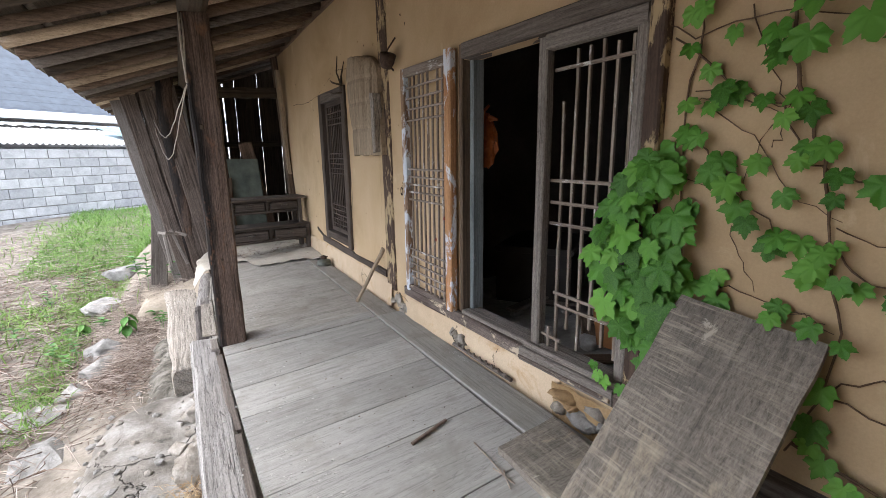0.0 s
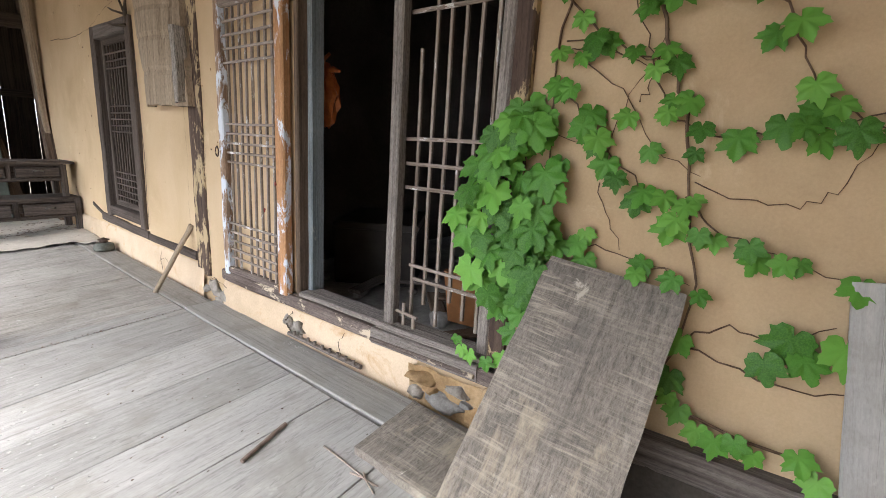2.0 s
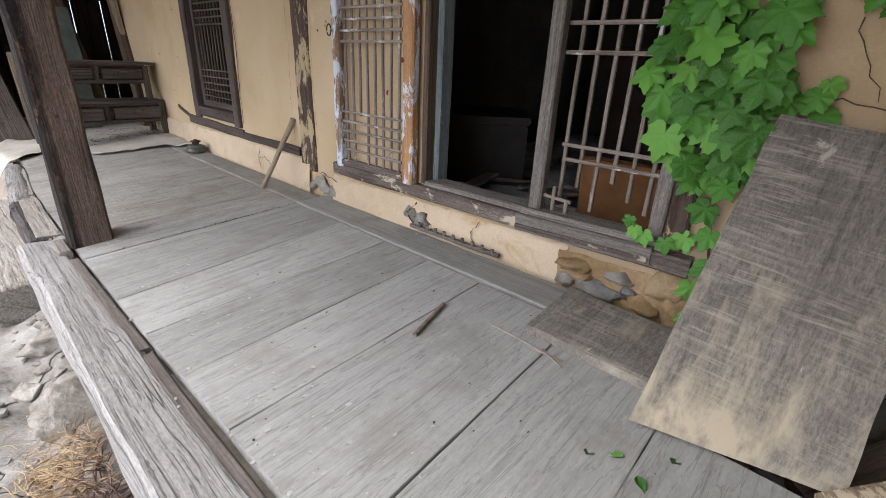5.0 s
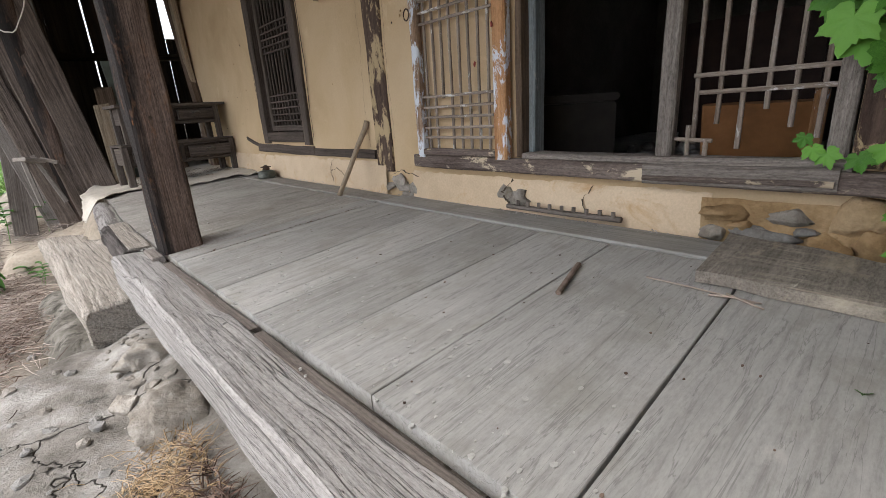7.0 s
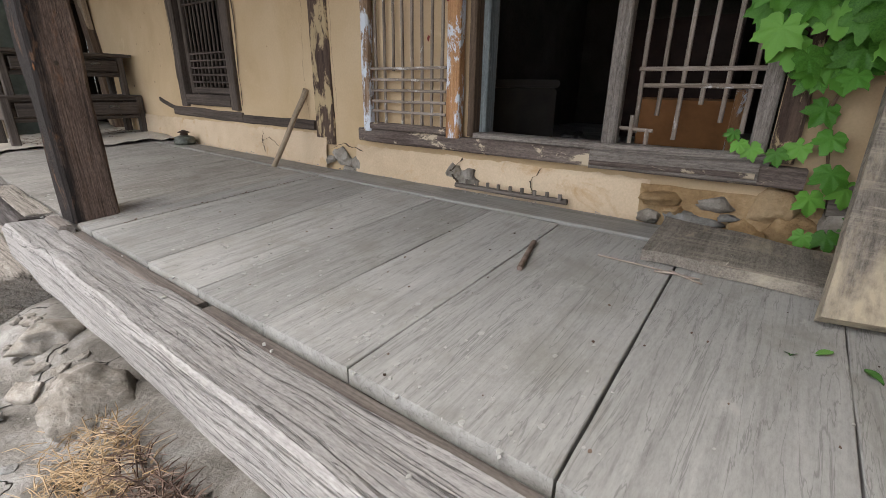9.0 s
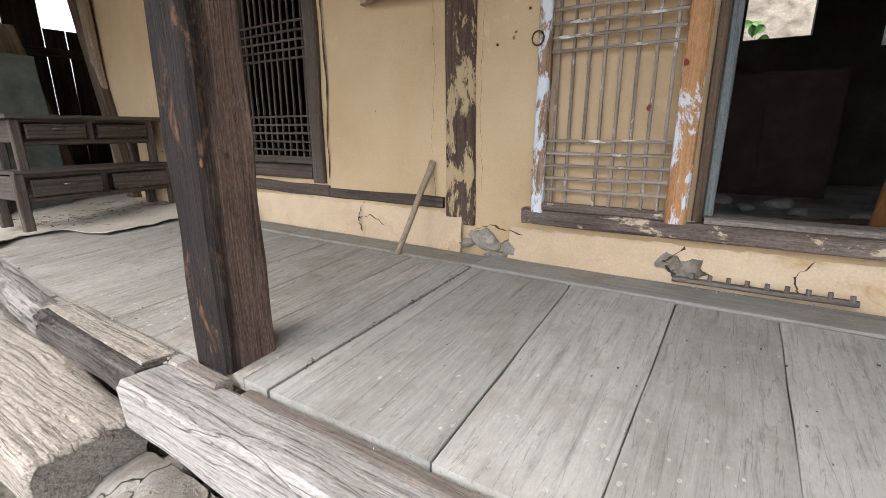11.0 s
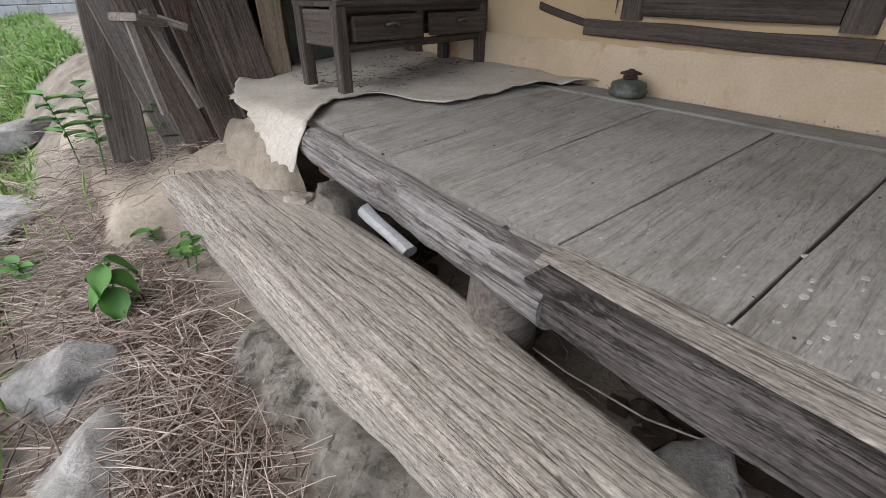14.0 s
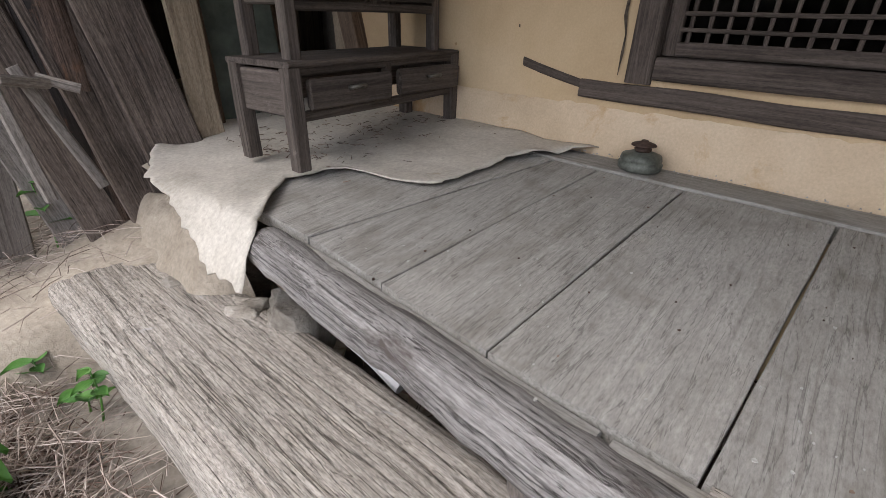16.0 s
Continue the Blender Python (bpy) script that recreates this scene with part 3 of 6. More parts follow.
def skirt(y0, y1, z_top, z_bot=0.40, proud=0.014):
    """The paler strip of plaster along the wall's foot, with a broken top edge."""
    ys = [y0 + (y1 - y0) * i / int((y1 - y0) / 0.025) for i in range(int((y1 - y0) / 0.025) + 1)]
    bm = bmesh.new()
    rows = []
    for y in ys:
        top = z_top(y) + 0.012 * noise.noise(Vector((y * 6, 1, 1))) + 0.01 * noise.noise(Vector((y * 25, 1, 1)))
        bot = z_bot + 0.03 * noise.noise(Vector((y * 5, 5, 1)))
        col = []
        for k, f in enumerate((0, 0.3, 0.6, 0.94, 1.0)):
            z = bot + (top - bot) * f
            p = proud + 0.008 * noise.noise(Vector((y * 5, z * 7, 2)))
            x = wall_x(y) - (0.001 if k == 4 else p + (1 - f) * 0.012)
            col.append(bm.verts.new((x, y + lean(y, z), z)))
        rows.append(col)
    for a, b in zip(rows, rows[1:]):
        for k in range(4):
            bm.faces.new((a[k], a[k + 1], b[k + 1], b[k])).smooth = True
    return bm


tagged(part("skirt_plaster", skirt(2.85, 5.7, lambda y: 0.692), PLASTER_LOW), "pale broken plaster along the foot of the wall", "wall", "", "structure")
tagged(part("skirt_plaster", skirt(1.24, 2.62, lambda y: 0.66), PLASTER_LOW), "pale cracked plaster under the door sill", "wall", "", "structure")

house = thing("house_frame", "dark weathered timbers set in the plastered wall", "timber frame", (0, 2.9, 0), "", "structure")
bar("pillar", (0.035, 2.864, 0.645), (0.035, 2.878, 2.85), 0.09, 0.145, PILLAR, house, seed=3, seg=14, rough=0.006)
bar("rail", (0.009, 2.95, 0.735), (0.009, 3.66, 0.73), 0.045, 0.05, DIM_LATTICE, house, seed=4, seg=20, rough=0.006)
bar("rail", (0.009, 3.66, 0.735), (0.009, 4.62, 0.745), 0.055, 0.06, DIM_LATTICE, house, seed=5, seg=20, rough=0.006)
bar("rail", (0.009, 4.52, 0.742), (0.009, 4.87, 0.815), 0.045, 0.034, DIM_LATTICE, house, seed=6, seg=14, rough=0.015)
bar("corner_post", (-0.005, 5.72, 0.3), (-0.005, 5.72 + 0.72, 2.9), 0.12, 0.11, BROWN, house, seed=7, seg=12)
bar("top_plate", (0.06, -2.0, 2.86), (0.06, 6.3, 2.90), 0.16, 0.16, BROWN, house, seed=8, seg=16)

# Out-of-view wall, added to block sky light from behind the start.
tagged(part("wall_end", boxm(-2.3, 0.1, -1.35, -1.2, -0.15, 2.6), PLASTER), "unseen ochre wall added to shade the veranda's near end", "wall", "", "structure")

# Second unseen blocker on the yard side; deepens shade at the near end.
tagged(part("wall_wing", boxm(-2.6, -2.45, -1.35, 0.2, -0.2, 2.4), PLASTER), "unseen ochre wing wall added to shade the near deck", "wall", "", "structure")

# ---- rooms behind the wall ----
room = thing("room_shell", "clay walls of the derelict room, its gloom put in their colour", "room", (1.7, 1.0, 0.6), "", "structure")
part("floor", boxm(0.16, 3.3, -1.2, 6.2, 0.40, 0.60), DUST, room)
part("back_wall", boxm(3.3, 3.45, -1.2, 0.51, 0.4, 2.8), GLOOM, room)
part("back_wall", boxm(3.3, 3.45, 1.03, 1.47, 0.4, 2.8), GLOOM, room)
part("back_wall", boxm(3.3, 3.45, 0.51, 1.03, 0.4, 1.68), GLOOM, room)
part("back_wall", boxm(3.3, 3.45, 0.51, 1.03, 2.35, 2.8), GLOOM, room)
part("back_wall", boxm(3.3, 3.45, 1.95, 6.2, 0.4, 2.8), GLOOM, room)
part("back_wall", boxm(3.3, 3.45, 1.47, 1.95, 0.4, 1.80), GLOOM, room)
part("back_wall", boxm(3.3, 3.45, 1.47, 1.95, 2.55, 2.8), GLOOM, room)
part("side_wall", boxm(0.15, 3.45, -1.35, -1.2, 0.4, 2.8), GLOOM, room)
part("side_wall", boxm(0.16, 3.3, 2.86, 2.96, 0.6, 2.8), GLOOM, room)
part("side_wall", boxm(0.15, 3.45, 6.2, 6.35, 0.4, 2.8), GLOOM, room)
tagged(part("ceiling", boxm(0.15, 3.45, -1.35, 6.35, 2.8, 2.86), GLOOM), "ceiling of the derelict rooms, their gloom put in its colour", "ceiling", "", "structure")

# ---- roof ----
EAVE_X, EAVE_Z, RIDGE_X, RIDGE_Z = -1.98, 2.13, 0.35, 2.98
roof = thing("roof", "old dark eaves of boards, rafters and thatch", "roof", (0, 2.5, 2.8), "", "structure")


def roof_z(x):
    return EAVE_Z + (RIDGE_Z - EAVE_Z) * (x - EAVE_X) / (RIDGE_X - EAVE_X)


part("roof_cover", slab([(EAVE_X, roof_z(EAVE_X) + 0.12), (RIDGE_X, RIDGE_Z + 0.12), (3.8, RIDGE_Z + 0.9), (3.8, RIDGE_Z + 1.0), (RIDGE_X, RIDGE_Z + 0.24), (EAVE_X, roof_z(EAVE_X) + 0.19)], 0, 10.2), THATCH, roof, m=Matrix.Translation((0, 8.0, 0)) @ Matrix.Rotation(radians(90), 4, "X"))
for i in range(32):
    y = -2.0 + 0.31 * i
    dy = 0.05 * noise.noise(Vector((i * 1.7, 0, 0)))
    r = 0.036 + 0.012 * noise.noise(Vector((i * 2.1, 3, 0)))
    part("rafter", tube([(EAVE_X + 0.02, 0, EAVE_Z + 0.02), (-1.2, 0.02, roof_z(-1.2) + 0.008), (-0.4, -0.01, roof_z(-0.4) - 0.005), (0.3, 0, roof_z(0.3))], r * 0.85, r * 1.15, 8), (DARK, BROWN, CEIL, BROWN, FRAME)[i % 5], roof, m=Matrix.Translation((0, y + dy, 0.025)))
for k in range(9):
    x = EAVE_X + 0.09 + 0.255 * k
    z = roof_z(x) + 0.088
    bar("roof_board", (x, -2.1, z), (x, 7.95, z + 0.01), 0.235, 0.02, DARK if k < 4 else CEIL, roof, roll=-20, seed=20 + k, seg=14, rough=0.008)
part("eave_edge", timber(9.4, 0.10, 0.055, 60, 0.018, 0.02, 31), THATCH, roof, m=along((EAVE_X - 0.02, -2.1, EAVE_Z + 0.12), (EAVE_X - 0.02, 7.3, EAVE_Z + 0.12)))
bar("purlin", (-1.07, -2.0, 2.40), (-1.07, 7.2, 2.42), 0.14, 0.14, DARK, roof, seed=41, seg=18, rough=0.01, chamfer=0.04)

# ---- veranda deck ----
deck = thing("veranda_deck", "low wooden veranda deck of wide grey boards", "deck", (-0.6, 2.6, 0.3), "", "structure")


def deck_edge(y):
    return -1.10 - 0.028 * smooth(1.0, 2.6, y) + 0.05 * smooth(3.9, 4.85, y)


CRACKS_NEAR = [(0.02, 0.03), (0.36, 0.38), (0.705, 0.722), (1.025, 1.06), (1.43, 1.435), (1.70, 1.70), (1.98, 1.963), (2.27, 2.297), (2.655, 2.64), (2.735, 2.697), (2.83, 2.83)]
CRACKS_FAR = [(2.83, 2.83), (3.03, 2.99), (3.265, 3.25), (3.525, 3.487), (3.84, 3.782), (4.19, 4.148), (4.49, 4.42), (4.79, 4.585), (5.25, 5.25)]
JOINT_GAP = {1.025: 0.0026, 0.705: 0.0022, 1.70: 0.001, 1.43: 0.0016, 1.98: 0.0016, 2.27: 0.002, 2.655: 0.0008, 2.735: 0.005, 3.03: 0.002, 3.265: 0.0026, 3.525: 0.0036, 3.84: 0.0028, 4.19: 0.0024, 4.49: 0.0016, 4.79: 0.0045}


def deck_board(y0, y1, seed, x_in=-0.195, short=0.0, mat=DECK):
    """One wide board from the deck's edge to its inner rail."""
    bm = bmesh.new()
    n, gap0, gap1 = 14, JOINT_GAP.get(y0[0], 0.0013), JOINT_GAP.get(y1[0], 0.0013)
    xo = deck_edge((y0[0] + y1[0]) / 2) + short
    rows = []
    for i in range(n + 1):
        f = i / n
        x = xo + (x_in - xo) * f
        a = y0[0] + (y0[1] - y0[0]) * f + gap0 + 0.0022 * noise.noise(Vector((x * 7, seed * 3.1, 0)))
        b = y1[0] + (y1[1] - y1[0]) * f - gap1 + 0.0022 * noise.noise(Vector((x * 7, seed * 5.7, 4)))
        warp = 0.0025 * noise.noise(Vector((seed * 2.3, x * 2, 7)))
        ring = []
        for y, dz in ((a, -0.036), (a, -0.002), (a + 0.002, 0), ((a + b) / 2, 0.001), (b - 0.002, 0), (b, -0.002), (b, -0.036)):
            xv = (deck_edge(y) + short) * (1 - f) + x_in * f + (0.004 * noise.noise(Vector((y * 22, 5, 0))) if i == 0 else 0)
            ring.append(bm.verts.new((xv, y, deck_z(xv) + dz + warp)))
        rows.append(ring)
    for r, s in zip(rows, rows[1:]):
        for k in range(7):
            bm.faces.new((r[k], s[k], s[(k + 1) % 7], r[(k + 1) % 7]))
    bm.faces.new(rows[0])
    bm.faces.new(rows[-1][::-1])
    bmesh.ops.recalc_face_normals(bm, faces=bm.faces[:])
    c = Vector((-0.65, (y0[0] + y1[0]) / 2, 0.48))
    bmesh.ops.translate(bm, verts=bm.verts[:], vec=-c)
    return part("board", bm, mat, deck, m=Matrix.Translation(c))


for i, (a, b) in enumerate(zip(CRACKS_NEAR, CRACKS_NEAR[1:])):
    deck_board(a, b, i, -0.42 if i < 2 else -0.20)
for i, (a, b) in enumerate(zip(CRACKS_FAR, CRACKS_FAR[1:])):
    deck_board(a, b, 20 + i, -0.20, 0.0, DECK_FAR)
bar("inner_rail", (-0.115, 2.70, deck_z(-0.115) - 0.03), (-0.115, 4.9, deck_z(-0.115) - 0.03), 0.155, 0.06, DECK_FAR, deck, seed=51, seg=18)
bar("inner_rail", (-0.09, 0.72, deck_z(-0.11) - 0.03), (-0.105, 2.70, deck_z(-0.11) - 0.03), 0.18, 0.06, DECK, deck, seed=52, seg=16)
for y0, y1, w, s in ((0.0, 1.88, 0.032, 1), (1.92, 2.78, 0.036, 2), (3.05, 3.95, 0.045, 3), (3.97, 4.8, 0.045, 4)):
    x0, x1 = deck_edge(y0) - 0.028, deck_edge(y1) - 0.028
    bar("edge_strip", (x0, y0, 0.434), (x1, y1, 0.434), w * 1.1, 0.02, FRAME if s < 3 else DECK_FAR, deck, seed=53 + s, seg=10, rough=0.006)
beam = bar("edge_beam", (-1.195, -0.4, 0.375), (-1.228, 3.09, 0.375), 0.15, 0.14, BEAM, deck, "cracked weathered grey beam along the deck's edge", seed=61, seg=40, rough=0.012, chamfer=0.016, ends=0.02)
LOG_A, LOG_B = Vector((-1.20, 3.77, 0.392)), Vector((-1.125, 4.92, 0.395))
pole("edge_log", [LOG_A.lerp(LOG_B, k / 28) + 0.008 * noise.noise_vector(Vector((k * 0.45, 2, 0))) for k in range(29)], 0.065, 0.06, ROUND_LOG, deck, "rounded grey log with dark rotten patches along the deck's edge", 22, 0.025)
bar("edge_beam", (-1.205, 3.095, 0.396), (-1.195, 3.80, 0.40), 0.122, 0.105, ROTTEN, deck, "squared beam with a dark rotten side along the deck's edge", seed=62, seg=30, rough=0.01, chamfer=0.02, ends=0.02)
bar("beam_face", (-1.185, 3.115, 0.4495), (-1.175, 3.83, 0.4535), 0.085, 0.012, LOG, deck, "paler weathered top of the rotten beam", seed=63, seg=20, rough=0.004, ends=0.015)
bar("filler_block", (-1.168, 2.85, 0.437), (-1.166, 3.03, 0.44), 0.045, 0.035, GREY_FRAME, deck, seed=68, seg=8, rough=0.004, ends=0.01)
bar("joist", (-1.15, 2.92, 0.36), (-0.05, 2.92, 0.42), 0.14, 0.11, BROWN, deck, seed=64)
bar("joist", (-1.15, 4.80, 0.36), (-0.05, 4.80, 0.42), 0.12, 0.10, BROWN, deck, seed=65)
bar("joist", (-1.15, 0.60, 0.36), (-0.05, 0.60, 0.42), 0.12, 0.10, BROWN, deck, seed=66)

# the veranda post
veranda_post = thing("veranda_post", "dark square wooden post with a reddish worn face", "post", (-1.067, 2.946, 0.45))
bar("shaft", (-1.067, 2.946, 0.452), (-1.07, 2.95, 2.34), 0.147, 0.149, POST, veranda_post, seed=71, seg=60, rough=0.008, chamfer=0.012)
for k, (p, r) in enumerate((((-1.139, 2.954, 1.022), 0.012), ((-1.135, 2.882, 0.981), 0.014), ((-1.072, 2.874, 0.990), 0.013), ((-1.139, 2.93, 1.55), 0.012), ((-1.10, 2.874, 1.75), 0.014))):
    bm = rock(1.0, 700 + k, 1.0, 0.4, 2)
    face = (0.0022, r, r * 1.15) if p[0] < -1.12 else (r, 0.0022, r * 1.15)
    bmesh.ops.scale(bm, vec=face, verts=bm.verts[:])
    part("knot", bm, ORANGE_KNOT if k == 1 else DARK, veranda_post, "orange-brown knot" if k == 1 else "", Matrix.Translation(p))
back_post = thing("veranda_post", "dark bowed wooden post behind the deck", "post", (-1.3, 6.1, 0.3))
pole("shaft", [(-1.20, 6.0, 0.2), (-1.24, 6.0, 0.9), (-1.27, 6.0, 1.6), (-1.30, 6.0, 2.2), (-1.26, 6.0, 2.6)], 0.10, 0.085, POST, back_post, "", 10, 0.08)

# ---- stepping log ----
log = thing("stepping_log", "long squared log step with deep weathered grain", "log step", (-1.32, 4.6, -0.1))


def step_log():
    """A squared log along X: rounded section, drying cracks along the grain, one deep gully by its outer edge."""
    bm = bmesh.new()
    n, sides, L, h = 76, 260, 2.30, 0.23
    rings = []
    for i in range(n + 1):
        f = i / n
        w = 0.31 + 0.12 * smooth(0, 0.4, f)
        x = L * (f - 0.5)
        ring = []
        for k in range(sides):
            q = 8.0 * k / sides
            e = int(q // 2)
            s = q - 2 * e - 1
            px, pz = ((1, s), (-s, 1), (-1, -s), (s, -1))[e]
            r = (abs(px) ** 7 + abs(pz) ** 7) ** (-1 / 7)
            y, z = px * r * w / 2, pz * r * h / 2
            if i in (0, n):
                y, z = y * 0.94, z * 0.9
            bend = 0.025 * noise.noise(Vector((x * 1.6, 4, 0)))
            fibre = noise.noise(Vector((x * 1.1, (y + bend) * 26, z * 26)))
            fine = noise.noise(Vector((x * 2.2, (y + bend) * 85, z * 85 + 7)))
            g = -0.007 * max(0.0, 1 - abs(fibre) / 0.05) * (0.5 + noise.noise(Vector((x * 3, y * 6, z * 6)))) - 0.003 * max(0.0, 1 - abs(fine) / 0.12) + 0.0012 * fine
            lump = noise.noise(Vector((x * 2.5, y * 3, z * 3 + 5))) * 0.016 + noise.noise(Vector((x * 9, y * 14, z * 14))) * 0.003
            if z > 0:
                g -= 0.024 * max(0.0, 1 - abs(y - w * 0.36 - bend) / 0.012) * (0.5 + noise.noise(Vector((x * 2.0, 9, 1))))
            d = Vector((0, y, z)).normalized() * (g + lump)
            jag = noise.noise(Vector((y * 30, z * 30, i))) * 0.035 if i in (0, n) else 0
            ring.append(bm.verts.new((x + jag, y + d.y - 0.03 * math.sin(math.pi * f), z + d.z)))
        rings.append(ring)
    for a, b in zip(rings, rings[1:]):
        for k in range(sides):
            bm.faces.new((a[k], a[(k + 1) % sides], b[(k + 1) % sides], b[k])).smooth = True
    bm.faces.new(rings[0][::-1])
    bm.faces.new(rings[-1])
    return bm


part("body", step_log(), LOG, log, m=along((-1.29, 3.42, 0.022), (-1.33, 5.72, 0.018)))


# ---- lattice leaves and window ----
def lattice(parent, y0, y1, z0, z1, x, ups, levels, mat, w=0.014, broken=None, seed=0):
    """Upright and level bars of a lattice in the plane x."""
    for i in range(ups):
        y = y0 + (y1 - y0) * (i + 0.5) / ups
        a, b = (broken or {}).get(i, (z0, z1))
        dy = 0.006 * noise.noise(Vector((i * 3.3, seed, 0)))
        bar("upright_bar", (x, y, a), (x + 0.002, y + dy, b), w, w, mat, parent, seed=seed + i, seg=10, rough=0.0025, chamfer=0.002)
    for j, lv in enumerate(levels):
        z, a, b = lv if isinstance(lv, tuple) else (lv, y0, y1)
        bar("level_bar", (x - w * 0.55, a, z), (x - w * 0.55, b, z + 0.006 * noise.noise(Vector((j, seed, 2)))), w * 0.8, w, mat, parent, seed=seed + 40 + j, seg=6, rough=0.002, chamfer=0.002)


window = thing("window_1", "dark lattice window set in a weathered timber frame", "window", (0, 4.07, 0.8), "", "structure")
for y, s in ((3.725, 1), (4.415, 2)):
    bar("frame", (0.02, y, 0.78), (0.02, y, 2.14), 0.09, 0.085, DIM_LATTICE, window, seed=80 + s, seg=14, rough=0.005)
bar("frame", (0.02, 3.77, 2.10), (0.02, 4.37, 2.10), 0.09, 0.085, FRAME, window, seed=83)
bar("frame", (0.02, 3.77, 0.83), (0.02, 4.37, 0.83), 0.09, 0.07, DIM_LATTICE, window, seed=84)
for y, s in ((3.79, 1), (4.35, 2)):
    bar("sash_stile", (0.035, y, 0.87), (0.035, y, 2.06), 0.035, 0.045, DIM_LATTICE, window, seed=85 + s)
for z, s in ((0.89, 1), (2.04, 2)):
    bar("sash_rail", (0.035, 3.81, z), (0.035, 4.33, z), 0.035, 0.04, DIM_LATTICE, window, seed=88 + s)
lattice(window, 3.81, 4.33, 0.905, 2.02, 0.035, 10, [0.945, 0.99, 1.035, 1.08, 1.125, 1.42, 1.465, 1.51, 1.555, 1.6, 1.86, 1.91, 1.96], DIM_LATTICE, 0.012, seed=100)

door = thing("door_1", "timber door frame with peeling blue and brown paint", "door frame", (0.03, 1.4, 0.7), "", "structure")
X = wall_x
bar("sill", (X(0.85) - 0.012, 0.84, 0.712), (X(2.55) - 0.012, 2.56, 0.72), 0.08, 0.058, SILL, door, "dark sill with flaking chalky paint", seed=110, seg=24, rough=0.006)
bar("threshold", (X(0.93) + 0.03, 0.94, 0.748), (X(1.93) + 0.03, 1.93, 0.755), 0.11, 0.025, GREY_FRAME, door, seed=111, seg=12)
bar("jamb", (X(1.96) + 0.03, 1.952, 0.75), (X(1.96) + 0.03, 1.952, 2.10), 0.085, 0.03, BROWN, door, seed=112, seg=12)
bar("jamb", (X(1.92) + 0.066, 1.922, 0.76), (X(1.92) + 0.066, 1.922, 2.04), 0.07, 0.032, BLUE_WOOD, door, "jamb with chipped pale blue paint", seed=113, seg=12)
bar("jamb", (X(0.9) + 0.02, 0.905, 0.75), (X(0.9) + 0.02, 0.905, 2.12), 0.10, 0.062, PILLAR, door, seed=114, seg=12)
bar("lintel", (X(0.86) + 0.02, 0.85, 2.065), (X(1.92) + 0.02, 1.92, 2.065), 0.10, 0.07, FRAME, door, seed=115, seg=12)

leaf_open = thing("lattice_door", "open lattice door leaf with flaking white paint against the wall", "door", (-0.05, 2.23, 0.74))
lx = lambda y: X(y) - 0.034
bar("stile", (lx(2.5), 2.495, 0.74), (lx(2.5), 2.495, 2.07), 0.038, 0.045, PAINTED, leaf_open, "stile with flaking blue-white paint", seed=120, seg=16)
bar("stile", (lx(2.01), 2.012, 0.74), (lx(2.01), 2.012, 2.09), 0.04, 0.066, ORANGE_WOOD, leaf_open, "orange-brown stile with old white paint", seed=121, seg=16)
bar("rail", (lx(2.045), 2.045, 2.045), (lx(2.48), 2.475, 2.045), 0.034, 0.05, LATTICE, leaf_open, seed=122)
bar("rail", (lx(2.045), 2.045, 0.765), (lx(2.48), 2.475, 0.765), 0.034, 0.03, SILL, leaf_open, seed=123)
lattice(leaf_open, 2.045, 2.475, 0.78, 2.02, lx(2.2), 8, [0.83, 0.875, 0.92, 0.965, 1.01, 1.32, 1.365, 1.41, 1.455, 1.5, 1.78, 1.84, 1.9, 1.96], LATTICE, 0.0115, {2: (0.78, 1.9), 5: (1.0, 2.02)}, 130)
part("ring_pull", tube([(0.024 * math.cos(a / 12 * 2 * math.pi), 0, 0.024 * math.sin(a / 12 * 2 * math.pi)) for a in range(13)], 0.003, None, 6), IRON, leaf_open, "rusty iron ring pull", Matrix.Translation((lx(2.5) - 0.03, 2.515, 1.365)) @ Matrix.Rotation(radians(80), 4, "Z"))

leaf_shut = thing("lattice_door", "broken grey lattice door leaf with missing bars", "door", (0.06, 1.18, 0.75))
sx = lambda y: X(y) + 0.01
bar("stile", (sx(1.4), 1.396, 0.72), (sx(1.4), 1.392, 2.02), 0.045, 0.05, GREY_FRAME, leaf_shut, seed=150, seg=14)
bar("stile", (sx(0.97), 0.968, 0.74), (sx(0.97), 0.968, 2.0), 0.04, 0.045, GREY_FRAME, leaf_shut, seed=151, seg=14)
bar("rail", (sx(0.95), 0.95, 2.0), (sx(1.4), 1.375, 2.0), 0.045, 0.06, GREY_FRAME, leaf_shut, seed=152)
bar("rail", (sx(0.93) - 0.02, 0.93, 0.745), (sx(1.4) - 0.02, 1.43, 0.74), 0.06, 0.055, GREY_FRAME, leaf_shut, seed=153)
bar("bottom_rail", (X(1.43) - 0.045, 1.435, 0.715), (X(0.95) - 0.045, 0.95, 0.722), 0.03, 0.062, GREY_FRAME, leaf_shut, "grooved grey bottom rail", seed=154, seg=18, rough=0.004)
bar("bead", (X(1.43) - 0.064, 1.43, 0.705), (X(0.95) - 0.064, 0.955, 0.711), 0.014, 0.016, SILL, leaf_shut, seed=155, seg=14, rough=0.003)
lattice(leaf_shut, 0.99, 1.36, 0.82, 1.96, sx(1.2) + 0.03, 6, [(1.90, 0.98, 1.375), (1.475, 0.97, 1.38), (1.385, 0.97, 1.375), (1.30, 0.97, 1.375), (1.005, 0.99, 1.34), (0.955, 0.98, 1.32)], LATTICE, 0.013, {5: (0.80, 1.78), 4: (0.86, 1.96), 3: (0.79, 1.96), 2: (0.90, 1.97), 1: (0.85, 1.95)}, 160)
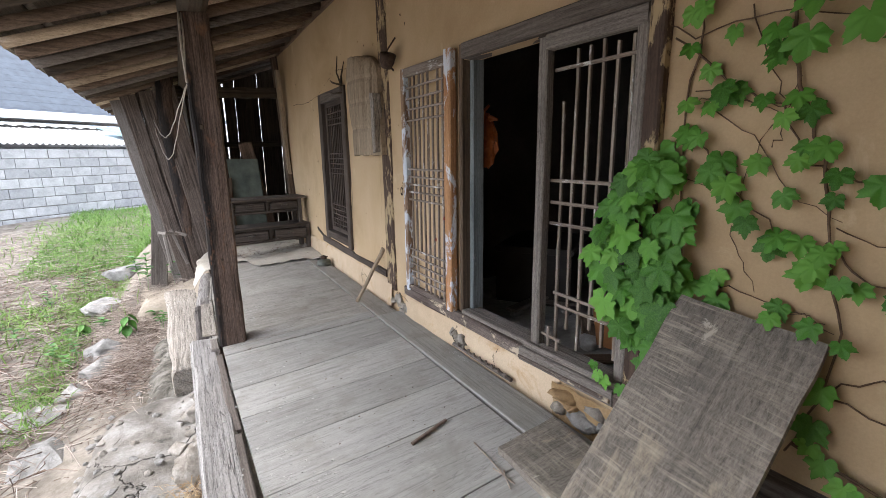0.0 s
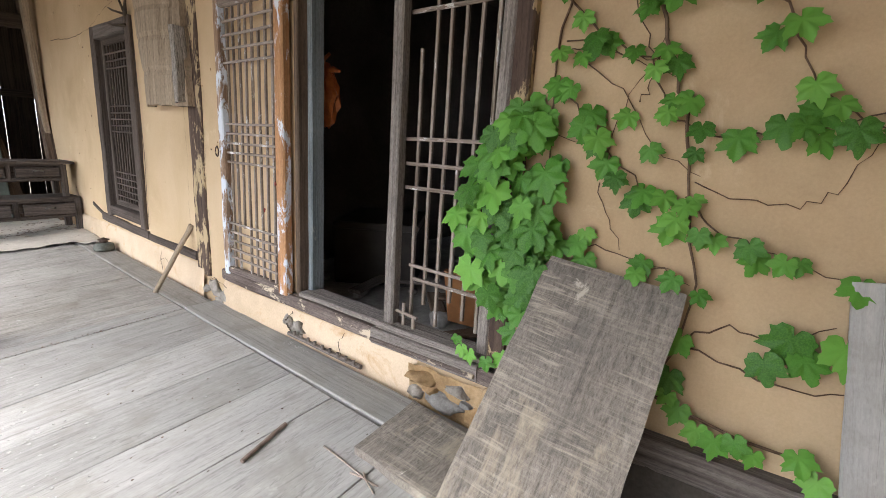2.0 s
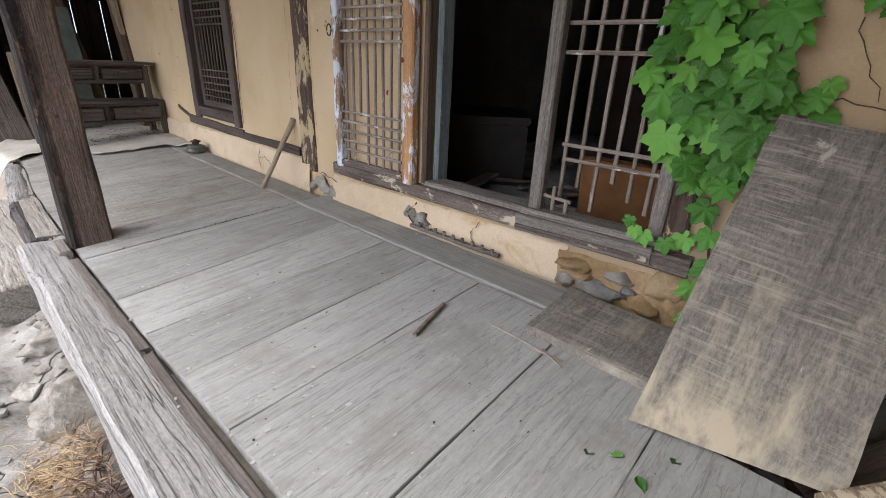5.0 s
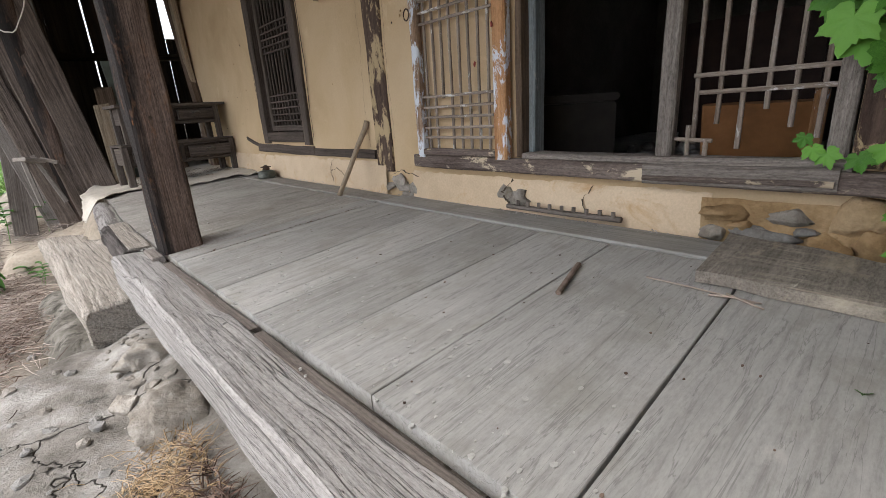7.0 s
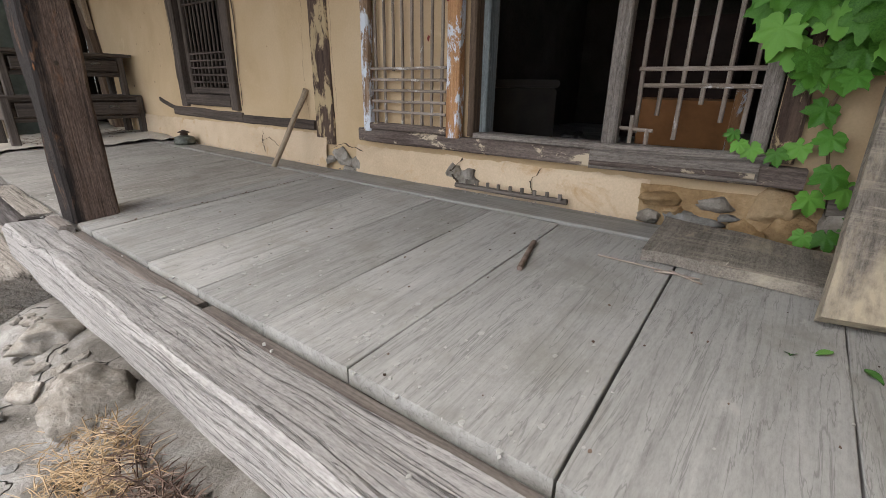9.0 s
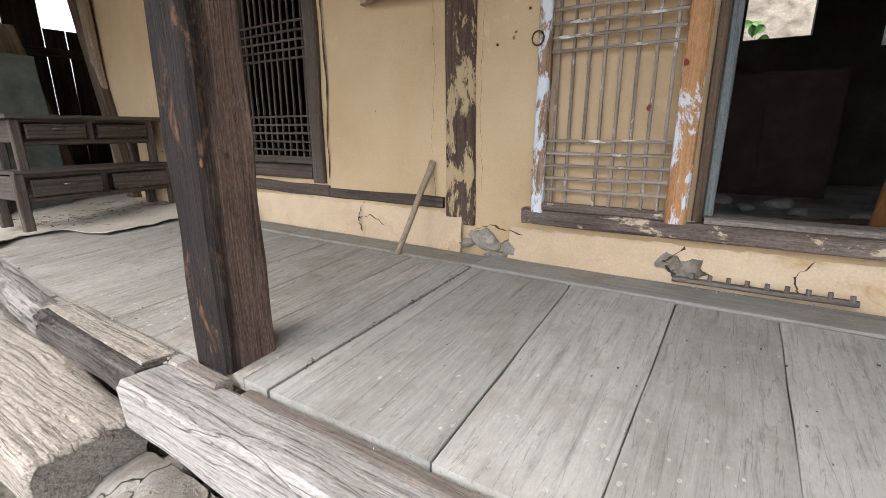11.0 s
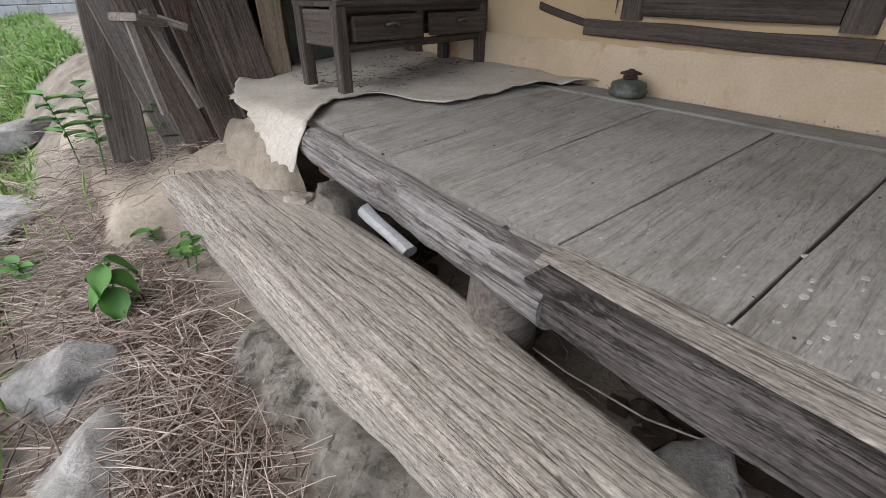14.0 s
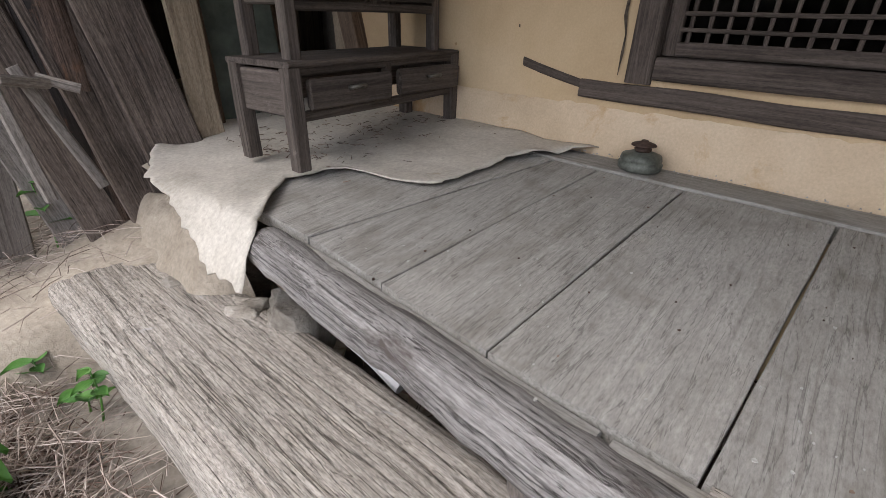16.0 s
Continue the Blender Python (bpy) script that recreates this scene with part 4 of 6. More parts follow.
bar("upright_bar", (sx(1.37), 1.33, 0.77), (sx(1.37), 1.33, 0.86), 0.013, 0.013, LATTICE, leaf_shut, seed=171)
bar("upright_bar", (sx(1.37), 1.28, 0.77), (sx(1.37), 1.28, 0.82), 0.013, 0.013, LATTICE, leaf_shut, seed=172)
bar("level_bar", (sx(1.37), 1.26, 0.815), (sx(1.37), 1.38, 0.82), 0.012, 0.012, LATTICE, leaf_shut, seed=173)

# ---- on and by the deck ----
stick = thing("stick", "worn wooden club-shaped stick leaning on the wall", "stick", (-0.2, 3.06, 0.52))
pole("shaft", [(-0.205, 3.065, deck_z(-0.2)), (-0.13, 3.045, 0.66), (-0.07, 3.03, 0.78), (-0.02, 3.015, 0.87), (-0.006, 3.01, 0.90), (0.0, 3.008, 0.915)], 0.013, 0.017, SLAB, stick, "", 10, 0.06)

loose = thing("loose_board", "wide stained grey board propped against the wall", "board", (-0.2, 0.57, 0.52))


def quad_board(tl, tr, br, bl, thick, nx=18, ny=8, seed=0):
    """A board between four corners of its upper face; returns mesh and pose with X from top to bottom."""
    tl, tr, br, bl = map(Vector, (tl, tr, br, bl))
    c = (tl + tr + br + bl) / 4
    x = ((bl + br) - (tl + tr)).normalized()
    nrm = x.cross((tr + br) - (tl + bl)).normalized()
    nrm = -nrm if nrm.z < 0 else nrm
    y = nrm.cross(x)
    m = Matrix((x, y, nrm)).transposed().to_4x4()
    m.translation = c
    inv = m.inverted()
    bm = bmesh.new()
    grids = []
    for low in (0, 1):
        g = []
        for i in range(nx + 1):
            row = []
            for j in range(ny + 1):
                u, v = i / nx, j / ny
                p = tl.lerp(tr, v).lerp(bl.lerp(br, v), u)
                q = inv @ p
                edge = i in (0, nx) or j in (0, ny)
                q += noise.noise_vector(Vector((q.x * 8, q.y * 8, seed))) * (0.006 if edge else 0.0)
                q.z += 0.003 * noise.noise(Vector((q.x * 4, q.y * 6, seed + 3))) - (0.003 if edge else 0) - low * thick
                row.append(bm.verts.new(q))
            g.append(row)
        grids.append(g)
    for low, g in enumerate(grids):
        for i in range(nx):
            for j in range(ny):
                f = (g[i][j], g[i + 1][j], g[i + 1][j + 1], g[i][j + 1])
                bm.faces.new(f if not low else f[::-1])
    a, b = grids
    rim = [(i, 0) for i in range(nx)] + [(nx, j) for j in range(ny)] + [(i, ny) for i in range(nx, 0, -1)] + [(0, j) for j in range(ny, 0, -1)]
    for (i, j), (k, l) in zip(rim, rim[1:] + rim[:1]):
        bm.faces.new((a[i][j], b[i][j], b[k][l], a[k][l]))
    bmesh.ops.recalc_face_normals(bm, faces=bm.faces[:])
    return bm, m


bm, m = quad_board((0.018, 0.735, 1.172), (0.06, 0.385, 1.135), (-0.42, 0.40, 0.545), (-0.50, 0.766, 0.54), 0.035, seed=5)
plank = part("plank", bm, BOARD, loose, m=m)
small = thing("loose_board", "short grey board lying across the deck's inner edge", "board", (-0.2, 0.95, 0.53))
bm, m = quad_board((-0.345, 1.14, 0.548), (-0.35, 0.74, 0.548), (-0.10, 0.74, 0.56), (-0.06, 1.15, 0.575), 0.03, seed=9)
part("plank", bm, BOARD, small, m=m)

strip = thing("wood_strip", "short reddish strip of wood on the deck", "wood strip", (-0.4, 1.45, 0.5))
bar("strip", (-0.395, 1.424, deck_z(-0.4) + 0.008), (-0.575, 1.372, deck_z(-0.57) + 0.007), 0.014, 0.012, TWIG_RED, strip, seed=201, rough=0.003)

# chest of drawers in two tiers
chest = thing("drawer_stand", "dark old wooden two-tier stand with four drawers", "drawer stand", (-0.45, 5.3, 0.5))
TX = Matrix.Translation((-0.45, 5.15, 0.51)) @ Matrix.Rotation(radians(6), 4, "Z")


def tb(name, a, b, w, t, mat, parent, seed, **kw):
    return bar(name, TX @ Vector(a), TX @ Vector(b), w, t, mat, parent, seed=seed, **kw)


W2 = 0.42
for sx_ in (-W2, W2):
    for y in (0.02, 0.28):
        tb("lower_leg", (sx_, y, 0.0), (sx_, y, 0.31), 0.05, 0.05, CHEST, chest, 210 + int(y * 10) + int(sx_ * 10))
        tb("upper_leg", (sx_ * 0.86, y + 0.06 - 0.05 * (y > 0.2), 0.31), (sx_ * 0.86, y + 0.06 - 0.05 * (y > 0.2), 0.60), 0.045, 0.045, CHEST, chest, 220 + int(y * 10) + int(sx_ * 10))
for zlo, zhi, k, s, fy in ((0.165, 0.30, 1.0, 1, 0.0), (0.475, 0.60, 0.86, 2, 0.06)):
    tb("front_rail", (-W2 * k, 0.02 + fy, zlo), (W2 * k, 0.02 + fy, zlo), 0.03, 0.03, CHEST, chest, 230 + s)
    tb("front_rail", (-W2 * k, 0.02 + fy, zhi), (W2 * k, 0.02 + fy, zhi), 0.03, 0.03, CHEST, chest, 233 + s)
    for sx_ in (-W2 * k, W2 * k):
        tb("side_panel", (sx_, 0.02 + fy, (zlo + zhi) / 2), (sx_, 0.30, (zlo + zhi) / 2), 0.02, zhi - zlo, CHEST, chest, 236 + s)
    tb("back_panel", (-W2 * k, 0.30, (zlo + zhi) / 2), (W2 * k, 0.30, (zlo + zhi) / 2), 0.02, zhi - zlo, CHEST, chest, 239 + s)
    tb("divider", (0, 0.02 + fy, zlo), (0, 0.02 + fy, zhi), 0.035, 0.03, CHEST, chest, 241 + s)
    for d in (-1, 1):
        cx = d * W2 * k * 0.5
        dr = tb("drawer", (cx - 0.165 * k, fy - 0.004, (zlo + zhi) / 2), (cx + 0.165 * k, fy - 0.004 - (0.03 if s == 1 else 0), (zlo + zhi) / 2), 0.03, zhi - zlo - 0.045, CHEST, chest, 244 + s * 2 + d, chamfer=0.01)
        part("pull", tube([(-0.03, 0, 0), (-0.027, -0.018, 0.004), (0, -0.026, 0.008), (0.027, -0.018, 0.004), (0.03, 0, 0)], 0.007, 0.007, 8), BRASS, dr, "dull metal drawer pull", TX @ Matrix.Translation((cx, fy - 0.022 - (0.015 if s == 1 else 0), (zlo + zhi) / 2 + 0.01)))
tb("lower_top", (-W2 - 0.02, 0.155, 0.318), (W2 + 0.02, 0.155, 0.318), 0.32, 0.018, CHEST, chest, 250)
tb("tabletop", (-W2 * 0.86 - 0.05, 0.19, 0.618), (W2 * 0.86 + 0.07, 0.19, 0.618), 0.34, 0.022, CHEST, chest, 251, chamfer=0.01)

# flooring sheet beyond the deck
part_sheet = thing("flooring_sheet", "torn beige flooring sheet draped over the deck's end", "flooring sheet", (-0.5, 5.2, 0.5))


FRONT = [(-1.25, 4.85), (-1.17, 4.90), (-1.08, 5.0), (-0.93, 5.16), (-0.82, 5.13), (-0.73, 5.06), (-0.70, 4.86), (-0.64, 4.73), (-0.30, 4.69), (-0.14, 4.58), (-0.02, 4.50)]


def sheet():
    """A torn sheet: ragged front edge, sagging over the outer corner."""
    bm = bmesh.new()
    nx, ny = 72, 44
    g = []
    for i in range(nx + 1):
        u = i / nx
        row = []
        for j in range(ny + 1):
            v = j / ny
            xf = -1.25 * (1 - u) - 0.02 * u
            front = FRONT[0][1]
            for (xa, ya), (xb, yb) in zip(FRONT, FRONT[1:]):
                if xa <= xf <= xb:
                    front = ya + (yb - ya) * (xf - xa) / (xb - xa)
            front += 0.012 * noise.noise(Vector((u * 9, 1, 0))) + 0.012 * noise.noise(Vector((u * 34, 2, 0)))
            y = front + (6.15 - front + 0.10 * noise.noise(Vector((u * 6, 8, 0)))) * v
            x = xf + (1 - u) * (0.05 * smooth(4.9, 5.5, y) + 0.24 * smooth(5.45, 6.2, y))
            xe = x + (0.05 * noise.noise(Vector((y * 6, 5, 0))) + 0.03 * noise.noise(Vector((y * 19, 5, 0)))) * (1 - u) ** 4
            z = deck_z(max(xe, -1.15)) + 0.012 + 0.004 * noise.noise(Vector((xe * 17, y * 17, 6))) + 0.012 * noise.noise(Vector((xe * 5, y * 5, 2))) + 0.02 * smooth(0.06, 0.0, v) * abs(noise.noise(Vector((u * 9, 3, 3))))
            drop = max(0.0, -1.145 - xe)
            z -= drop * (1.0 * (1 - smooth(0.1, 0.6, v)) + 0.25)
            z += 0.05 * smooth(0.10, 0.0, u) * smooth(5.6, 6.1, y)
            if z < ground_z(xe, y) + 0.012:
                z = ground_z(xe, y) + 0.012
            row.append(bm.verts.new((xe, y, z)))
        g.append(row)
    for i in range(nx):
        for j in range(ny):
            bm.faces.new((g[i][j], g[i + 1][j], g[i + 1][j + 1], g[i][j + 1])).smooth = True
    ext = bmesh.ops.extrude_face_region(bm, geom=bm.faces[:])
    bmesh.ops.translate(bm, verts=[e for e in ext["geom"] if isinstance(e, bmesh.types.BMVert)], vec=(0, 0, 0.004))
    bmesh.ops.recalc_face_normals(bm, faces=bm.faces[:])
    return bm


part("sheet", sheet(), LINO, part_sheet)
tagged(part("earth_floor", grid([-1.12 + 0.07 * i for i in range(19)], [5.2 + 0.1 * i for i in range(29)], lambda x, y: deck_z(x) - 0.012 - 0.03 * smooth(-1.0, -1.12, x) + 0.01 * noise.noise(Vector((x * 7, y * 7, 2)))), SAND), "pale earth floor beyond the deck", "floor", "", "structure")

tagged(part("earth_bank", grid([-1.42 + 0.02 * i for i in range(18)], [4.98 + 0.03 * i for i in range(38)], lambda x, y: (0.30 - 0.33 * smooth(-1.10, -1.38, x)) * smooth(4.98, 5.35, y) - 0.10 * (1 - smooth(4.98, 5.35, y)) + 0.05 * noise.noise(Vector((x * 9, y * 9, 3))) + 0.02 * noise.noise(Vector((x * 25, y * 25, 3)))), SAND), "crumbling pale earth bank under the flooring sheet", "ground", "", "structure")
tagged(part("log_bed", grid([-1.84 + 0.02 * i for i in range(24)], [3.25 + 0.03 * i for i in range(56)], lambda x, y: -0.035 - 0.24 * smooth(-1.50 + 0.08 * noise.noise(Vector((y * 2.5, 3, 1))), -1.80, x) - 0.22 * smooth(3.55, 3.27, y) - 0.2 * smooth(4.6, 4.9, y) + 0.03 * noise.noise(Vector((x * 7, y * 7, 5))) + 0.012 * noise.noise(Vector((x * 22, y * 22, 5)))), MOSSY), "dark mottled concrete bed beside the log step", "ground", "", "structure")

# ---- more timbers at the near end ----
grey = thing("loose_board", "smooth grey board standing against the wall", "board", (0.05, 0.1, 0.5))
bar("plank", (0.0, -0.16, 0.48), (0.09, -0.05, 1.25), 0.03, 0.30, DECK, grey, seed=301, seg=12, rough=0.003)
flaky = thing("loose_board", "flaking cream-painted board lying over the deck's end", "board", (-0.4, 0.2, 0.55))
bm, m = quad_board((-0.47, 0.445, 0.57), (-0.06, 0.01, 0.74), (-0.40, -0.29, 0.72), (-0.85, 0.12, 0.565), 0.03, seed=19)
part("plank", bm, CREAM_BOARD, flaky, m=m)
old = thing("old_beam", "dark notched old beam fallen by the wall's foot", "beam", (0.0, 0.2, 0.5))
bar("beam", (-0.32, 0.42, 0.40), (0.06, 0.06, 0.66), 0.13, 0.10, DARK, old, seed=303, seg=14, rough=0.008)
bar("ledge", (wall_x(0.7) - 0.02, 0.78, 0.665), (wall_x(-0.4) - 0.02, -0.4, 0.70), 0.06, 0.09, FRAME, house, seed=304, seg=14, rough=0.006)

# ---- stones ----
STONES = [(-2.02, 4.90, -0.17, 0.21, 0.6), (-2.02, 4.50, -0.20, 0.19, 0.65), (-2.14, 4.22, -0.24, 0.17, 0.6), (-2.30, 3.9, -0.26, 0.22, 0.5), (-2.16, 3.3, -0.26, 0.22, 0.5), (-2.2, 6.3, -0.10, 0.2, 0.5), (-2.1, 7.4, 0.02, 0.25, 0.5),
          (-1.31, 2.42, 0.0, 0.14, 0.7), (-1.36, 2.08, -0.06, 0.09, 0.7), (-1.22, 1.72, -0.06, 0.08, 0.7), (-1.28, 2.98, 0.0, 0.13, 0.8), (-1.12, 3.32, -0.06, 0.10, 0.6), (-0.98, 3.5, -0.07, 0.12, 0.5), (-1.22, 3.30, -0.05, 0.08, 0.7), (-1.05, 4.93, 0.10, 0.115, 1.2), (-0.92, 5.05, 0.15, 0.14, 1.0), (-1.17, 5.08, 0.08, 0.10, 0.8), (-1.25, 5.42, 0.10, 0.08, 0.7), (-1.12, 0.55, 0.05, 0.16, 0.9), (-1.22, 1.2, -0.04, 0.09, 0.8), (-1.42, 2.7, -0.03, 0.06, 0.6)]
for i, (x, y, z, r, fl) in enumerate(STONES):
    st = tagged(part("stone", rock(r, i, fl, 0.4, 4), PALE_STONE if -1.45 < x and (y < 3.2 or y > 4.85) else STONE, m=Matrix.Translation((x, y, z)) @ Matrix.Rotation(i * 1.9, 4, "Z")), "rough grey field stone set in the earth", "stone", "field stones round the deck")
for i, (y, z, sy, sz) in enumerate([(1.19, 0.605, 0.085, 0.024), (1.04, 0.605, 0.07, 0.026), (0.90, 0.62, 0.06, 0.04), (1.10, 0.545, 0.085, 0.026), (0.95, 0.54, 0.06, 0.03), (1.22, 0.545, 0.04, 0.025), (1.15, 0.575, 0.03, 0.012), (1.00, 0.572, 0.03, 0.014), (0.83, 0.55, 0.07, 0.05), (0.72, 0.6, 0.07, 0.05), (2.74, 0.585, 0.085, 0.055), (2.62, 0.57, 0.06, 0.035), (2.83, 0.565, 0.06, 0.03), (2.68, 0.53, 0.07, 0.025), (2.03, 0.60, 0.045, 0.035), (1.96, 0.575, 0.05, 0.04)]):
    bm = rock(1.0, 850 + i, 1.0, 0.5, 3)
    bmesh.ops.scale(bm, vec=(0.045 if y < 1.5 else 0.022, (1.15 if y < 2.5 else 0.8) * sy, (1.3 if y < 2.5 else 0.9) * sz), verts=bm.verts[:])
    part("stone", bm, (RUBBLE, PALE_STONE, RUBBLE, STONE)[i % 4] if y < 1.5 else PALE_STONE, wall, "stone bared where the plaster fell" if i == 0 else "", Matrix.Translation((wall_x(y) - (0.012 if y < 1.5 else 0.008), y, z)) @ Matrix.Rotation(radians((i * 37) % 17 - 8), 4, "X"))
part("hollow", grid([0.78 + 0.02 * i for i in range(25)], [0.47 + 0.02 * i for i in range(10)], lambda y, z: wall_x(y) - 0.024 + 0.02 * noise.noise(Vector((y * 14, z * 14, 6)))), RUBBLE, wall, "crumbled ochre clay under the sill", Matrix(((0, 0, 1, 0), (1, 0, 0, 0), (0, 1, 0, 0), (0, 0, 0, 1))))
# Dark sheet over the plaster, painted in place of a deep shaded cavity.
part("bared_earth", grid([-0.42 + 0.04 * i for i in range(27)], [0.28 + 0.03 * i for i in range(13)], lambda y, z: wall_x(y) - 0.035 + 0.03 * noise.noise(Vector((y * 9, z * 9, 1)))), GLOOM, wall, "dark panel standing for the shaded cavity at the wall's foot", Matrix(((0, 0, 1, 0), (1, 0, 0, 0), (0, 1, 0, 0), (0, 0, 0, 1))))
random.seed(7)
for i in range(34):
    r = random.uniform(0.03, 0.10)
    x, y = random.uniform(-0.40, 0.05), random.uniform(-0.3, 0.70)
    tagged(part("stone", rock(r, 80 + i, 0.75, sub=2), RUBBLE if i % 2 else STONE, m=Matrix.Translation((x, y, 0.33 + random.uniform(-0.06, 0.08)))), "clay rubble under the broken deck end", "stone", "rubble under the deck's end")
tagged(part("rubble_bed", grid([-0.5 + 0.06 * i for i in range(11)], [-0.5 + 0.1 * i for i in range(15)], lambda x, y: 0.26 + 0.04 * noise.noise(Vector((x * 5, y * 5, 3)))), SHADED_EARTH), "earth under the deck's broken end, coloured dark for its shade", "ground", "", "structure")
pedestal = thing("wooden_stump", "short weathered wooden stump under the deck's edge log", "stump", (-1.05, 4.1, -0.1))
part("shaft", lathe([(0.10, -0.16), (0.105, -0.05), (0.10, 0.1), (0.088, 0.22), (0.07, 0.31)], 14), FRAME, pedestal, "", Matrix.Translation((-1.04, 4.05, 0)))
chunk = thing("white_rubble_stick", "whitish broken concrete stick under the deck", "rubble", (-1.02, 4.8, 0.1))
bar("stick", (-0.99, 4.84, 0.12), (-1.005, 4.52, 0.075), 0.06, 0.045, WHITE, chunk, seed=310, rough=0.012, chamfer=0.02)
tagged(part("wire", tube([(-1.02, 4.08, 0.05), (-0.98, 3.85, 0.0), (-0.93, 3.65, -0.03), (-0.85, 3.45, -0.03), (-0.8, 3.2, -0.06)], 0.003, 0.0025, 6), ROPE), "pale cord lying in the dark under the deck", "cord")

# ---- kerosene lamp tank, hung things ----
lamp = thing("oil_lamp", "small green tin oil lamp without its chimney", "oil lamp", (-0.105, 4.32, deck_z(-0.105)))
part("tank", lathe([(0.062, 0), (0.068, 0.005), (0.07, 0.022), (0.062, 0.029), (0.066, 0.034), (0.062, 0.048), (0.034, 0.058), (0.026, 0.06)], 24), LAMP_GREEN, lamp, "", Matrix.Translation((-0.105, 4.32, deck_z(-0.105))))
part("burner", lathe([(0.024, 0.059), (0.028, 0.068), (0.020, 0.074), (0.040, 0.079), (0.038, 0.083), (0.012, 0.092), (0.010, 0.096)], 20), IRON, lamp, "rusty burner cap", Matrix.Translation((-0.105, 4.32, deck_z(-0.105))))

hollow = thing("wooden_trough_slab", "curved weathered slab of hollowed log hung on the wall", "wood slab", (-0.06, 3.15, 1.6))


def hollow_slab():
    """A bowed slab: X along its height, arched across, with a ragged lower edge and cross cracks."""
    bm = bmesh.new()
    nu, nv = 26, 16
    layers = []
    for back in (0, 1):
        g = []
        for i in range(nu + 1):
            u = i / nu
            row = []
            for j in range(nv + 1):
                v = j / nv - 0.5
                half = 0.28 if u < 0.82 else 0.28 * math.sqrt(max(0.05, 1 - ((u - 0.82) / 0.18) ** 2 * 0.75))
                y = v * 2 * half + 0.06 * (u - 0.5) - 0.05 * smooth(0.55, 0.2, u) * (v + 0.5)
                arch = 0.085 * (1 - (2 * v) ** 2)
                z = arch - back * 0.035
                x = (u - 0.5) * 0.66 + (0.018 * noise.noise(Vector((v * 14, 2, 0))) if i in (0, nu) else 0)
                groove = -0.006 if (i in (7, 14, 20) and not back) else 0
                z += groove + 0.004 * noise.noise(Vector((u * 3, v * 30, 5)))
                row.append(bm.verts.new((x, y + (0.012 * noise.noise(Vector((u * 20, 3, 0))) if j in (0, nv) else 0), z)))
            g.append(row)
        layers.append(g)
    for back, g in enumerate(layers):
        for i in range(nu):
            for j in range(nv):
                f = (g[i][j], g[i + 1][j], g[i + 1][j + 1], g[i][j + 1])
                bm.faces.new(f[::-1] if back else f)
    a, b = layers
    rim = [(i, 0) for i in range(nu)] + [(nu, j) for j in range(nv)] + [(i, nv) for i in range(nu, 0, -1)] + [(0, j) for j in range(nv, 0, -1)]
    for (i, j), (k, l) in zip(rim, rim[1:] + rim[:1]):
        bm.faces.new((a[i][j], b[i][j], b[k][l], a[k][l]))
    bmesh.ops.recalc_face_normals(bm, faces=bm.faces[:])
    return bm


HS = Matrix(((0, 0, -1, -0.045), (0, 1, 0, 3.16), (1, 0, 0, 1.915), (0, 0, 0, 1)))
part("slab", hollow_slab(), SLAB, hollow, m=HS)
bar("spine", (-0.055, 2.885, 1.60), (-0.06, 2.90, 1.98), 0.07, 0.05, LOG, hollow, "notched dark edge strip", seed=320, seg=20, rough=0.012)
pole("peg", [(0.01, 3.1, 2.20), (-0.10, 3.12, 2.235)], 0.012, 0.010, DARK, house)

antler = thing("dry_branch", "dark forked dry branch stuck above the window", "branch", (-0.03, 3.75, 2.1))
for pts in ([(0.0, 3.72, 2.02), (-0.03, 3.70, 2.14), (-0.05, 3.74, 2.24), (-0.04, 3.73, 2.36)], [(-0.03, 3.70, 2.14), (-0.06, 3.82, 2.17), (-0.05, 3.92, 2.20)], [(-0.02, 3.71, 2.08), (-0.05, 3.86, 2.09), (-0.04, 4.0, 2.12)], [(-0.03, 3.70, 2.14), (-0.05, 3.62, 2.20), (-0.03, 3.6, 2.3)]):
    part("twig", tube(pts, 0.010, 0.004, 6, jitter=0.2), DARK, antler)
bracket = thing("iron_bracket", "rusty iron lamp bracket on the wall post", "bracket", (-0.04, 2.68, 2.1))
part("cup", lathe([(0.03, 0), (0.042, 0.03), (0.05, 0.08), (0.045, 0.085), (0.02, 0.09)], 14), IRON, bracket, "", Matrix.Translation((-0.075, 2.66, 2.10)) @ Matrix.Rotation(radians(25), 4, "X"))
part("arm", tube([(0.0, 2.72, 2.10), (-0.05, 2.69, 2.13), (-0.085, 2.62, 2.19), (-0.06, 2.55, 2.25)], 0.006, 0.005, 6), IRON, bracket)

# ropes and cable on the post
rope = thing("rope", "pale rope looped from the post to the shed", "rope", (-1.14, 2.9, 2.0))
for sag, z1 in ((0.22, 1.98), (0.36, 1.90)):
    part("strand", tube([(-1.14 - 0.28 * k / 20, 2.90 + 3.0 * k / 20, 1.98 + (z1 - 1.98) * k / 20 - sag * math.sin(math.pi * (k / 20) ** 1.3) + 0.006 * math.sin(k * 1.9)) for k in range(21)], 0.0035, 0.0035, 6), ROPE, rope)
cable = thing("cable", "grey cable running down the veranda post", "cable", (-1.15, 2.885, 2.0))
part("strand", tube([(-1.145, 2.88, 2.33), (-1.15, 2.875, 2.15), (-1.145, 2.878, 1.98)], 0.006, 0.006, 6), ROPE, cable)
part("strand", tube([(-1.132, 2.88, 2.33), (-1.135, 2.875, 2.2), (-1.148, 2.878, 2.0)], 0.005, 0.005, 6), ROPE, cable)

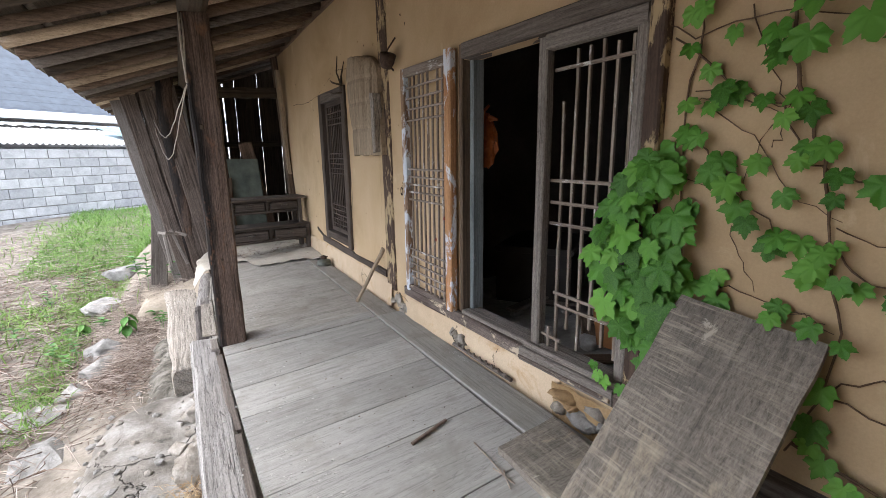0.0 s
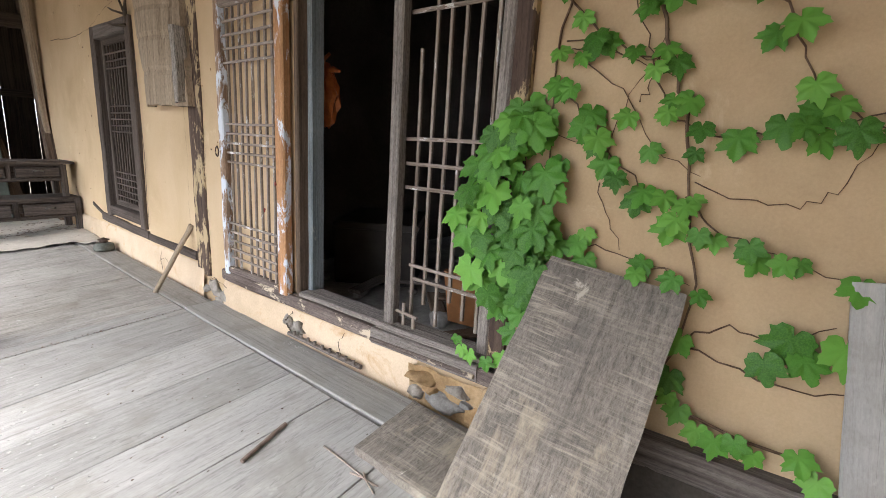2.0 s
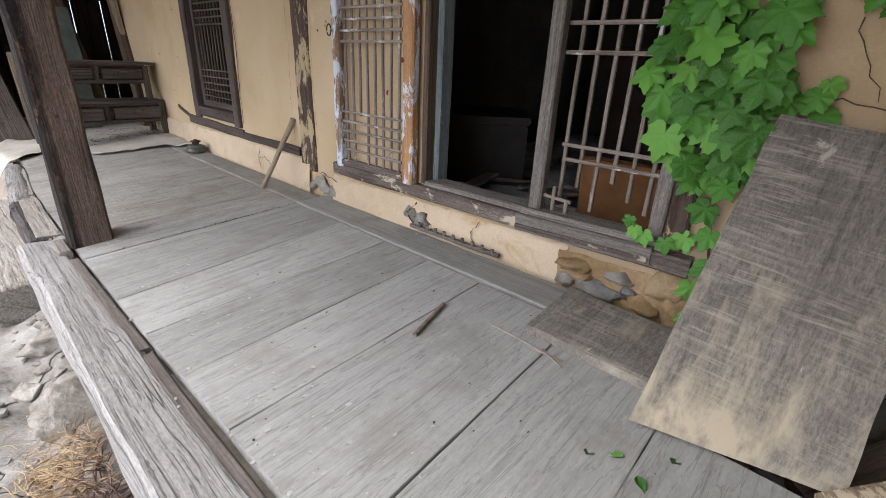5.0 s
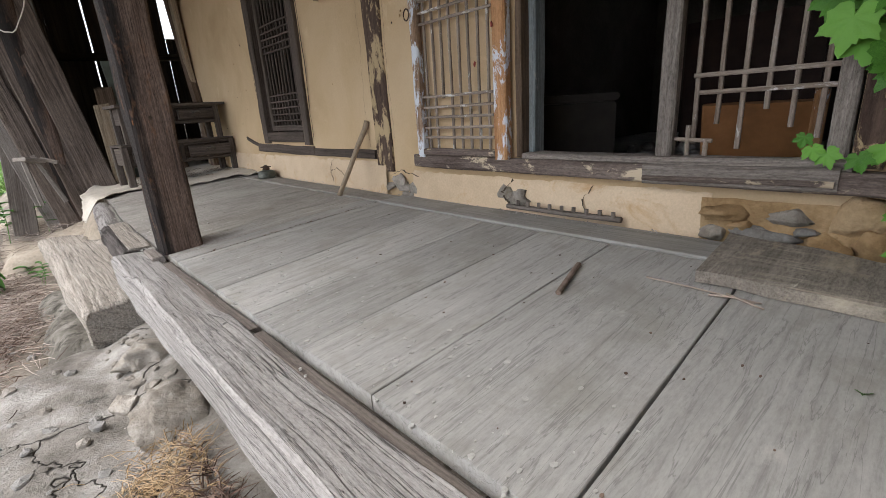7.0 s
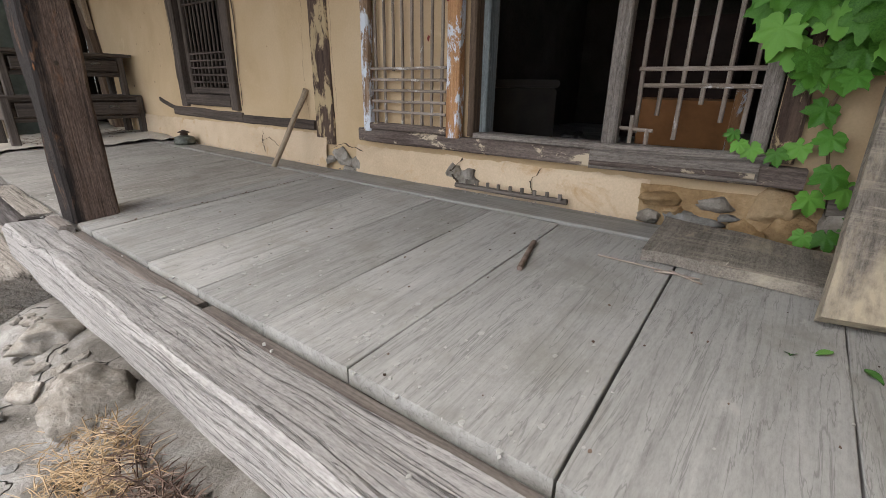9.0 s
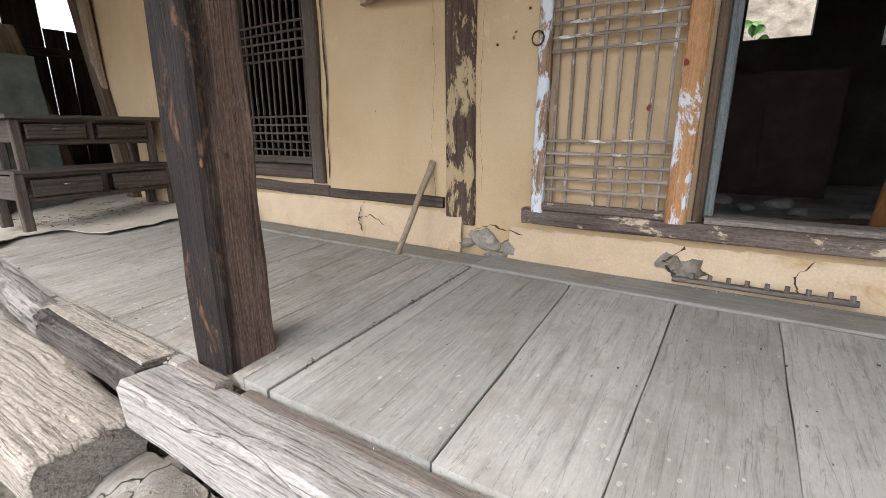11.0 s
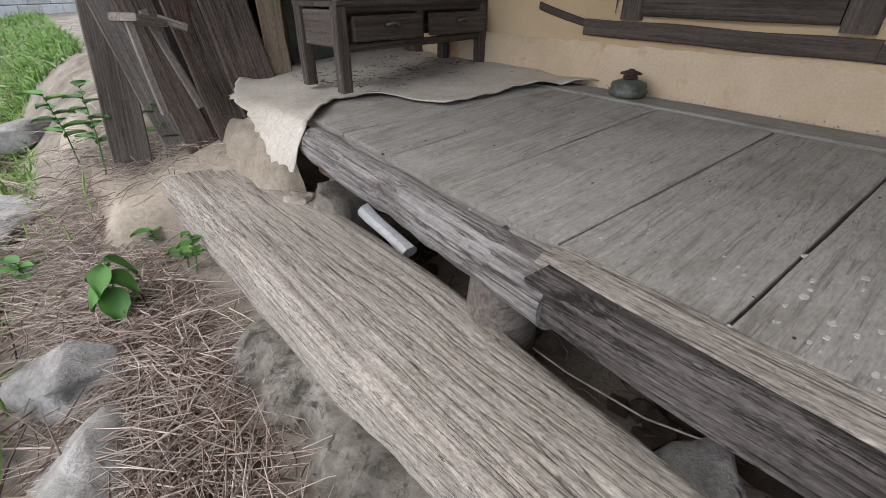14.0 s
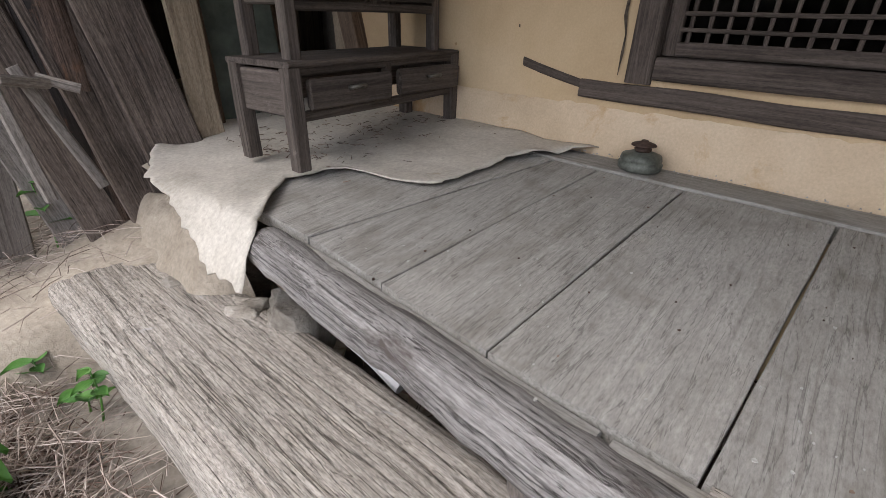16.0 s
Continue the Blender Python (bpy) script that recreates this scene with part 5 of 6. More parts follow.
# ---- leaning boards and shed beyond the deck ----
shed = thing("shed", "dark lean-to shed of gappy old boards", "shed", (0, 7.0, 0.4), "", "structure")
random.seed(11)
x = -1.28
while x < 1.05:
    w = random.uniform(0.14, 0.22)
    bar("board", (x + w / 2, 7.62, 0.25), (x + w / 2 + random.uniform(-0.02, 0.02), 7.62, 2.0 if 0.15 < x < 0.4 else 3.3), w - (0.007 if random.random() < 0.25 else 0.0), 0.022, DARK, shed, seed=int(400 + x * 50), seg=8)
    x += w
part("side_wall", boxm(1.0, 1.1, 5.6, 7.7, 0.3, 2.9), GLOOM, shed)
bar("beam", (-1.2, 6.2, 2.32), (0.2, 6.3, 2.38), 0.10, 0.12, DARK, shed, seed=430)
bar("beam", (-1.25, 7.5, 1.75), (1.0, 7.5, 1.78), 0.06, 0.08, DARK, shed, seed=431)
for k in range(9):
    y = 6.2 + 0.16 * k
    bar("board", (-1.02, y, 0.2), (-1.10, y, 2.45), 0.022, 0.158, DARK, shed, seed=490 + k, seg=8)
LEANERS = [(-1.41, 6.02, 0.12, -0.34, 2.2, GREY_FRAME), (-1.31, 5.95, 0.15, -0.33, 2.25, PLANK), (-1.20, 5.97, 0.10, -0.32, 2.3, PLANK), (-1.13, 5.91, 0.19, -0.31, 2.3, PLANK), (-0.975, 5.85, 0.22, -0.32, 2.35, PLANK)]
for i, (x, y, w, dx, top, mt) in enumerate(LEANERS):
    t = thing("leaning_board", "tall dark plank leaning against the shed", "board", (x, y, 0.3), "boards leaning on the shed")
    bar("plank", (x - dx * 0.1, y - 0.034, 0.12), (x + dx, y + 0.14, top), w, 0.03, mt, t, seed=440 + i, seg=14, rough=0.008)
for i, (x, y, w, dx, top, mt) in enumerate([(-0.84, 5.84, 0.12, 0.0, 1.18, SLAB), (-0.78, 5.98, 0.14, 0.0, 1.32, BROWN), (-0.50, 6.05, 0.36, -0.06, 1.55, GREEN_PANEL), (-0.20, 6.15, 0.16, -0.30, 1.75, BROWN), (-1.60, 6.0, 0.16, 0.10, 0.98, FRAME)]):
    t = thing("leaning_board", "short weathered board standing by the shed", "board", (x, y, 0.3), "short boards by the shed")
    bar("plank", (x, y, 0.14), (x + dx, y + 0.06, top), w, 0.025, mt, t, seed=460 + i, seg=8, rough=0.008, ends=0.03)
bar("post", (0.0, 5.98, 0.45), (-0.08, 6.02, 2.6), 0.05, 0.09, SLAB, shed, seed=478, seg=14, rough=0.01)
stool = thing("broken_stool", "broken grey wooden stool lying by the boards", "stool", (-1.42, 5.95, 0.3))
bar("seat", (-1.49, 5.72, 0.78), (-1.37, 5.80, 0.75), 0.14, 0.03, GREY_FRAME, stool, seed=470)
bar("leg", (-1.47, 5.74, 0.78), (-1.44, 5.72, 0.40), 0.035, 0.03, GREY_FRAME, stool, seed=471)
bar("leg", (-1.40, 5.79, 0.80), (-1.28, 5.76, 0.40), 0.035, 0.03, GREY_FRAME, stool, seed=472)
bar("rung", (-1.36, 5.77, 0.77), (-1.26, 5.74, 0.73), 0.03, 0.03, GREY_FRAME, stool, seed=473)
tagged(part("sand_bank", grid([-2.05 + 0.03 * i for i in range(34)], [5.35 + 0.04 * i for i in range(52)], lambda x, y: 0.03 + 0.18 * smooth(5.7, 6.6, y) + 0.16 * smooth(-1.65, -1.10, x) - 0.34 * smooth(-1.72 + 0.12 * noise.noise(Vector((y * 2, 4, 4))), -2.0, x) - 0.25 * smooth(5.66, 5.38, y) + 0.02 * noise.noise(Vector((x * 4, y * 4, 8)))), SAND), "pale sandy bank beside the flooring sheet", "ground", "", "structure")

# ---- inside the rooms ----
box = thing("storage_chest", "dusty black chest in the dark room", "chest", (0.9, 2.4, 0.6))
part("body", timber(0.62, 0.5, 0.34, 4, 0.004, 0.015, 1), BLACK, box, "", pose(0.95, 2.35, 0.77, 0, 0, 35))
part("lid", timber(0.64, 0.52, 0.04, 4, 0.004, 0.012, 2), BLACK, box, "", pose(0.95, 2.35, 0.965, 0, 0, 35))
cab = thing("wardrobe", "dusty maroon wardrobe against the back wall", "wardrobe", (2.4, 1.95, 0.6))
part("body", boxm(2.2, 2.7, 1.33, 2.16, 0.6, 1.42), MAROON, cab)
part("door", boxm(2.175, 2.197, 1.36, 1.74, 0.66, 1.38), MAROON, cab)
part("door", boxm(2.175, 2.197, 1.755, 2.13, 0.66, 1.38), MAROON, cab)
drawer = thing("veneer_box", "orange veneered drawer front leaning inside the door", "drawer", (0.45, 1.4, 0.6))
part("panel", timber(0.27, 0.33, 0.03, 3, 0.002, 0.006, 3), CRATE, drawer, "", pose(0.48, 1.26, 0.78, 0, 75, 10))
part("side", timber(0.30, 0.04, 0.03, 3, 0.002, 0.006, 4), ORANGE_WOOD, drawer, "", pose(0.47, 1.08, 0.80, 0, 75, 10))
paper = tagged(part("paper_panel", boxm(3.36, 3.362, 0.51, 1.03, 1.68, 2.35), PAPER), "faded white paper window lit from behind", "panel", "", "structure")
bagm = bmesh.new()
bmesh.ops.create_icosphere(bagm, subdivisions=3, radius=1.0)
for v in bagm.verts:
    d = v.co.copy()
    k = 1 + 0.28 * noise.noise(d * 2.5) + 0.2 * noise.noise(d * 6)
    v.co = Vector((d.x * 0.05 * k, d.y * 0.055 * k * (1.15 - 0.5 * max(0, d.z)), d.z * 0.14 * k))
part("plastic_bag", bagm, BAG, None, "", Matrix.Translation((0.21, 2.0, 1.65)))
bag = scene.objects["plastic_bag"]
tagged(bag, "crumpled orange plastic bag hung inside the doorway", "plastic bag")
part("knot", tube([(0.20, 2.02, 1.76), (0.18, 1.995, 1.80), (0.20, 1.97, 1.83)], 0.02, 0.006, 8, jitter=0.3), BAG, bag)
part("handle", tube([(0.20, 2.02, 1.75), (0.21, 1.96, 1.765), (0.22, 1.925, 1.755)], 0.018, 0.006, 8, jitter=0.3), BAG, bag)
random.seed(21)
for i in range(34):
    x, y = random.uniform(0.25, 1.7), random.uniform(0.9, 2.6)
    if abs(x - 0.95) < 0.4 and abs(y - 2.42) < 0.4:
        continue
    r = random.uniform(0.02, 0.075)
    tagged(part("debris_lump", rock(r, 120 + i, 0.6, sub=2), DUST if i % 3 else STONE, m=Matrix.Translation((x, y, 0.605 + r * 0.25))), "grey lump of fallen plaster on the room floor", "debris", "plaster lumps on the room floor")
for i in range(5):
    t = thing("scrap_plank", "dusty scrap of board on the room floor", "board", (0.6 + 0.2 * i, 1.5 + 0.15 * i, 0.6), "scrap boards in the room")
    a = random.uniform(0, 3.1)
    c = Vector((random.uniform(0.35, 1.3), random.uniform(1.2, 2.2), 0.625 + 0.01 * i))
    d = Vector((math.cos(a), math.sin(a), 0.04)) * random.uniform(0.12, 0.25)
    bar("plank", c - d, c + d, 0.08, 0.02, FRAME if i % 2 else BROWN, t, seed=480 + i)

# ---- yard wall and neighbours ----
yard_wall = thing("block_wall", "whitewashed concrete block wall across the yard", "wall", (-4.5, 12.5, 0.3), "", "structure")
A, B = Vector((-7.6, 9.6, 0)), Vector((-0.6, 15.2, 0))
ux = (B - A).normalized()
ang = math.degrees(math.atan2(ux.y, ux.x))
blk = mesh_from(timber(0.388, 0.15, 0.188, 2, 0.003, 0.008, 5), "block")
blk.materials.append(BLOCK)
L = (B - A).length
for r in range(8):
    n = int(L / 0.4)
    for c in range(n):
        d = 0.2 + 0.4 * c + (0.2 if r % 2 else 0)
        p = A + ux * d
        part("block", blk, None, yard_wall, "", Matrix.Translation((p.x, p.y, 0.30 + 0.2 * r)) @ Matrix.Rotation(radians(ang), 4, "Z") @ pose(0, random.uniform(-0.004, 0.004), 0))
core = timber(L, 0.11, 1.66, 2, 0, 0.002)
part("mortar", core, CONCRETE, yard_wall, "", Matrix.Translation(((A.x + B.x) / 2, (A.y + B.y) / 2, 0.97)) @ Matrix.Rotation(radians(ang), 4, "Z"))


def corrugated(w, d, rise, waves, amp=0.02):
    return grid([w * (i / (waves * 6) - 0.5) for i in range(waves * 6 + 1)], [d * j / 2 for j in range(3)], lambda x, y: rise * y / d + amp * math.sin(2 * math.pi * x / w * waves))


out = thing("outbuilding", "low outbuilding with white corrugated roofing behind the wall", "outbuilding", (-4, 13.5, 0.3))
RW = Matrix.Translation(((A.x + B.x) / 2, (A.y + B.y) / 2, 0)) @ Matrix.Rotation(radians(ang), 4, "Z")
part("roof_sheet", corrugated(7.2, 2.2, 0.42, 60), TIN_WHITE, out, "", RW @ Matrix.Translation((-0.2, -0.15, 1.90)))
part("roof_sheet", corrugated(1.7, 1.6, 0.4, 14), TIN_BLUE, out, "faded blue corrugated sheet", RW @ Matrix.Translation((3.3, -0.1, 2.0)))
part("wall", boxm(-3.6, 4.0, 0.3, 2.2, 0.2, 1.85), BLOCK, out, "", RW)
nb = thing("neighbour_house", "house with a blue-grey tiled roof beyond the yard", "house", (-7, 20, 0.3))
part("wall", boxm(-9, 9, 5.2, 10, 0.2, 3.0), BLOCK, nb, "", RW)
part("roof", slab([(4.2, 2.95), (7.6, 5.6), (11, 2.95), (11, 2.85), (4.2, 2.85)], -9.6, 9.6), SLATE, nb, "", RW @ Matrix(((0, 0, 1, 0), (1, 0, 0, 0), (0, 1, 0, 0), (0, 0, 0, 1))))
for k in range(12):
    part("roof_course", boxm(-9.6, 9.6, 0, 0.02, -0.01, 0.015), SLATE, nb, "", RW @ Matrix.Translation((0, 4.25 + 0.27 * k, 2.98 + 0.21 * k)))
part("fascia", boxm(-9.6, 9.6, 4.12, 4.18, 2.7, 2.93), TIN_WHITE, nb, "", RW)
part("canopy", corrugated(12, 2.4, 0.25, 40), TIN_WHITE, nb, "grey-white canopy sheet", RW @ Matrix.Translation((-1, 2.6, 2.42)))
pipe = thing("drain_pipe", "white plastic pipe stub on the block wall", "pipe", (-5.6, 11.2, 1.7))
part("stub", tube([(-5.9, 10.7, 1.72), (-5.75, 10.75, 1.74), (-5.6, 10.8, 1.66)], 0.05, 0.05, 10), WHITE, pipe)


# ---- vines ----
def ivy_leaf(r, seed):
    """A three-lobed toothed leaf, tip along +X, face +Z, slightly folded and drooping."""
    rnd = random.Random(seed)
    half = [(0, 1.0), (6, 0.88), (13, 0.84), (17, 0.75), (24, 0.73), (30, 0.60), (38, 0.70), (46, 0.78), (54, 0.95), (60, 0.80), (68, 0.76), (76, 0.64), (90, 0.60), (102, 0.70), (112, 0.56), (130, 0.54), (150, 0.48), (165, 0.38), (176, 0.14)]
    ring = []
    for a, k in half:
        ring.append((a, k * rnd.uniform(0.92, 1.06)))
    full = ring + [(-a, k * rnd.uniform(0.94, 1.05)) for a, k in ring[:0:-1]]
    bm = bmesh.new()
    curl, fold = rnd.uniform(0.15, 0.45), rnd.uniform(0.08, 0.3)

    def put(a, k):
        x, y = k * math.cos(radians(a)), k * math.sin(radians(a))
        z = -curl * max(0, x) ** 2 * 0.6 + fold * abs(y) * 0.6 - 0.28 * y * y + 0.03 * math.sin(a * 0.12 + seed)
        return bm.verts.new((x * r, y * r, z * r))

    c = bm.verts.new((0, 0, 0))
    inner = [put(a, k * 0.55) for a, k in full]
    outer = [put(a, k) for a, k in full]
    n = len(full)
    for i in range(n):
        j = (i + 1) % n
        bm.faces.new((c, inner[i], inner[j])).smooth = True
        bm.faces.new((inner[i], outer[i], outer[j], inner[j])).smooth = True
    return bm


def oval_leaf(r, seed):
    """A broad pointed leaf with a folded midrib, stalk end at the origin, tip along +X."""
    rnd = random.Random(seed)
    bm = bmesh.new()
    prof = [0.02, 0.30, 0.44, 0.46, 0.40, 0.28, 0.14, 0.01]
    rows = []
    for i, w in enumerate(prof):
        x = i / (len(prof) - 1)
        w *= rnd.uniform(0.92, 1.05)
        z = -0.35 * x * x
        rows.append([bm.verts.new((x * r * 2, s * w * r * 2 * 0.8, (z + abs(s) * 0.14) * r * 2)) for s in (-1, -0.5, 0, 0.5, 1)])
    for a, b in zip(rows, rows[1:]):
        for k in range(4):
            bm.faces.new((a[k], b[k], b[k + 1], a[k + 1])).smooth = True
    return bm


IVY = []
for k in range(6):
    me = mesh_from(ivy_leaf(1.0, k), "leaf")
    me.materials.append(LEAF)
    IVY.append(me)
OVAL = []
for k in range(4):
    me = mesh_from(oval_leaf(1.0, k), "leaf")
    me.materials.append(WEED)
    OVAL.append(me)


def facing(at, normal, tip, size):
    """The pose of a leaf with its face towards normal and its tip towards tip."""
    z = Vector(normal).normalized()
    x = (Vector(tip) - z * z.dot(Vector(tip))).normalized()
    y = z.cross(x)
    m = Matrix((x, y, z)).transposed().to_4x4()
    m.translation = at
    return m @ Matrix.Diagonal((size, size, size, 1))


vine = thing("wall_vine", "green three-lobed ivy vine climbing the wall by the door", "vine", (0.1, 0.8, 0.7))
rv = random.Random(5)


def vine_leaf(y, z, size, out=0.03):
    n = (-1, rv.uniform(-0.35, 0.35) - 0.15, rv.uniform(0.15, 0.75))
    tip = (rv.uniform(-0.3, 0.0), rv.uniform(-0.6, 0.6), -1)
    part("leaf", IVY[rv.randrange(6)], None, vine, "", facing((wall_x(y) - out, y, z), n, tip, size))


VINES = {
    "A": ([(0.76, 2.05), (0.78, 1.92), (0.81, 1.64), (0.79, 1.44), (0.78, 1.17), (0.80, 0.95)], 0.006, 5),
    "B": ([(0.59, 2.1), (0.55, 1.83), (0.50, 1.65), (0.45, 1.54), (0.43, 1.37), (0.38, 1.16), (0.39, 0.98), (0.45, 0.80)], 0.008, 7),
    "C": ([(0.38, 1.02), (0.29, 1.07), (0.19, 1.05), (0.10, 1.12)], 0.004, 0),
    "C2": ([(0.38, 0.99), (0.22, 0.96), (0.12, 0.95), (0.05, 0.98)], 0.004, 0),
    "D": ([(0.85, 1.91), (0.67, 1.75), (0.56, 1.69), (0.49, 1.55), (0.39, 1.51), (0.29, 1.52), (0.18, 1.55), (0.01, 1.6)], 0.005, 13),
    "E": ([(0.41, 2.0), (0.33, 1.84), (0.28, 1.73), (0.22, 1.62), (0.14, 1.55), (0.01, 1.5)], 0.005, 8),
    "F": ([(0.81, 1.72), (0.75, 1.73), (0.61, 1.70), (0.50, 1.65)], 0.003, 3),
    "G": ([(0.43, 1.37), (0.35, 1.29), (0.27, 1.27), (0.19, 1.24), (0.09, 1.22)], 0.004, 6),
    "H": ([(0.78, 1.62), (0.70, 1.56), (0.62, 1.45), (0.51, 1.36), (0.42, 1.32)], 0.004, 11),
    "I": ([(0.78, 1.17), (0.71, 1.2), (0.63, 1.21), (0.51, 1.19), (0.41, 1.17)], 0.004, 7),
    "J": ([(0.66, 1.95), (0.61, 1.80), (0.55, 1.70), (0.61, 1.58), (0.64, 1.45)], 0.003, 2),
    "K": ([(0.93, 1.98), (0.79, 1.90), (0.61, 1.92), (0.43, 1.87), (0.31, 1.95)], 0.004, 1),
    "L": ([(0.76, 1.72), (0.61, 1.62), (0.53, 1.48), (0.41, 1.42)], 0.003, 2),
    "M": ([(0.42, 1.41), (0.31, 1.37), (0.21, 1.37), (0.15, 1.41), (0.11, 1.51)], 0.003, 0),
    "N": ([(0.78, 1.76), (0.68, 1.73), (0.57, 1.69), (0.52, 1.71)], 0.003, 0),
    "O": ([(0.57, 1.59), (0.55, 1.64), (0.53, 1.76)], 0.003, 0),
    "P": ([(0.65, 1.38), (0.62, 1.30), (0.57, 1.21)], 0.003, 0),
    "Q": ([(0.87, 1.53), (0.78, 1.50), (0.70, 1.49)], 0.003, 0),
    "R": ([(0.52, 1.18), (0.45, 1.18), (0.39, 1.15)], 0.003, 0),
}
for key, (pts, r, n) in VINES.items():
    line = []
    for (y0, z0), (y1, z1) in zip(pts, pts[1:]):
        for k in range(4):
            f = k / 4
            y, z = y0 + (y1 - y0) * f, z0 + (z1 - z0) * f
            line.append((wall_x(y) - 0.008 - rv.uniform(0, 0.006), y + rv.uniform(-0.008, 0.008), z + rv.uniform(-0.008, 0.008)))
    line.append((wall_x(pts[-1][0]) - 0.01, *pts[-1]))
    part("stem", tube(line, r * 0.6, r * 0.3, 6, jitter=0.15), STEM, vine)
    n = int(n * 1.35)
    for k in range(n):
        p = line[int((k + rv.random()) / n * (len(line) - 1))]
        vine_leaf(p[1] + rv.uniform(-0.035, 0.035), p[2] + rv.uniform(-0.03, 0.03), rv.uniform(0.034, 0.06), rv.uniform(0.02, 0.055))
for k in range(84):
    f = (k + rv.random()) / 84
    z = 0.98 + 0.60 * f
    yc = 0.83 + 0.08 * math.sin(math.pi * f)
    vine_leaf(yc + rv.uniform(-1, 1) * (0.04 + 0.13 * math.sin(math.pi * f)), z, rv.uniform(0.05, 0.086), rv.uniform(0.02, 0.11))
for y, z, s in ((0.84, 0.90, 0.06), (0.81, 0.83, 0.055), (0.87, 0.80, 0.05), (0.79, 0.74, 0.062), (0.75, 0.70, 0.06), (0.82, 0.67, 0.055), (1.01, 0.80, 0.035), (0.98, 0.79, 0.04), (1.03, 0.83, 0.03), (0.92, 0.78, 0.04), (0.76, 0.57, 0.05), (0.81, 0.56, 0.045), (0.71, 0.62, 0.05), (0.36, 0.83, 0.05), (0.31, 0.80, 0.048), (0.27, 0.79, 0.05), (0.23, 0.81, 0.045), (0.39, 0.86, 0.04), (0.19, 0.78, 0.04), (0.17, 1.08, 0.075), (0.14, 1.04, 0.06), (0.21, 1.02, 0.06), (0.08, 1.09, 0.07), (0.11, 0.82, 0.05), (0.07, 0.78, 0.05), (0.03, 0.72, 0.055), (0.49, 1.93, 0.075), (0.41, 1.86, 0.07), (0.51, 1.84, 0.065)):
    vine_leaf(y, z, s, rv.uniform(0.03, 0.07))
for pts in ([(0.78, 1.1), (0.83, 0.9), (0.80, 0.75), (0.76, 0.6)], [(0.43, 0.84), (0.33, 0.82), (0.23, 0.80), (0.11, 0.8)]):
    part("stem", tube([(wall_x(y) - 0.03, y, z) for y, z in pts], 0.005, 0.003, 6, jitter=0.2), STEM, vine)


# ---- weeds ----
def weed(x, y, h, n, size, label="broad-leaved green weed growing by the log"):
    z = max(ground_z(x, y), apron_z(x, y) if -2.1 < x < -1.2 and y < 3.5 else -9)
    t = thing("weed", label, "weed", (x, y, z), "weeds in the yard")
    top = Vector((x + rv.uniform(-0.04, 0.04), y + rv.uniform(-0.04, 0.04), z + h))
    part("stem", tube([(x, y, z - 0.01), (x * 0.5 + top.x * 0.5 + 0.01, y * 0.5 + top.y * 0.5, z + h * 0.5), top], 0.004, 0.002, 5), WEED, t)
    for k in range(n):
        f = 0.35 + 0.65 * (k + 1) / n
        a = k * 2.4 + rv.uniform(-0.4, 0.4)
        p = Vector((x, y, z)).lerp(top, f)
        d = Vector((math.cos(a), math.sin(a), rv.uniform(-0.9, -0.2) if size > 0.055 else rv.uniform(-0.3, 0.3)))
        part("leaf", OVAL[k % 4], None, t, "", facing(p, (d.x * 0.5, d.y * 0.5, 0.8) if size > 0.055 else (d.x * -0.4, d.y * -0.4, 1), d, size * rv.uniform(0.7, 1.1)))


weed(-1.87, 5.10, 0.24, 9, 0.062, "large-leaved green weed among dry straw")
weed(-1.575, 5.22, 0.17, 8, 0.032)
weed(-1.59, 5.30, 0.10, 5, 0.03)
weed(-1.72, 6.05, 0.42, 12, 0.05, "tall green weed on the sandy bank")
weed(-1.80, 6.25, 0.34, 10, 0.05, "tall green weed on the sandy bank")
weed(-1.45, 6.0, 0.30, 6, 0.04, "thin green weed on the sandy bank")
weed(-2.25, 5.55, 0.16, 8, 0.06)
weed(-2.12, 5.62, 0.14, 7, 0.04)
weed(-1.66, 5.55, 0.10, 5, 0.035)
for k in range(26):
    weed(rv.uniform(-3.6, -2.15), rv.uniform(3.2, 8.5), rv.uniform(0.08, 0.25), rv.randrange(5, 9), rv.uniform(0.02, 0.04), "small green weed in the dry yard")


for k, (x, y) in enumerate(((-0.62, 0.80), (-0.57, 0.74), (-0.60, 0.70), (-0.52, 0.66))):
    tagged(part("fallen_leaf", OVAL[k], None, None, "", facing((x, y, deck_z(x) + 0.006), (0.1, 0.1, 1), (math.cos(k * 2), math.sin(k * 2), 0), 0.016)), "tiny fresh green leaf lying on the deck", "leaf", "leaves on the deck")


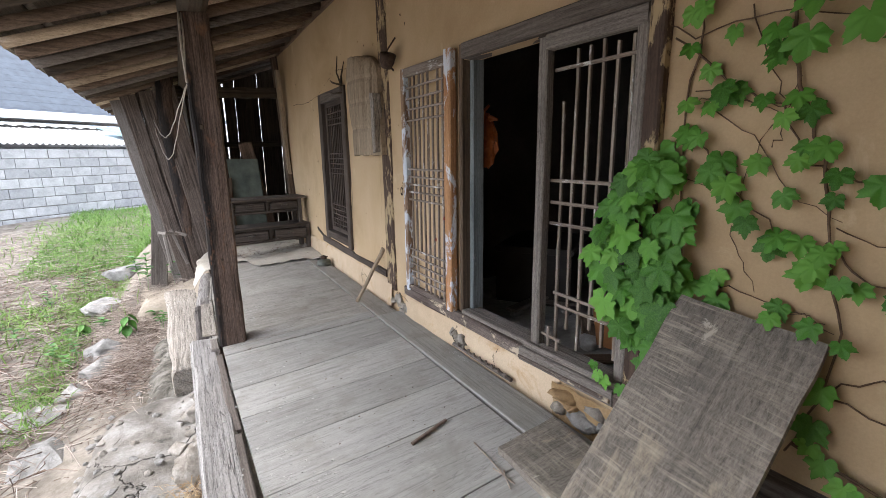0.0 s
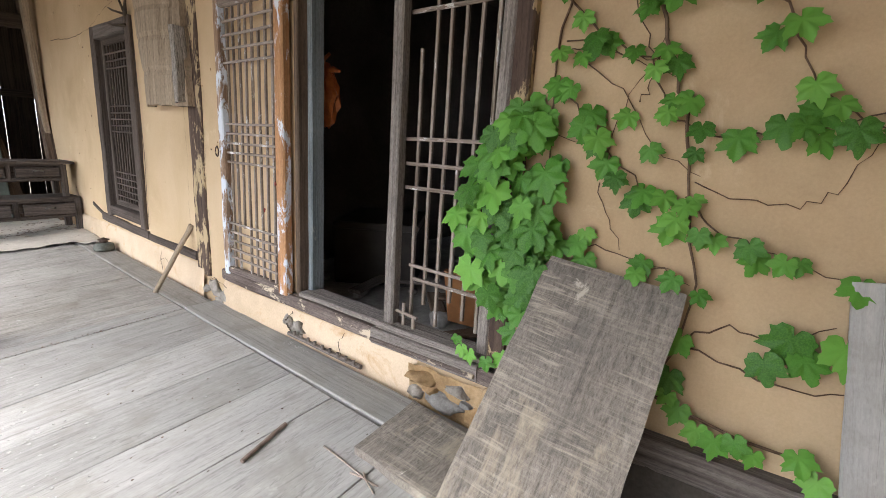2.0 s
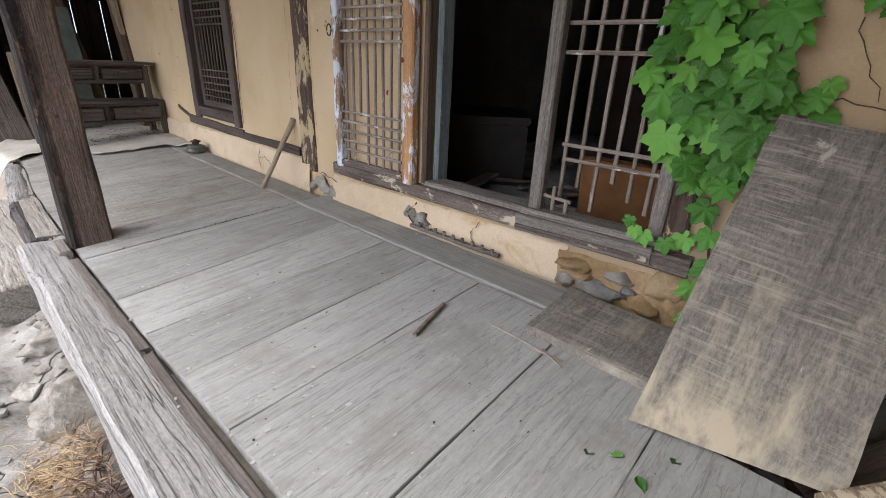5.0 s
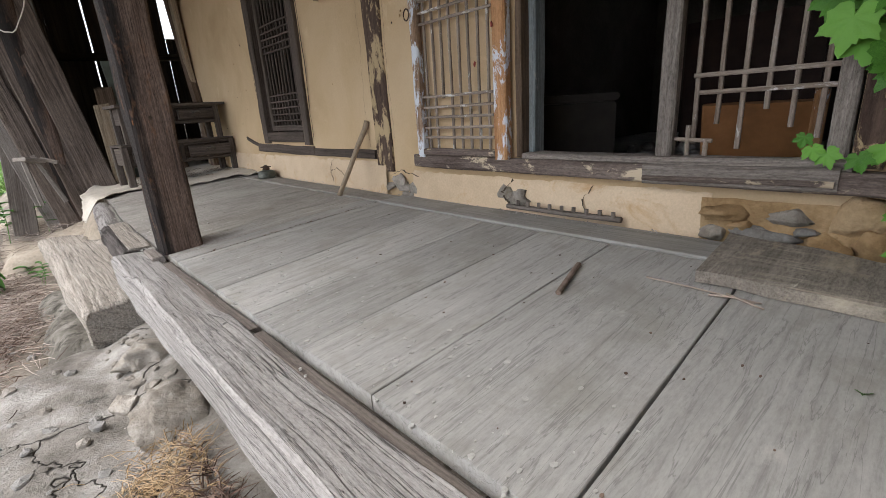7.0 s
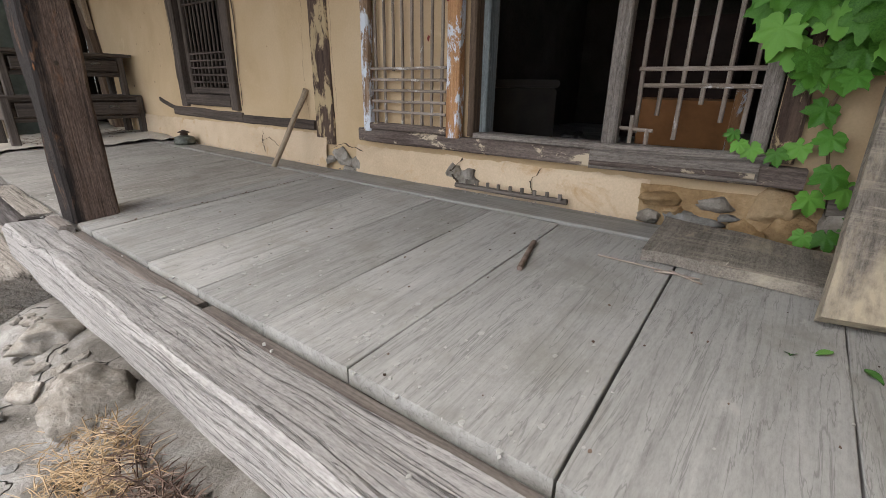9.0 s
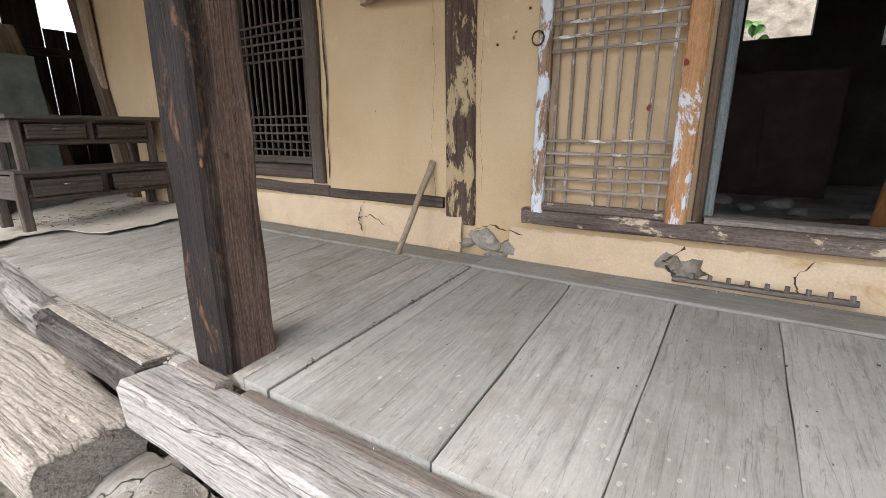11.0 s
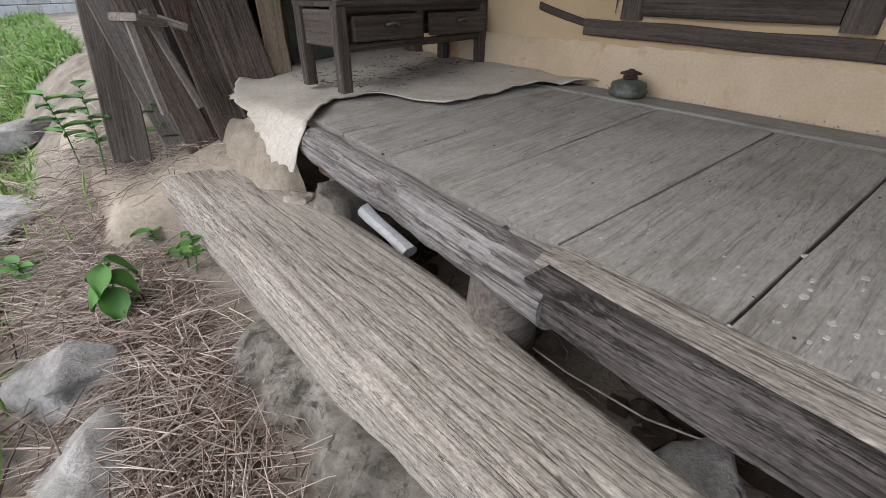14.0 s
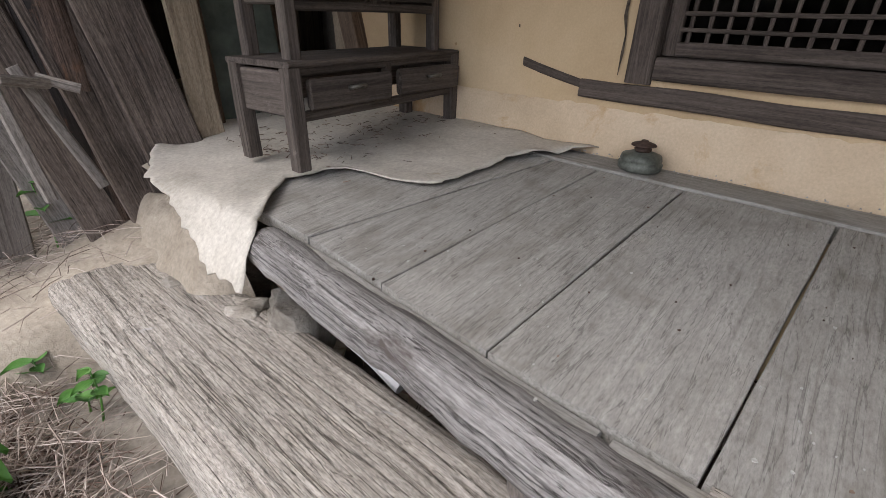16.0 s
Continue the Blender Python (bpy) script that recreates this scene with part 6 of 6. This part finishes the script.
# ---- straw and grass, as stuff ----
def strands(name, label, cat, mat, count, place, length, thick, lift=0.03, seed=1, upright=0.0):
    rnd = random.Random(seed)
    vs, fs = [], []
    for _ in range(count):
        x, y, z = place(rnd)
        a = rnd.uniform(0, 2 * math.pi)
        L = rnd.uniform(*length)
        d = Vector((math.cos(a), math.sin(a), 0))
        up = rnd.uniform(0.2, 1.0) * upright
        p0 = Vector((x, y, z + rnd.uniform(0, lift)))
        e = min(0.02, L * 0.2)
        p1 = p0 + d * L * 0.5 * (1 - up * 0.7) + Vector((rnd.uniform(-e, e) * 0.5, rnd.uniform(-e, e) * 0.5, rnd.uniform(0, e) + L * 0.5 * up))
        p2 = p0 + d * L * (1 - up * 0.6) + Vector((rnd.uniform(-e, e), rnd.uniform(-e, e), rnd.uniform(-e * 0.5, e) + L * 0.85 * up))
        s = d.cross(Vector((0, 0, 1))) * thick * rnd.uniform(0.6, 1.3)
        u = Vector((0, 0, thick))
        b = len(vs)
        for p, k in ((p0, 1.0), (p1, 0.9), (p2, 0.35)):
            vs += [tuple(p + s * k), tuple(p - s * k), tuple(p + u * k * 1.3)]
        for q in (0, 3):
            for i in range(3):
                j = (i + 1) % 3
                fs.append((b + q + i, b + q + j, b + q + 3 + j, b + q + 3 + i))
    me = bpy.data.meshes.new(name)
    me.from_pydata(vs, [], fs)
    me.materials.append(mat)
    return tagged(new(name, me), label, cat, "", "stuff")


def on_ground(x, y):
    return max(ground_z(x, y), apron_z(x, y) if (-2.13 < x < -1.16 and -0.85 < y < 3.8) else -9)


def spot(cx, cy, sx, sy):
    def place(rnd):
        x, y = rnd.gauss(cx, sx), rnd.gauss(cy, sy)
        x = min(x, -1.45 if y > 3.3 else -1.3)
        return x, y, on_ground(x, y)
    return place


strands("straw", "pale dry straw scattered beside the log step", "straw", STRAW, 2300, spot(-1.84, 4.72, 0.12, 0.48), (0.07, 0.26), 0.0017, 0.045, 1)
strands("straw", "dry straw on the sandy bank", "straw", STRAW, 520, spot(-1.85, 5.95, 0.2, 0.35), (0.08, 0.28), 0.0016, 0.03, 2)
strands("dead_stalks", "brown dead stalks matted on the soil", "dead plants", DEAD, 3200, spot(-1.84, 4.62, 0.11, 0.45), (0.02, 0.09), 0.0022, 0.03, 3)
strands("dead_stalks", "dry brown stalks over the yard", "dead plants", DEAD, 1600, lambda r: (lambda x, y: (x, y, on_ground(x, y)))(r.uniform(-4.2, -2.1), r.uniform(3.0, 8.5)), (0.1, 0.4), 0.0035, 0.06, 4, 0.25)
strands("straw", "dry straw over the yard", "straw", STRAW, 4500, lambda r: (lambda x, y: (x, y, on_ground(x, y)))(r.uniform(-5.0, -2.0), r.uniform(2.5, 11.0)), (0.12, 0.45), 0.003, 0.06, 5, 0.15)
strands("dry_grass_tuft", "yellow dry grass tuft on the concrete", "dry grass", earthy("yellow_dry_grass", ((0.28, 0.19, 0.10), (0.44, 0.32, 0.19), (0.58, 0.46, 0.31)), 9, 60, 0.2, 0.01), 620, spot(-1.40, 2.10, 0.06, 0.11), (0.03, 0.10), 0.0014, 0.03, 6, 0.35)
strands("dry_grass_tuft", "brown dry grass under the deck's edge", "dry grass", DEAD, 500, spot(-1.33, 1.82, 0.05, 0.16), (0.03, 0.10), 0.002, 0.03, 7, 0.4)
strands("grass", "green grass patches in the yard", "grass", GRASS, 2000, lambda r: (lambda x, y: (x, y, on_ground(x, y)))(r.gauss(-2.9, 0.45), r.choice((r.gauss(9.6, 0.8), r.gauss(6.4, 0.5), r.gauss(10.8, 0.6)))), (0.08, 0.25), 0.006, 0.0, 8, 1.0)
strands("grass", "green grass along the stone edge", "grass", GRASS, 1500, lambda r: (lambda x, y: (x, y, on_ground(x, y)))(r.choice((r.gauss(-2.34, 0.07), r.gauss(-2.42, 0.10))), r.choice((r.uniform(3.6, 5.5), r.uniform(5.3, 7.0)))), (0.05, 0.18), 0.004, 0.0, 9, 1.0)
strands("grass", "low bright grass beyond the stones", "grass", GRASS, 2000, lambda r: (lambda x, y: (x, y, on_ground(x, y)))(r.uniform(-2.7, -2.0), r.gauss(7.7, 0.8)), (0.04, 0.12), 0.005, 0.0, 14, 1.0)
strands("grass", "bright green grass along the far path", "grass", GRASS, 6500, lambda r: (lambda x, y: (x, y, on_ground(x, y)))(r.uniform(-3.4, -1.5), 8.2 + 5.0 * r.random() ** 1.3), (0.05, 0.16), 0.006, 0.0, 15, 1.0)
strands("straw", "reddish dry straw on the bank beyond the log step", "straw", STRAW, 1300, lambda r: (lambda x, y: (x, y, max(on_ground(x, y) + 0.03, -0.2)))(r.gauss(-1.95, 0.14), r.gauss(5.6, 0.3)), (0.06, 0.24), 0.0018, 0.04, 16)
strands("straw", "dry straw lying over the pale bank", "straw", STRAW, 420, lambda r: (lambda x, y: (x, y, 0.05 + 0.18 * smooth(5.7, 6.6, y) + 0.16 * smooth(-1.65, -1.10, x)))(r.uniform(-1.75, -1.25), r.gauss(6.1, 0.2)), (0.06, 0.2), 0.0016, 0.03, 17)
strands("litter", "dark leaf litter under the deck", "leaf litter", DEAD, 160, lambda r: (r.uniform(-1.1, -0.7), r.choice((r.uniform(3.2, 5.0), r.uniform(4.2, 5.0))), -0.10), (0.02, 0.10), 0.0025, 0.03, 10)
strands("litter", "bits of dirt along the deck joints", "litter", DEAD, 110, lambda r: (lambda x, e: (x, 2.735 - 0.04 * (x + 1.1) + e, deck_z(x) - 0.002))(r.uniform(-1.05, -0.2), r.gauss(0, 0.007)), (0.003, 0.008), 0.002, 0.002, 11)
strands("litter", "dirt and crumbs at the foot of the wall", "litter", DUST, 170, lambda r: (lambda x, y: (x, y, deck_z(x)))(r.gauss(-0.055, 0.012), r.uniform(1.0, 4.6)), (0.002, 0.007), 0.003, 0.003, 12)
strands("litter", "twiggy litter under the drawer stand", "litter", DEAD, 240, lambda r: (lambda x, y: (x, y, deck_z(x) + 0.013))(r.uniform(-0.85, -0.04), r.gauss(5.45, 0.2)), (0.01, 0.05), 0.0018, 0.01, 13)
for i, (a, b) in enumerate((((-0.38, 1.24), (-0.39, 1.0)), ((-0.40, 1.09), (-0.385, 0.99)), ((-0.375, 1.06), (-0.41, 0.98)))):
    tagged(part("straw_stalk", tube([(a[0], a[1], deck_z(a[0]) + 0.006), ((a[0] + b[0]) / 2, (a[1] + b[1]) / 2 + 0.01, deck_z((a[0] + b[0]) / 2) + 0.008), (b[0], b[1], deck_z(b[0]) + 0.006)], 0.0028, 0.002, 5), STRAW), "dry straw stalk lying on the deck", "straw", "straw stalks on the deck")


def flakes(name, label, cat, mat, count, place, size, seed):
    """Flat irregular flakes lying on a surface, as one mesh."""
    rnd = random.Random(seed)
    vs, fs = [], []
    for _ in range(count):
        x, y, z = place(rnd)
        r, n, b = rnd.uniform(*size), 6, len(vs)
        a0 = rnd.uniform(0, 6)
        top = [(x + r * rnd.uniform(0.5, 1.2) * math.cos(a0 + k * 1.047), y + r * rnd.uniform(0.4, 0.9) * math.sin(a0 + k * 1.047)) for k in range(n)]
        vs += [(p, q, z + rnd.uniform(0.0009, 0.0014)) for p, q in top] + [(p, q, z - 0.003) for p, q in top]
        fs.append(tuple(range(b, b + n)))
        fs += [(b + k, b + n + k, b + n + (k + 1) % n, b + (k + 1) % n) for k in range(n)]
    me = bpy.data.meshes.new(name)
    me.from_pydata(vs, [], fs)
    me.materials.append(mat)
    return tagged(new(name, me), label, cat, "", "stuff")


def on_deck(x, y):
    return x, y, deck_z(x) + 0.0005


flakes("lime_flakes", "pale flakes of lime and paint on the deck", "flakes", LIME, 130, lambda r: on_deck(r.choice((r.gauss(-1.0, 0.07), r.uniform(-1.1, -0.25))), r.uniform(0.5, 4.7)), (0.001, 0.005), 31)
flakes("lime_flakes", "whitish lime spots along the deck's outer edge", "flakes", LIME, 230, lambda r: on_deck(min(-0.2, r.gauss(-0.98, 0.09)), r.choice((r.gauss(2.0, 0.35), r.gauss(1.35, 0.2), r.gauss(3.25, 0.2)))), (0.0015, 0.009), 33)
flakes("dirt_crumbs", "dark crumbs of dirt on the deck", "crumbs", DEAD, 110, lambda r: on_deck(r.uniform(-1.1, -0.22), r.uniform(0.5, 4.7)), (0.0015, 0.005), 32)


def pebbles(name, label, mat, count, place, size, seed):
    rnd = random.Random(seed)
    bm = bmesh.new()
    for k in range(count):
        x, y, z = place(rnd)
        r = rnd.uniform(*size)
        m = Matrix.Translation((x, y, z + r * 0.25)) @ Matrix.Rotation(rnd.uniform(0, 6), 4, "Z") @ Matrix.Diagonal((r * rnd.uniform(0.7, 1.4), r, r * rnd.uniform(0.4, 0.8), 1))
        geo = bmesh.ops.create_icosphere(bm, subdivisions=1, radius=1.0, matrix=m)
        for v in geo["verts"]:
            v.co += noise.noise_vector(v.co * 40 + Vector((k, 0, 0))) * r * 0.35
    return tagged(part(name, bm, mat), label, "gravel", "", "stuff")


pebbles("gravel", "small rough stones on the concrete by the deck", PALE_STONE, 150, lambda r: (lambda x, y: (x, y, on_ground(x, y)))(r.choice((r.gauss(-1.33, 0.07), r.uniform(-2.0, -1.3))), r.uniform(0.6, 3.3)), (0.004, 0.032), 41)
pebbles("gravel", "clods and stones over the dusty yard", STONE, 160, lambda r: (lambda x, y: (x, y, on_ground(x, y)))(r.uniform(-2.6, -1.5), r.uniform(1.0, 6.5)), (0.006, 0.03), 42)
pebbles("gravel", "stones under the deck, coloured dark for its shade", SHADED_EARTH, 50, lambda r: (r.uniform(-1.15, -0.8), r.uniform(3.1, 4.9), -0.12), (0.02, 0.06), 43)


# ---- cracks, chips and scraps on the wall ----
def crack(points, w, seed):
    """A jagged open crack, as a dark sliver let into the plaster's face."""
    rnd = random.Random(seed)
    bm = bmesh.new()
    prev = None
    pts = []
    for (y0, z0), (y1, z1) in zip(points, points[1:]):
        for k in range(8):
            f = k / 8
            pts.append((y0 + (y1 - y0) * f + rnd.uniform(-0.006, 0.006), z0 + (z1 - z0) * f + rnd.uniform(-0.006, 0.006)))
    pts.append(points[-1])
    for i, (y, z) in enumerate(pts):
        k = w * rnd.uniform(0.3, 1.2) * (0.3 if i in (0, len(pts) - 1) else 1)
        x = wall_x(y) - (0.026 if z < 0.68 else 0.0085)
        a, b = bm.verts.new((x, y - k, z + k * 0.5)), bm.verts.new((x, y + k, z - k * 0.5))
        if prev:
            bm.faces.new((prev[0], a, b, prev[1]))
        prev = (a, b)
    return bm


for i, (pts, w) in enumerate(([[(1.97, 0.66), (2.03, 0.60), (1.99, 0.55)], 0.008], [[(3.42, 0.70), (3.45, 0.62), (3.43, 0.55)], 0.004], [[(3.45, 0.62), (3.36, 0.64), (3.28, 0.60)], 0.003], [[(1.62, 0.66), (1.66, 0.60), (1.64, 0.54)], 0.003], [[(2.56, 0.64), (2.70, 0.66), (2.80, 0.63)], 0.004], [[(3.0, 1.62), (2.99, 1.3), (3.01, 1.0), (2.99, 0.75)], 0.0007], [[(2.76, 1.6), (2.77, 1.2), (2.755, 0.8)], 0.0007], [[(4.5, 2.15), (4.9, 2.12), (5.6, 2.16)], 0.005], [[(3.66, 0.80), (3.64, 1.3), (3.66, 1.9)], 0.006], [[(4.49, 0.80), (4.50, 1.3), (4.48, 2.0)], 0.005], [[(2.9, 2.2), (2.92, 2.5), (2.9, 2.8)], 0.004], [[(3.6, 2.25), (3.9, 2.28), (4.2, 2.22), (4.5, 2.15)], 0.004])):
    part("crack", crack(pts, w, i), DARK, wall)
rc = random.Random(9)
for i in range(70):
    y, z = rc.uniform(2.5, 5.6), rc.uniform(0.8, 2.4)
    if (3.6 < y < 4.5 and z < 2.2) or (2.78 < y < 2.98):
        continue
    bm = rock(1.0, 200 + i, 1.0, 0.5, 1)
    s = rc.uniform(0.003, 0.009)
    bmesh.ops.scale(bm, vec=(0.002, s, s * rc.uniform(0.6, 1.6)), verts=bm.verts[:])
    part("chip", bm, DARK if i % 2 else RUBBLE, wall, "", Matrix.Translation((wall_x(y) - 0.006, y, z)))
for i, (y, z) in enumerate(((2.035, 1.25), (2.13, 1.12))):
    bm = rock(1.0, 300 + i, 1.0, 0.5, 2)
    bmesh.ops.scale(bm, vec=(0.004, 0.008, 0.012), verts=bm.verts[:])
    tagged(part("red_scrap", bm, RED, m=Matrix.Translation((lx(2.2) - 0.018, y, z))), "faded red scrap of paper on the door bars", "scrap", "red scraps on the door")
comb = thing("notched_strip", "thin grey notched strip lying at the wall's foot", "strip", (-0.03, 1.75, 0.54))
bar("strip", (-0.012, 2.0, deck_z(-0.03) + 0.012), (0.0, 1.5, deck_z(-0.02) + 0.012), 0.02, 0.02, FRAME, comb, seed=501)
for k in range(9):
    bar("tooth", (-0.02, 1.52 + 0.052 * k, deck_z(-0.02) + 0.022), (-0.02, 1.52 + 0.052 * k, deck_z(-0.02) + 0.042), 0.012, 0.014, FRAME, comb, seed=510 + k)
tree = thing("tree", "bare grey tree trunk with green shoots behind the house", "tree", (5.6, 2.3, 0.2))
pole("trunk", [(5.5, 2.35, 0.0), (5.5, 2.36, 1.5), (5.52, 2.4, 3.2), (5.5, 2.3, 5.0)], 0.12, 0.08, FRAME, tree)
for k in range(26):
    p = Vector((5.3 + rv.uniform(-0.15, 0.15), 1.95 + rv.uniform(-0.25, 0.25), 1.95 + rv.uniform(-0.2, 0.35)))
    part("leaf", OVAL[k % 4], None, tree, "", facing(p, (-1, rv.uniform(-0.5, 0.5), rv.uniform(0, 1)), (0, rv.uniform(-1, 1), rv.uniform(-1, 0.3)), 0.07))
part("shoot", tube([(5.4, 1.95, 0.2), (5.35, 1.9, 1.2), (5.3, 1.85, 2.3)], 0.015, 0.006, 6), WEED, tree)
tagged(part("bank", grid([4.2 + 0.4 * i for i in range(12)], [-1 + 0.8 * i for i in range(9)], lambda x, y: 0.2 + 1.3 * (x - 4.2) + 0.1 * noise.noise(Vector((x, y, 0)))), SOIL), "earth bank behind the house", "ground", "", "structure")
